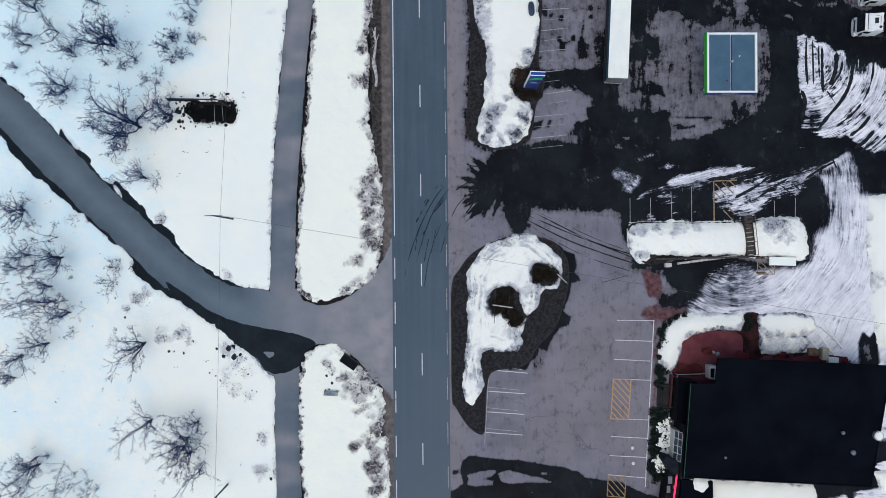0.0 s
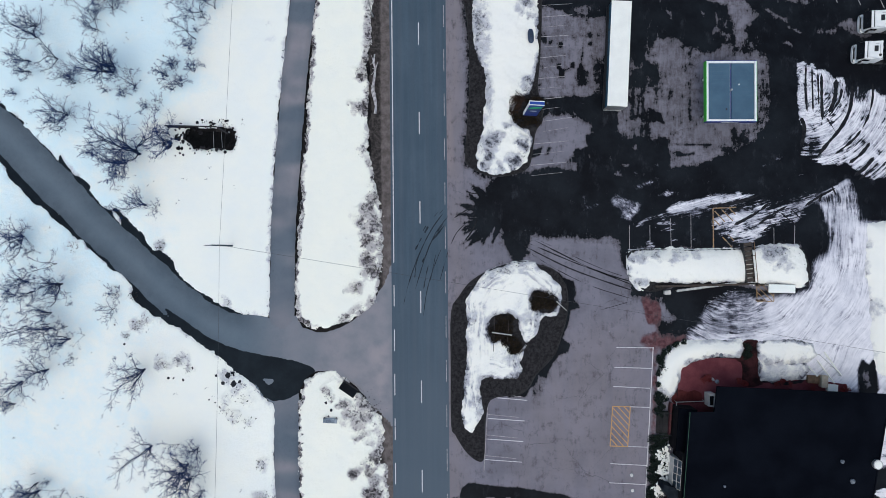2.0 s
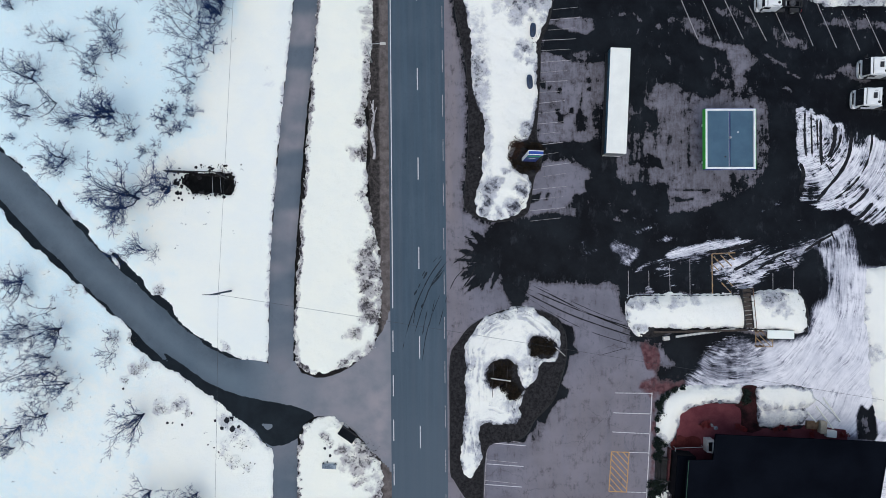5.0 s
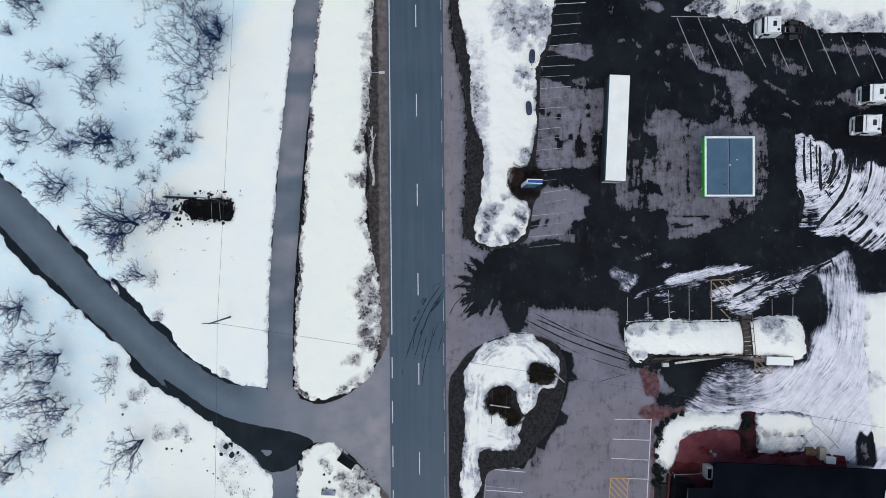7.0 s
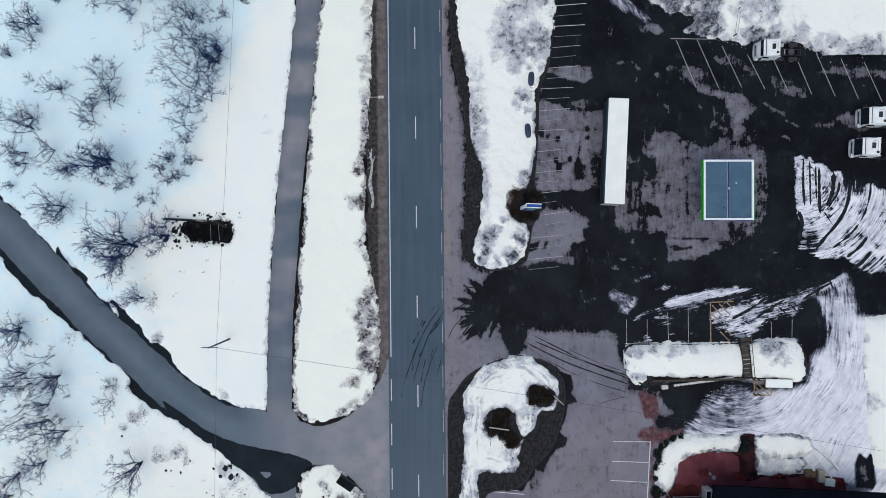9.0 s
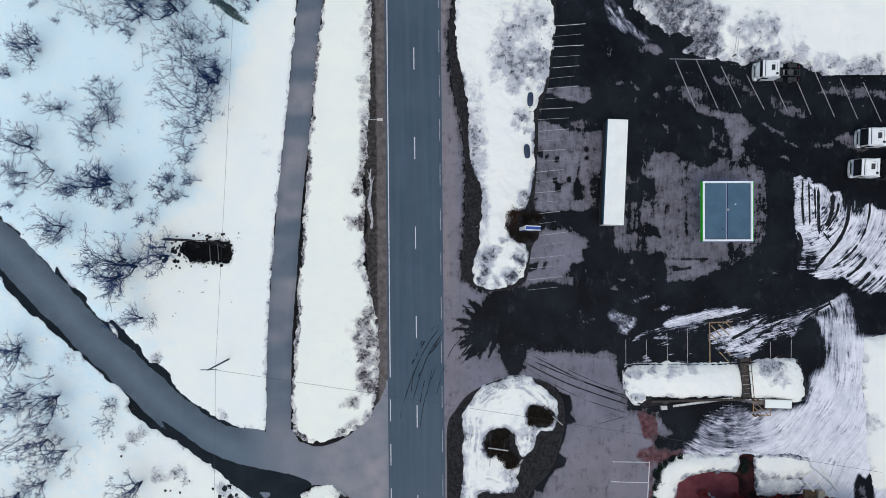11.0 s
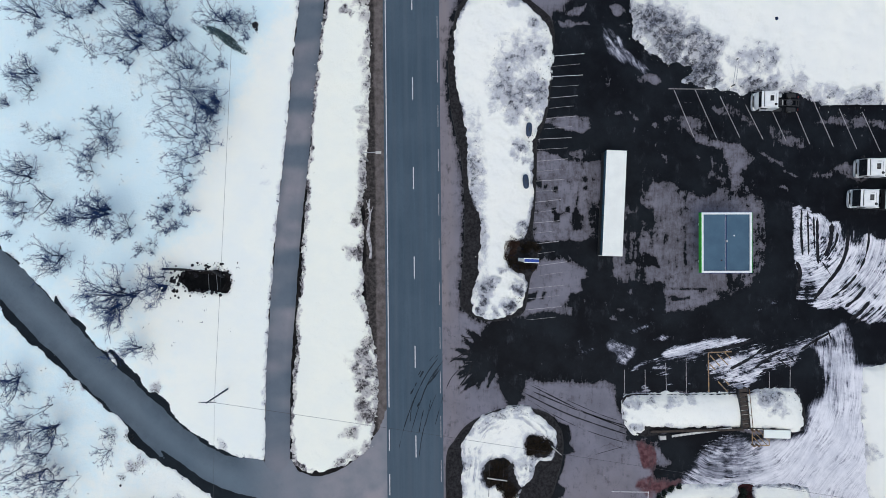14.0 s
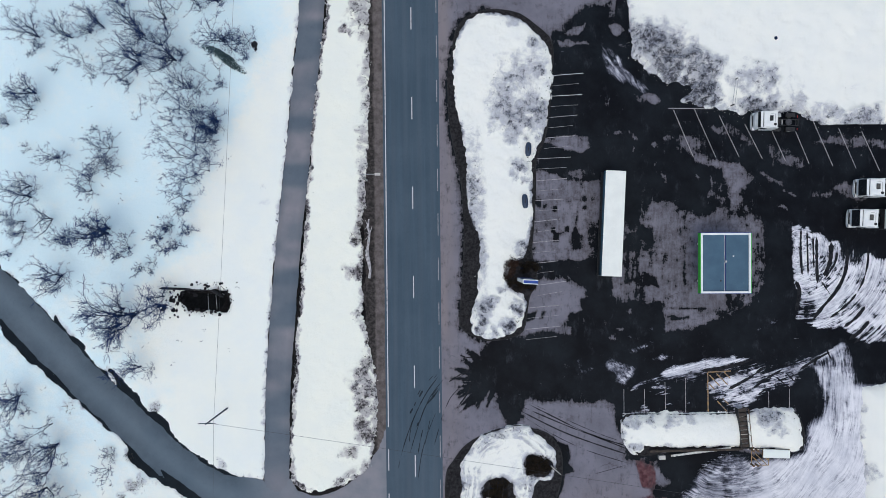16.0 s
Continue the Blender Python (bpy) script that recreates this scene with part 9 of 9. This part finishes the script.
# ---- bare trees ----
def bare_tree(name, seed, high, limbs, spread_, label, group, fork=0.25, dense=1.0, stout=0.0205, bough=1.0):
    """A short trunk that opens into crooked limbs, then branches, then fine twigs; the twigs are a part of their own."""
    rnd = random.Random(seed)
    t = empty(name, pose(0, 0, 0), label, "tree", group)
    thick, vs, fs = bmesh.new(), [], []

    def ring(c, d, r):
        e = d.orthogonal().normalized()
        f = d.cross(e)
        k = len(vs)
        for a in (0.0, 2.094, 4.189):
            vs.append(tuple(c + (e * math.cos(a) + f * math.sin(a)) * r))
        return k

    def twig(p, d, long, r, n):
        """A thin twig of n bends that runs out to a point; returns its places."""
        k = ring(p, d, r)
        places = []
        for i in range(n):
            d = (d + Vector((rnd.gauss(0, 0.25), rnd.gauss(0, 0.25), rnd.gauss(0.05, 0.18)))).normalized()
            p = p + d * long / n
            if i < n - 1:
                r *= 0.75
                k2 = ring(p, d, r)
                for a in range(3):
                    fs.append((k + a, k + (a + 1) % 3, k2 + (a + 1) % 3, k2 + a))
                k = k2
                places.append((p, d))
            else:
                vs.append(tuple(p))
                for a in range(3):
                    fs.append((k + a, k + (a + 1) % 3, len(vs) - 1))
                places.append((p, d))
        return places

    def aside(d, wide):
        s = Vector((rnd.gauss(0, 1), rnd.gauss(0, 1), rnd.gauss(0.25, 0.5)))
        s = (s - d * s.dot(d)).normalized()
        return (d + s * wide).normalized()

    def limb(p, d, long, r, level):
        n = 6 if level == 0 else 4
        for i in range(n):
            d = (d + Vector((rnd.gauss(0, 0.2), rnd.gauss(0, 0.2), rnd.gauss(0.05, 0.12)))).normalized()
            q = p + d * long / n
            rod(thick, p, q, r, r * 0.86, 5 if level == 0 else 4)
            p, r = q, r * 0.86
            if level == 0 and i > 0 and rnd.random() < bough:
                limb(p, aside(d, rnd.uniform(0.6, 1.0)), long * rnd.uniform(0.35, 0.55), r * 0.6, 1)
            for _ in range(int((1, 2)[level] * dense + rnd.random())):
                for c, e in twig(p, aside(d, rnd.uniform(0.6, 1.1)), long * rnd.uniform(0.12, 0.23) * (1, 1.5)[level], max(r * 0.5, 0.022), 4):
                    if rnd.random() < 0.7:
                        twig(c, aside(e, rnd.uniform(0.5, 1.0)), rnd.uniform(0.22, 0.5) * high / 6, 0.0165, 2)
        for _k in range(2):
            for c, e in twig(p, aside(d, 0.5), long * 0.28, max(r * 0.55, 0.02), 3):
                twig(c, aside(e, 0.7), rnd.uniform(0.3, 0.6) * high / 6, 0.0175, 2)

    top = Vector((rnd.gauss(0, 0.08), rnd.gauss(0, 0.08), high * fork))
    r = stout * high
    rod(thick, Vector((0, 0, -0.2)), top, r * 1.25, r, 6)
    a0 = rnd.uniform(0, 6.28)
    for s in range(limbs):
        a = a0 + 6.28 * s / limbs + rnd.uniform(-0.4, 0.4)
        lean = Vector((math.cos(a), math.sin(a), 0)) * rnd.uniform(0.3, 1.1) * spread_
        limb(top * rnd.uniform(0.5, 1.0), (Vector((0, 0, 1)) + lean).normalized(), high * (1 - fork) * rnd.uniform(0.7, 1.0), r * rnd.uniform(0.5, 0.8), 0)
    part("trunk", thick, M_BARK, t, "dark bare trunk and limbs")
    me = bpy.data.meshes.new("crown")
    me.from_pydata(vs, [], fs)
    me.materials.append(M_TWIG)
    o = new("crown", me)
    o.parent = t
    tagged(o, "crown of thin leafless twigs")
    return t


TREE_KINDS = [bare_tree("bare_tree", 11 + i, 6.6, (5, 6, 4, 5, 4)[i], (0.3, 0.34, 0.38, 0.28, 0.3)[i], "leafless dark tree with fine grey twigs", "bare trees", 0.1, 0.95) for i in range(5)]
DENSE_KINDS = [bare_tree("bare_tree", 31 + i, 6.2, (8, 9, 7)[i], (0.3, 0.28, 0.33)[i], "leafless dark tree with a dense crown of twigs", "bare trees", 0.08, 0.7, 0.0195, 0.75) for i in range(3)]
ROUND_KINDS = [bare_tree("bare_tree", 41 + i, 4.4, (4, 5)[i], 1.25, "low wide leafless tree with crooked limbs", "bare trees", 0.08, 0.9, 0.02) for i in range(2)]
SHRUB_KINDS = [bare_tree("bare_shrub", 51 + i, 3.6, (4, 5, 4)[i], 0.6, "leafless grey shrub in the snow", "bare shrubs", 0.05, 0.9) for i in range(3)]
POLE_KINDS = [bare_tree("bare_sapling", 81 + i, 6.2, (2, 3, 2)[i], 0.16, "thin leafless sapling with short twigs", "bare saplings", 0.06, 0.8, 0.0115, 0.55) for i in range(3)]
used_kinds = set()


def plant(kinds, places, seed):
    """Trees at places x, y, each with its size."""
    rnd = random.Random(seed)
    for x, y, size in places:
        k = rnd.randrange(len(kinds))
        m = pose(x, y, lie(x) + 0.05, 0, 0, rnd.uniform(0, 360)) @ Matrix.Scale(size * 0.9, 4)
        if kinds[k] not in used_kinds:
            used_kinds.add(kinds[k])
            kinds[k].matrix_basis = m
            continue
        copy_thing(kinds[k], m).matrix_basis = m


# the north-west corner
plant(TREE_KINDS, [(-52.3, 55.9, 0.97), (-42.9, 57.1, 0.94), (-38.4, 57.2, 0.92), (-47.5, 55.7, 0.87), (-37.6, 51.7, 1.04), (-37.5, 52.7, 0.83), (-52.8, 48.1, 0.93), (-55.1, 47.5, 0.59), (-47.5, 63.0, 0.83), (-53.1, 62.2, 0.66), (-39.8, 59.7, 0.61)], 1)
plant(DENSE_KINDS, [(-44.7, 56.2, 0.72), (-37.0, 55.7, 0.96), (-53.3, 45.7, 0.64), (-56.8, 43.7, 0.52)], 2)
plant(POLE_KINDS, [(-45.8, 52.1, 0.74), (-44.7, 51.1, 0.83), (-42.5, 50.6, 0.92), (-44.0, 50.2, 0.81), (-46.6, 52.5, 0.54), (-41.3, 52.3, 0.72), (-37.5, 44.8, 0.65), (-35.9, 46.7, 0.66)], 3)
plant(SHRUB_KINDS, [(-51.9, 54.6, 0.63), (-53.5, 53.5, 0.38), (-49.7, 51.2, 0.44), (-39.3, 49.0, 0.73), (-40.2, 49.8, 0.60), (-52.3, 47.2, 0.48), (-44.2, 42.8, 0.52)], 4)
# the thicket by the path
plant(TREE_KINDS, [(-34.5, 54.2, 0.85), (-26.6, 59.9, 0.91), (-29.3, 59.6, 0.62), (-30.6, 48.2, 0.86), (-31.1, 61.6, 0.74)], 5)
plant(DENSE_KINDS, [(-33.8, 57.7, 0.92), (-32.6, 52.1, 1.22), (-25.7, 54.4, 1.20)], 6)
plant(POLE_KINDS, [(-32.3, 59.0, 0.57), (-29.2, 47.6, 0.88), (-27.6, 49.0, 0.89), (-26.7, 50.8, 0.89)], 7)
plant(SHRUB_KINDS, [(-31.6, 52.8, 0.82), (-23.8, 54.0, 0.82), (-22.4, 52.0, 0.67), (-26.0, 48.6, 0.73)], 8)
plant(ROUND_KINDS, [(-22.3, 54.4, 0.69)], 9)
# the row of saplings
plant(TREE_KINDS, [(-28.7, 42.8, 0.93)], 10)
plant(DENSE_KINDS, [(-26.7, 43.6, 1.0), (-27.0, 41.9, 0.85)], 11)
plant(POLE_KINDS, [(-33.8, 47.6, 0.72), (-32.2, 46.4, 0.90), (-31.1, 45.5, 1.03), (-30.1, 44.8, 1.16), (-31.9, 44.0, 0.98), (-32.9, 43.0, 0.87), (-30.2, 40.7, 1.20), (-31.2, 41.7, 1.06), (-29.6, 39.0, 1.35), (-31.2, 38.7, 1.09), (-28.1, 36.7, 1.35), (-29.8, 36.4, 1.25), (-30.9, 35.1, 1.06), (-29.6, 35.5, 1.21), (-30.6, 33.6, 1.02), (-30.8, 32.5, 1.14), (-31.4, 32.0, 0.84), (-28.7, 45.6, 1.07)], 12)
plant(SHRUB_KINDS, [(-27.8, 40.9, 0.98), (-31.3, 31.1, 0.69), (-31.0, 28.2, 0.92), (-34.7, 27.7, 0.99), (-32.8, 26.2, 0.90), (-33.4, 29.2, 0.84), (-34.0, 25.6, 0.67), (-28.4, 38.1, 0.58)], 13)
# the orchard
plant(TREE_KINDS, [(-53.7, 35.0, 0.77), (-50.6, 30.4, 0.77), (-54.6, 30.1, 0.73), (-54.6, 28.6, 0.71), (-42.3, 28.9, 1.11), (-42.6, 28.3, 1.45)], 14)
plant(DENSE_KINDS, [(-49.5, 38.9, 0.82), (-53.6, 33.5, 0.98), (-48.8, 27.8, 0.71)], 15)
plant(SHRUB_KINDS, [(-54.2, 40.5, 0.43), (-57.3, 30.8, 0.64), (-39.5, 26.3, 0.99), (-43.5, 25.5, 0.55), (-41.0, 24.9, 0.66), (-37.8, 23.5, 0.69), (-36.2, 24.2, 0.43), (-36.3, 22.8, 0.43), (-48.1, 26.9, 0.85), (-56.7, 25.7, 0.65), (-33.9, 28.6, 0.56)], 16)
plant(ROUND_KINDS, [(-43.2, 38.8, 0.96), (-42.2, 40.1, 0.93), (-42.6, 37.3, 0.93), (-44.8, 34.3, 0.89), (-45.3, 35.7, 0.73)], 17)
# round the culvert
plant(TREE_KINDS, [(-49.2, 22.5, 0.95), (-40.8, 15.6, 1.08), (-40.3, 17.8, 1.03), (-34.3, 18.2, 0.97), (-38.1, 9.8, 0.99)], 18)
plant(DENSE_KINDS, [(-38.8, 16.9, 1.61), (-34.6, 19.5, 0.70)], 19)
plant(SHRUB_KINDS, [(-51.0, 21.7, 0.87), (-41.7, 14.3, 1.00), (-45.0, 16.7, 0.87)], 20)
plant(ROUND_KINDS, [(-50.0, 20.6, 0.57), (-36.6, 9.5, 0.50)], 21)
# the slope south of the side road
plant(TREE_KINDS, [(-55.7, 5.6, 0.91), (-56.0, 5.0, 0.82), (-55.2, -0.8, 0.74), (-54.4, -2.2, 0.75), (-57.0, -2.6, 0.64), (-51.8, -5.1, 0.74), (-51.9, -7.3, 0.96), (-49.1, -8.8, 0.96), (-52.3, -13.0, 0.91)], 22)
plant(DENSE_KINDS, [(-50.2, -1.1, 1.18), (-56.1, -14.8, 0.98), (-57.1, -17.9, 0.69)], 23)
plant(POLE_KINDS, [(-51.1, 1.8, 1.33), (-49.0, -2.3, 0.54), (-55.4, -5.4, 0.83), (-52.1, -6.8, 0.99), (-49.5, -7.2, 0.91), (-46.9, -8.3, 0.51), (-53.8, -9.3, 0.65), (-53.8, -10.2, 0.80), (-52.5, -11.4, 0.62), (-55.4, -7.0, 1.13), (-58.2, -4.6, 0.73), (-57.1, -8.2, 0.81)], 24)
plant(SHRUB_KINDS, [(-54.7, 3.5, 0.58), (-48.8, -3.8, 0.28), (-42.7, -2.5, 0.61)], 25)
plant(ROUND_KINDS, [(-48.7, -11.4, 0.47), (-42.9, -4.7, 0.65)], 26)
# the south-west corner
plant(TREE_KINDS, [(-30.9, -23.8, 0.72), (-32.3, -26.1, 1.02), (-33.0, -27.2, 1.11), (-30.7, -30.5, 0.82), (-54.0, -29.0, 0.86), (-53.7, -30.1, 1.00)], 27)
plant(DENSE_KINDS, [(-38.4, -13.0, 1.21), (-37.5, -23.7, 1.08), (-31.9, -28.1, 1.19)], 28)
plant(POLE_KINDS, [(-33.5, -23.3, 0.88), (-57.5, -32.8, 0.92), (-56.2, -33.2, 0.93), (-50.8, -32.7, 0.78), (-50.2, -33.5, 0.78), (-49.0, -33.3, 0.73), (-54.6, -34.2, 0.57), (-56.0, -34.0, 0.83), (-50.1, -30.0, 0.55), (-48.4, -31.0, 0.74), (-47.6, -32.2, 0.78), (-46.1, -32.1, 0.83), (-45.1, -33.2, 0.65), (-46.5, -34.0, 0.74), (-51.3, -30.9, 0.43), (-58.7, -30.0, 0.43), (-52.3, -35.3, 0.76), (-48.2, -35.4, 0.79)], 29)
plant(SHRUB_KINDS, [(-52.2, -28.8, 0.47)], 30)
for k in TREE_KINDS + DENSE_KINDS + ROUND_KINDS + SHRUB_KINDS + POLE_KINDS:
    if k not in used_kinds:
        k.matrix_basis = pose(-70, 10, lie(-70))
x, y = -25.27, 51.95
leafy("fallen_conifer", pose(x, y, lie(x) + 0.1, 0, 0, -30), 4.1, 0.85, 0.8, 2000, worn("dull_green_needles", (0.045, 0.085, 0.095), (0.10, 0.155, 0.17), 2, 0.8), 200, "fallen green conifer top among bare shrubs", "tree", 0.13)

# a flat black sheet fills the culvert hole and makes it dark
hole_fill = tagged(part("water", prism(bmesh.new(), DITCH, -3.2, lie(DITCH[0][0]) - 0.02), worn("black_hole_fill", (0.004, 0.0045, 0.005), (0.009, 0.0095, 0.010), 1.5, 0.6, 0, 12, 0.3, 0.0)), "flat black sheet filling the culvert hole", "water", kind="structure")


def manhole_cover(m):
    t = empty("manhole_cover", m, "small pale round cover set in the asphalt", "manhole cover", "manhole covers")
    part("frame", rodded((0, 0, -0.05), (0, 0, 0.012), 0.3, 0.29, 20), M_DULL, t)
    part("lid", rodded((0, 0, 0.0), (0, 0, 0.02), 0.23, 0.22, 20), M_STEEL, t)
    return t


for x, y in [(28.5, -27.7), (28.6, -29.8)]:
    manhole_cover(pose(x, y, 0))
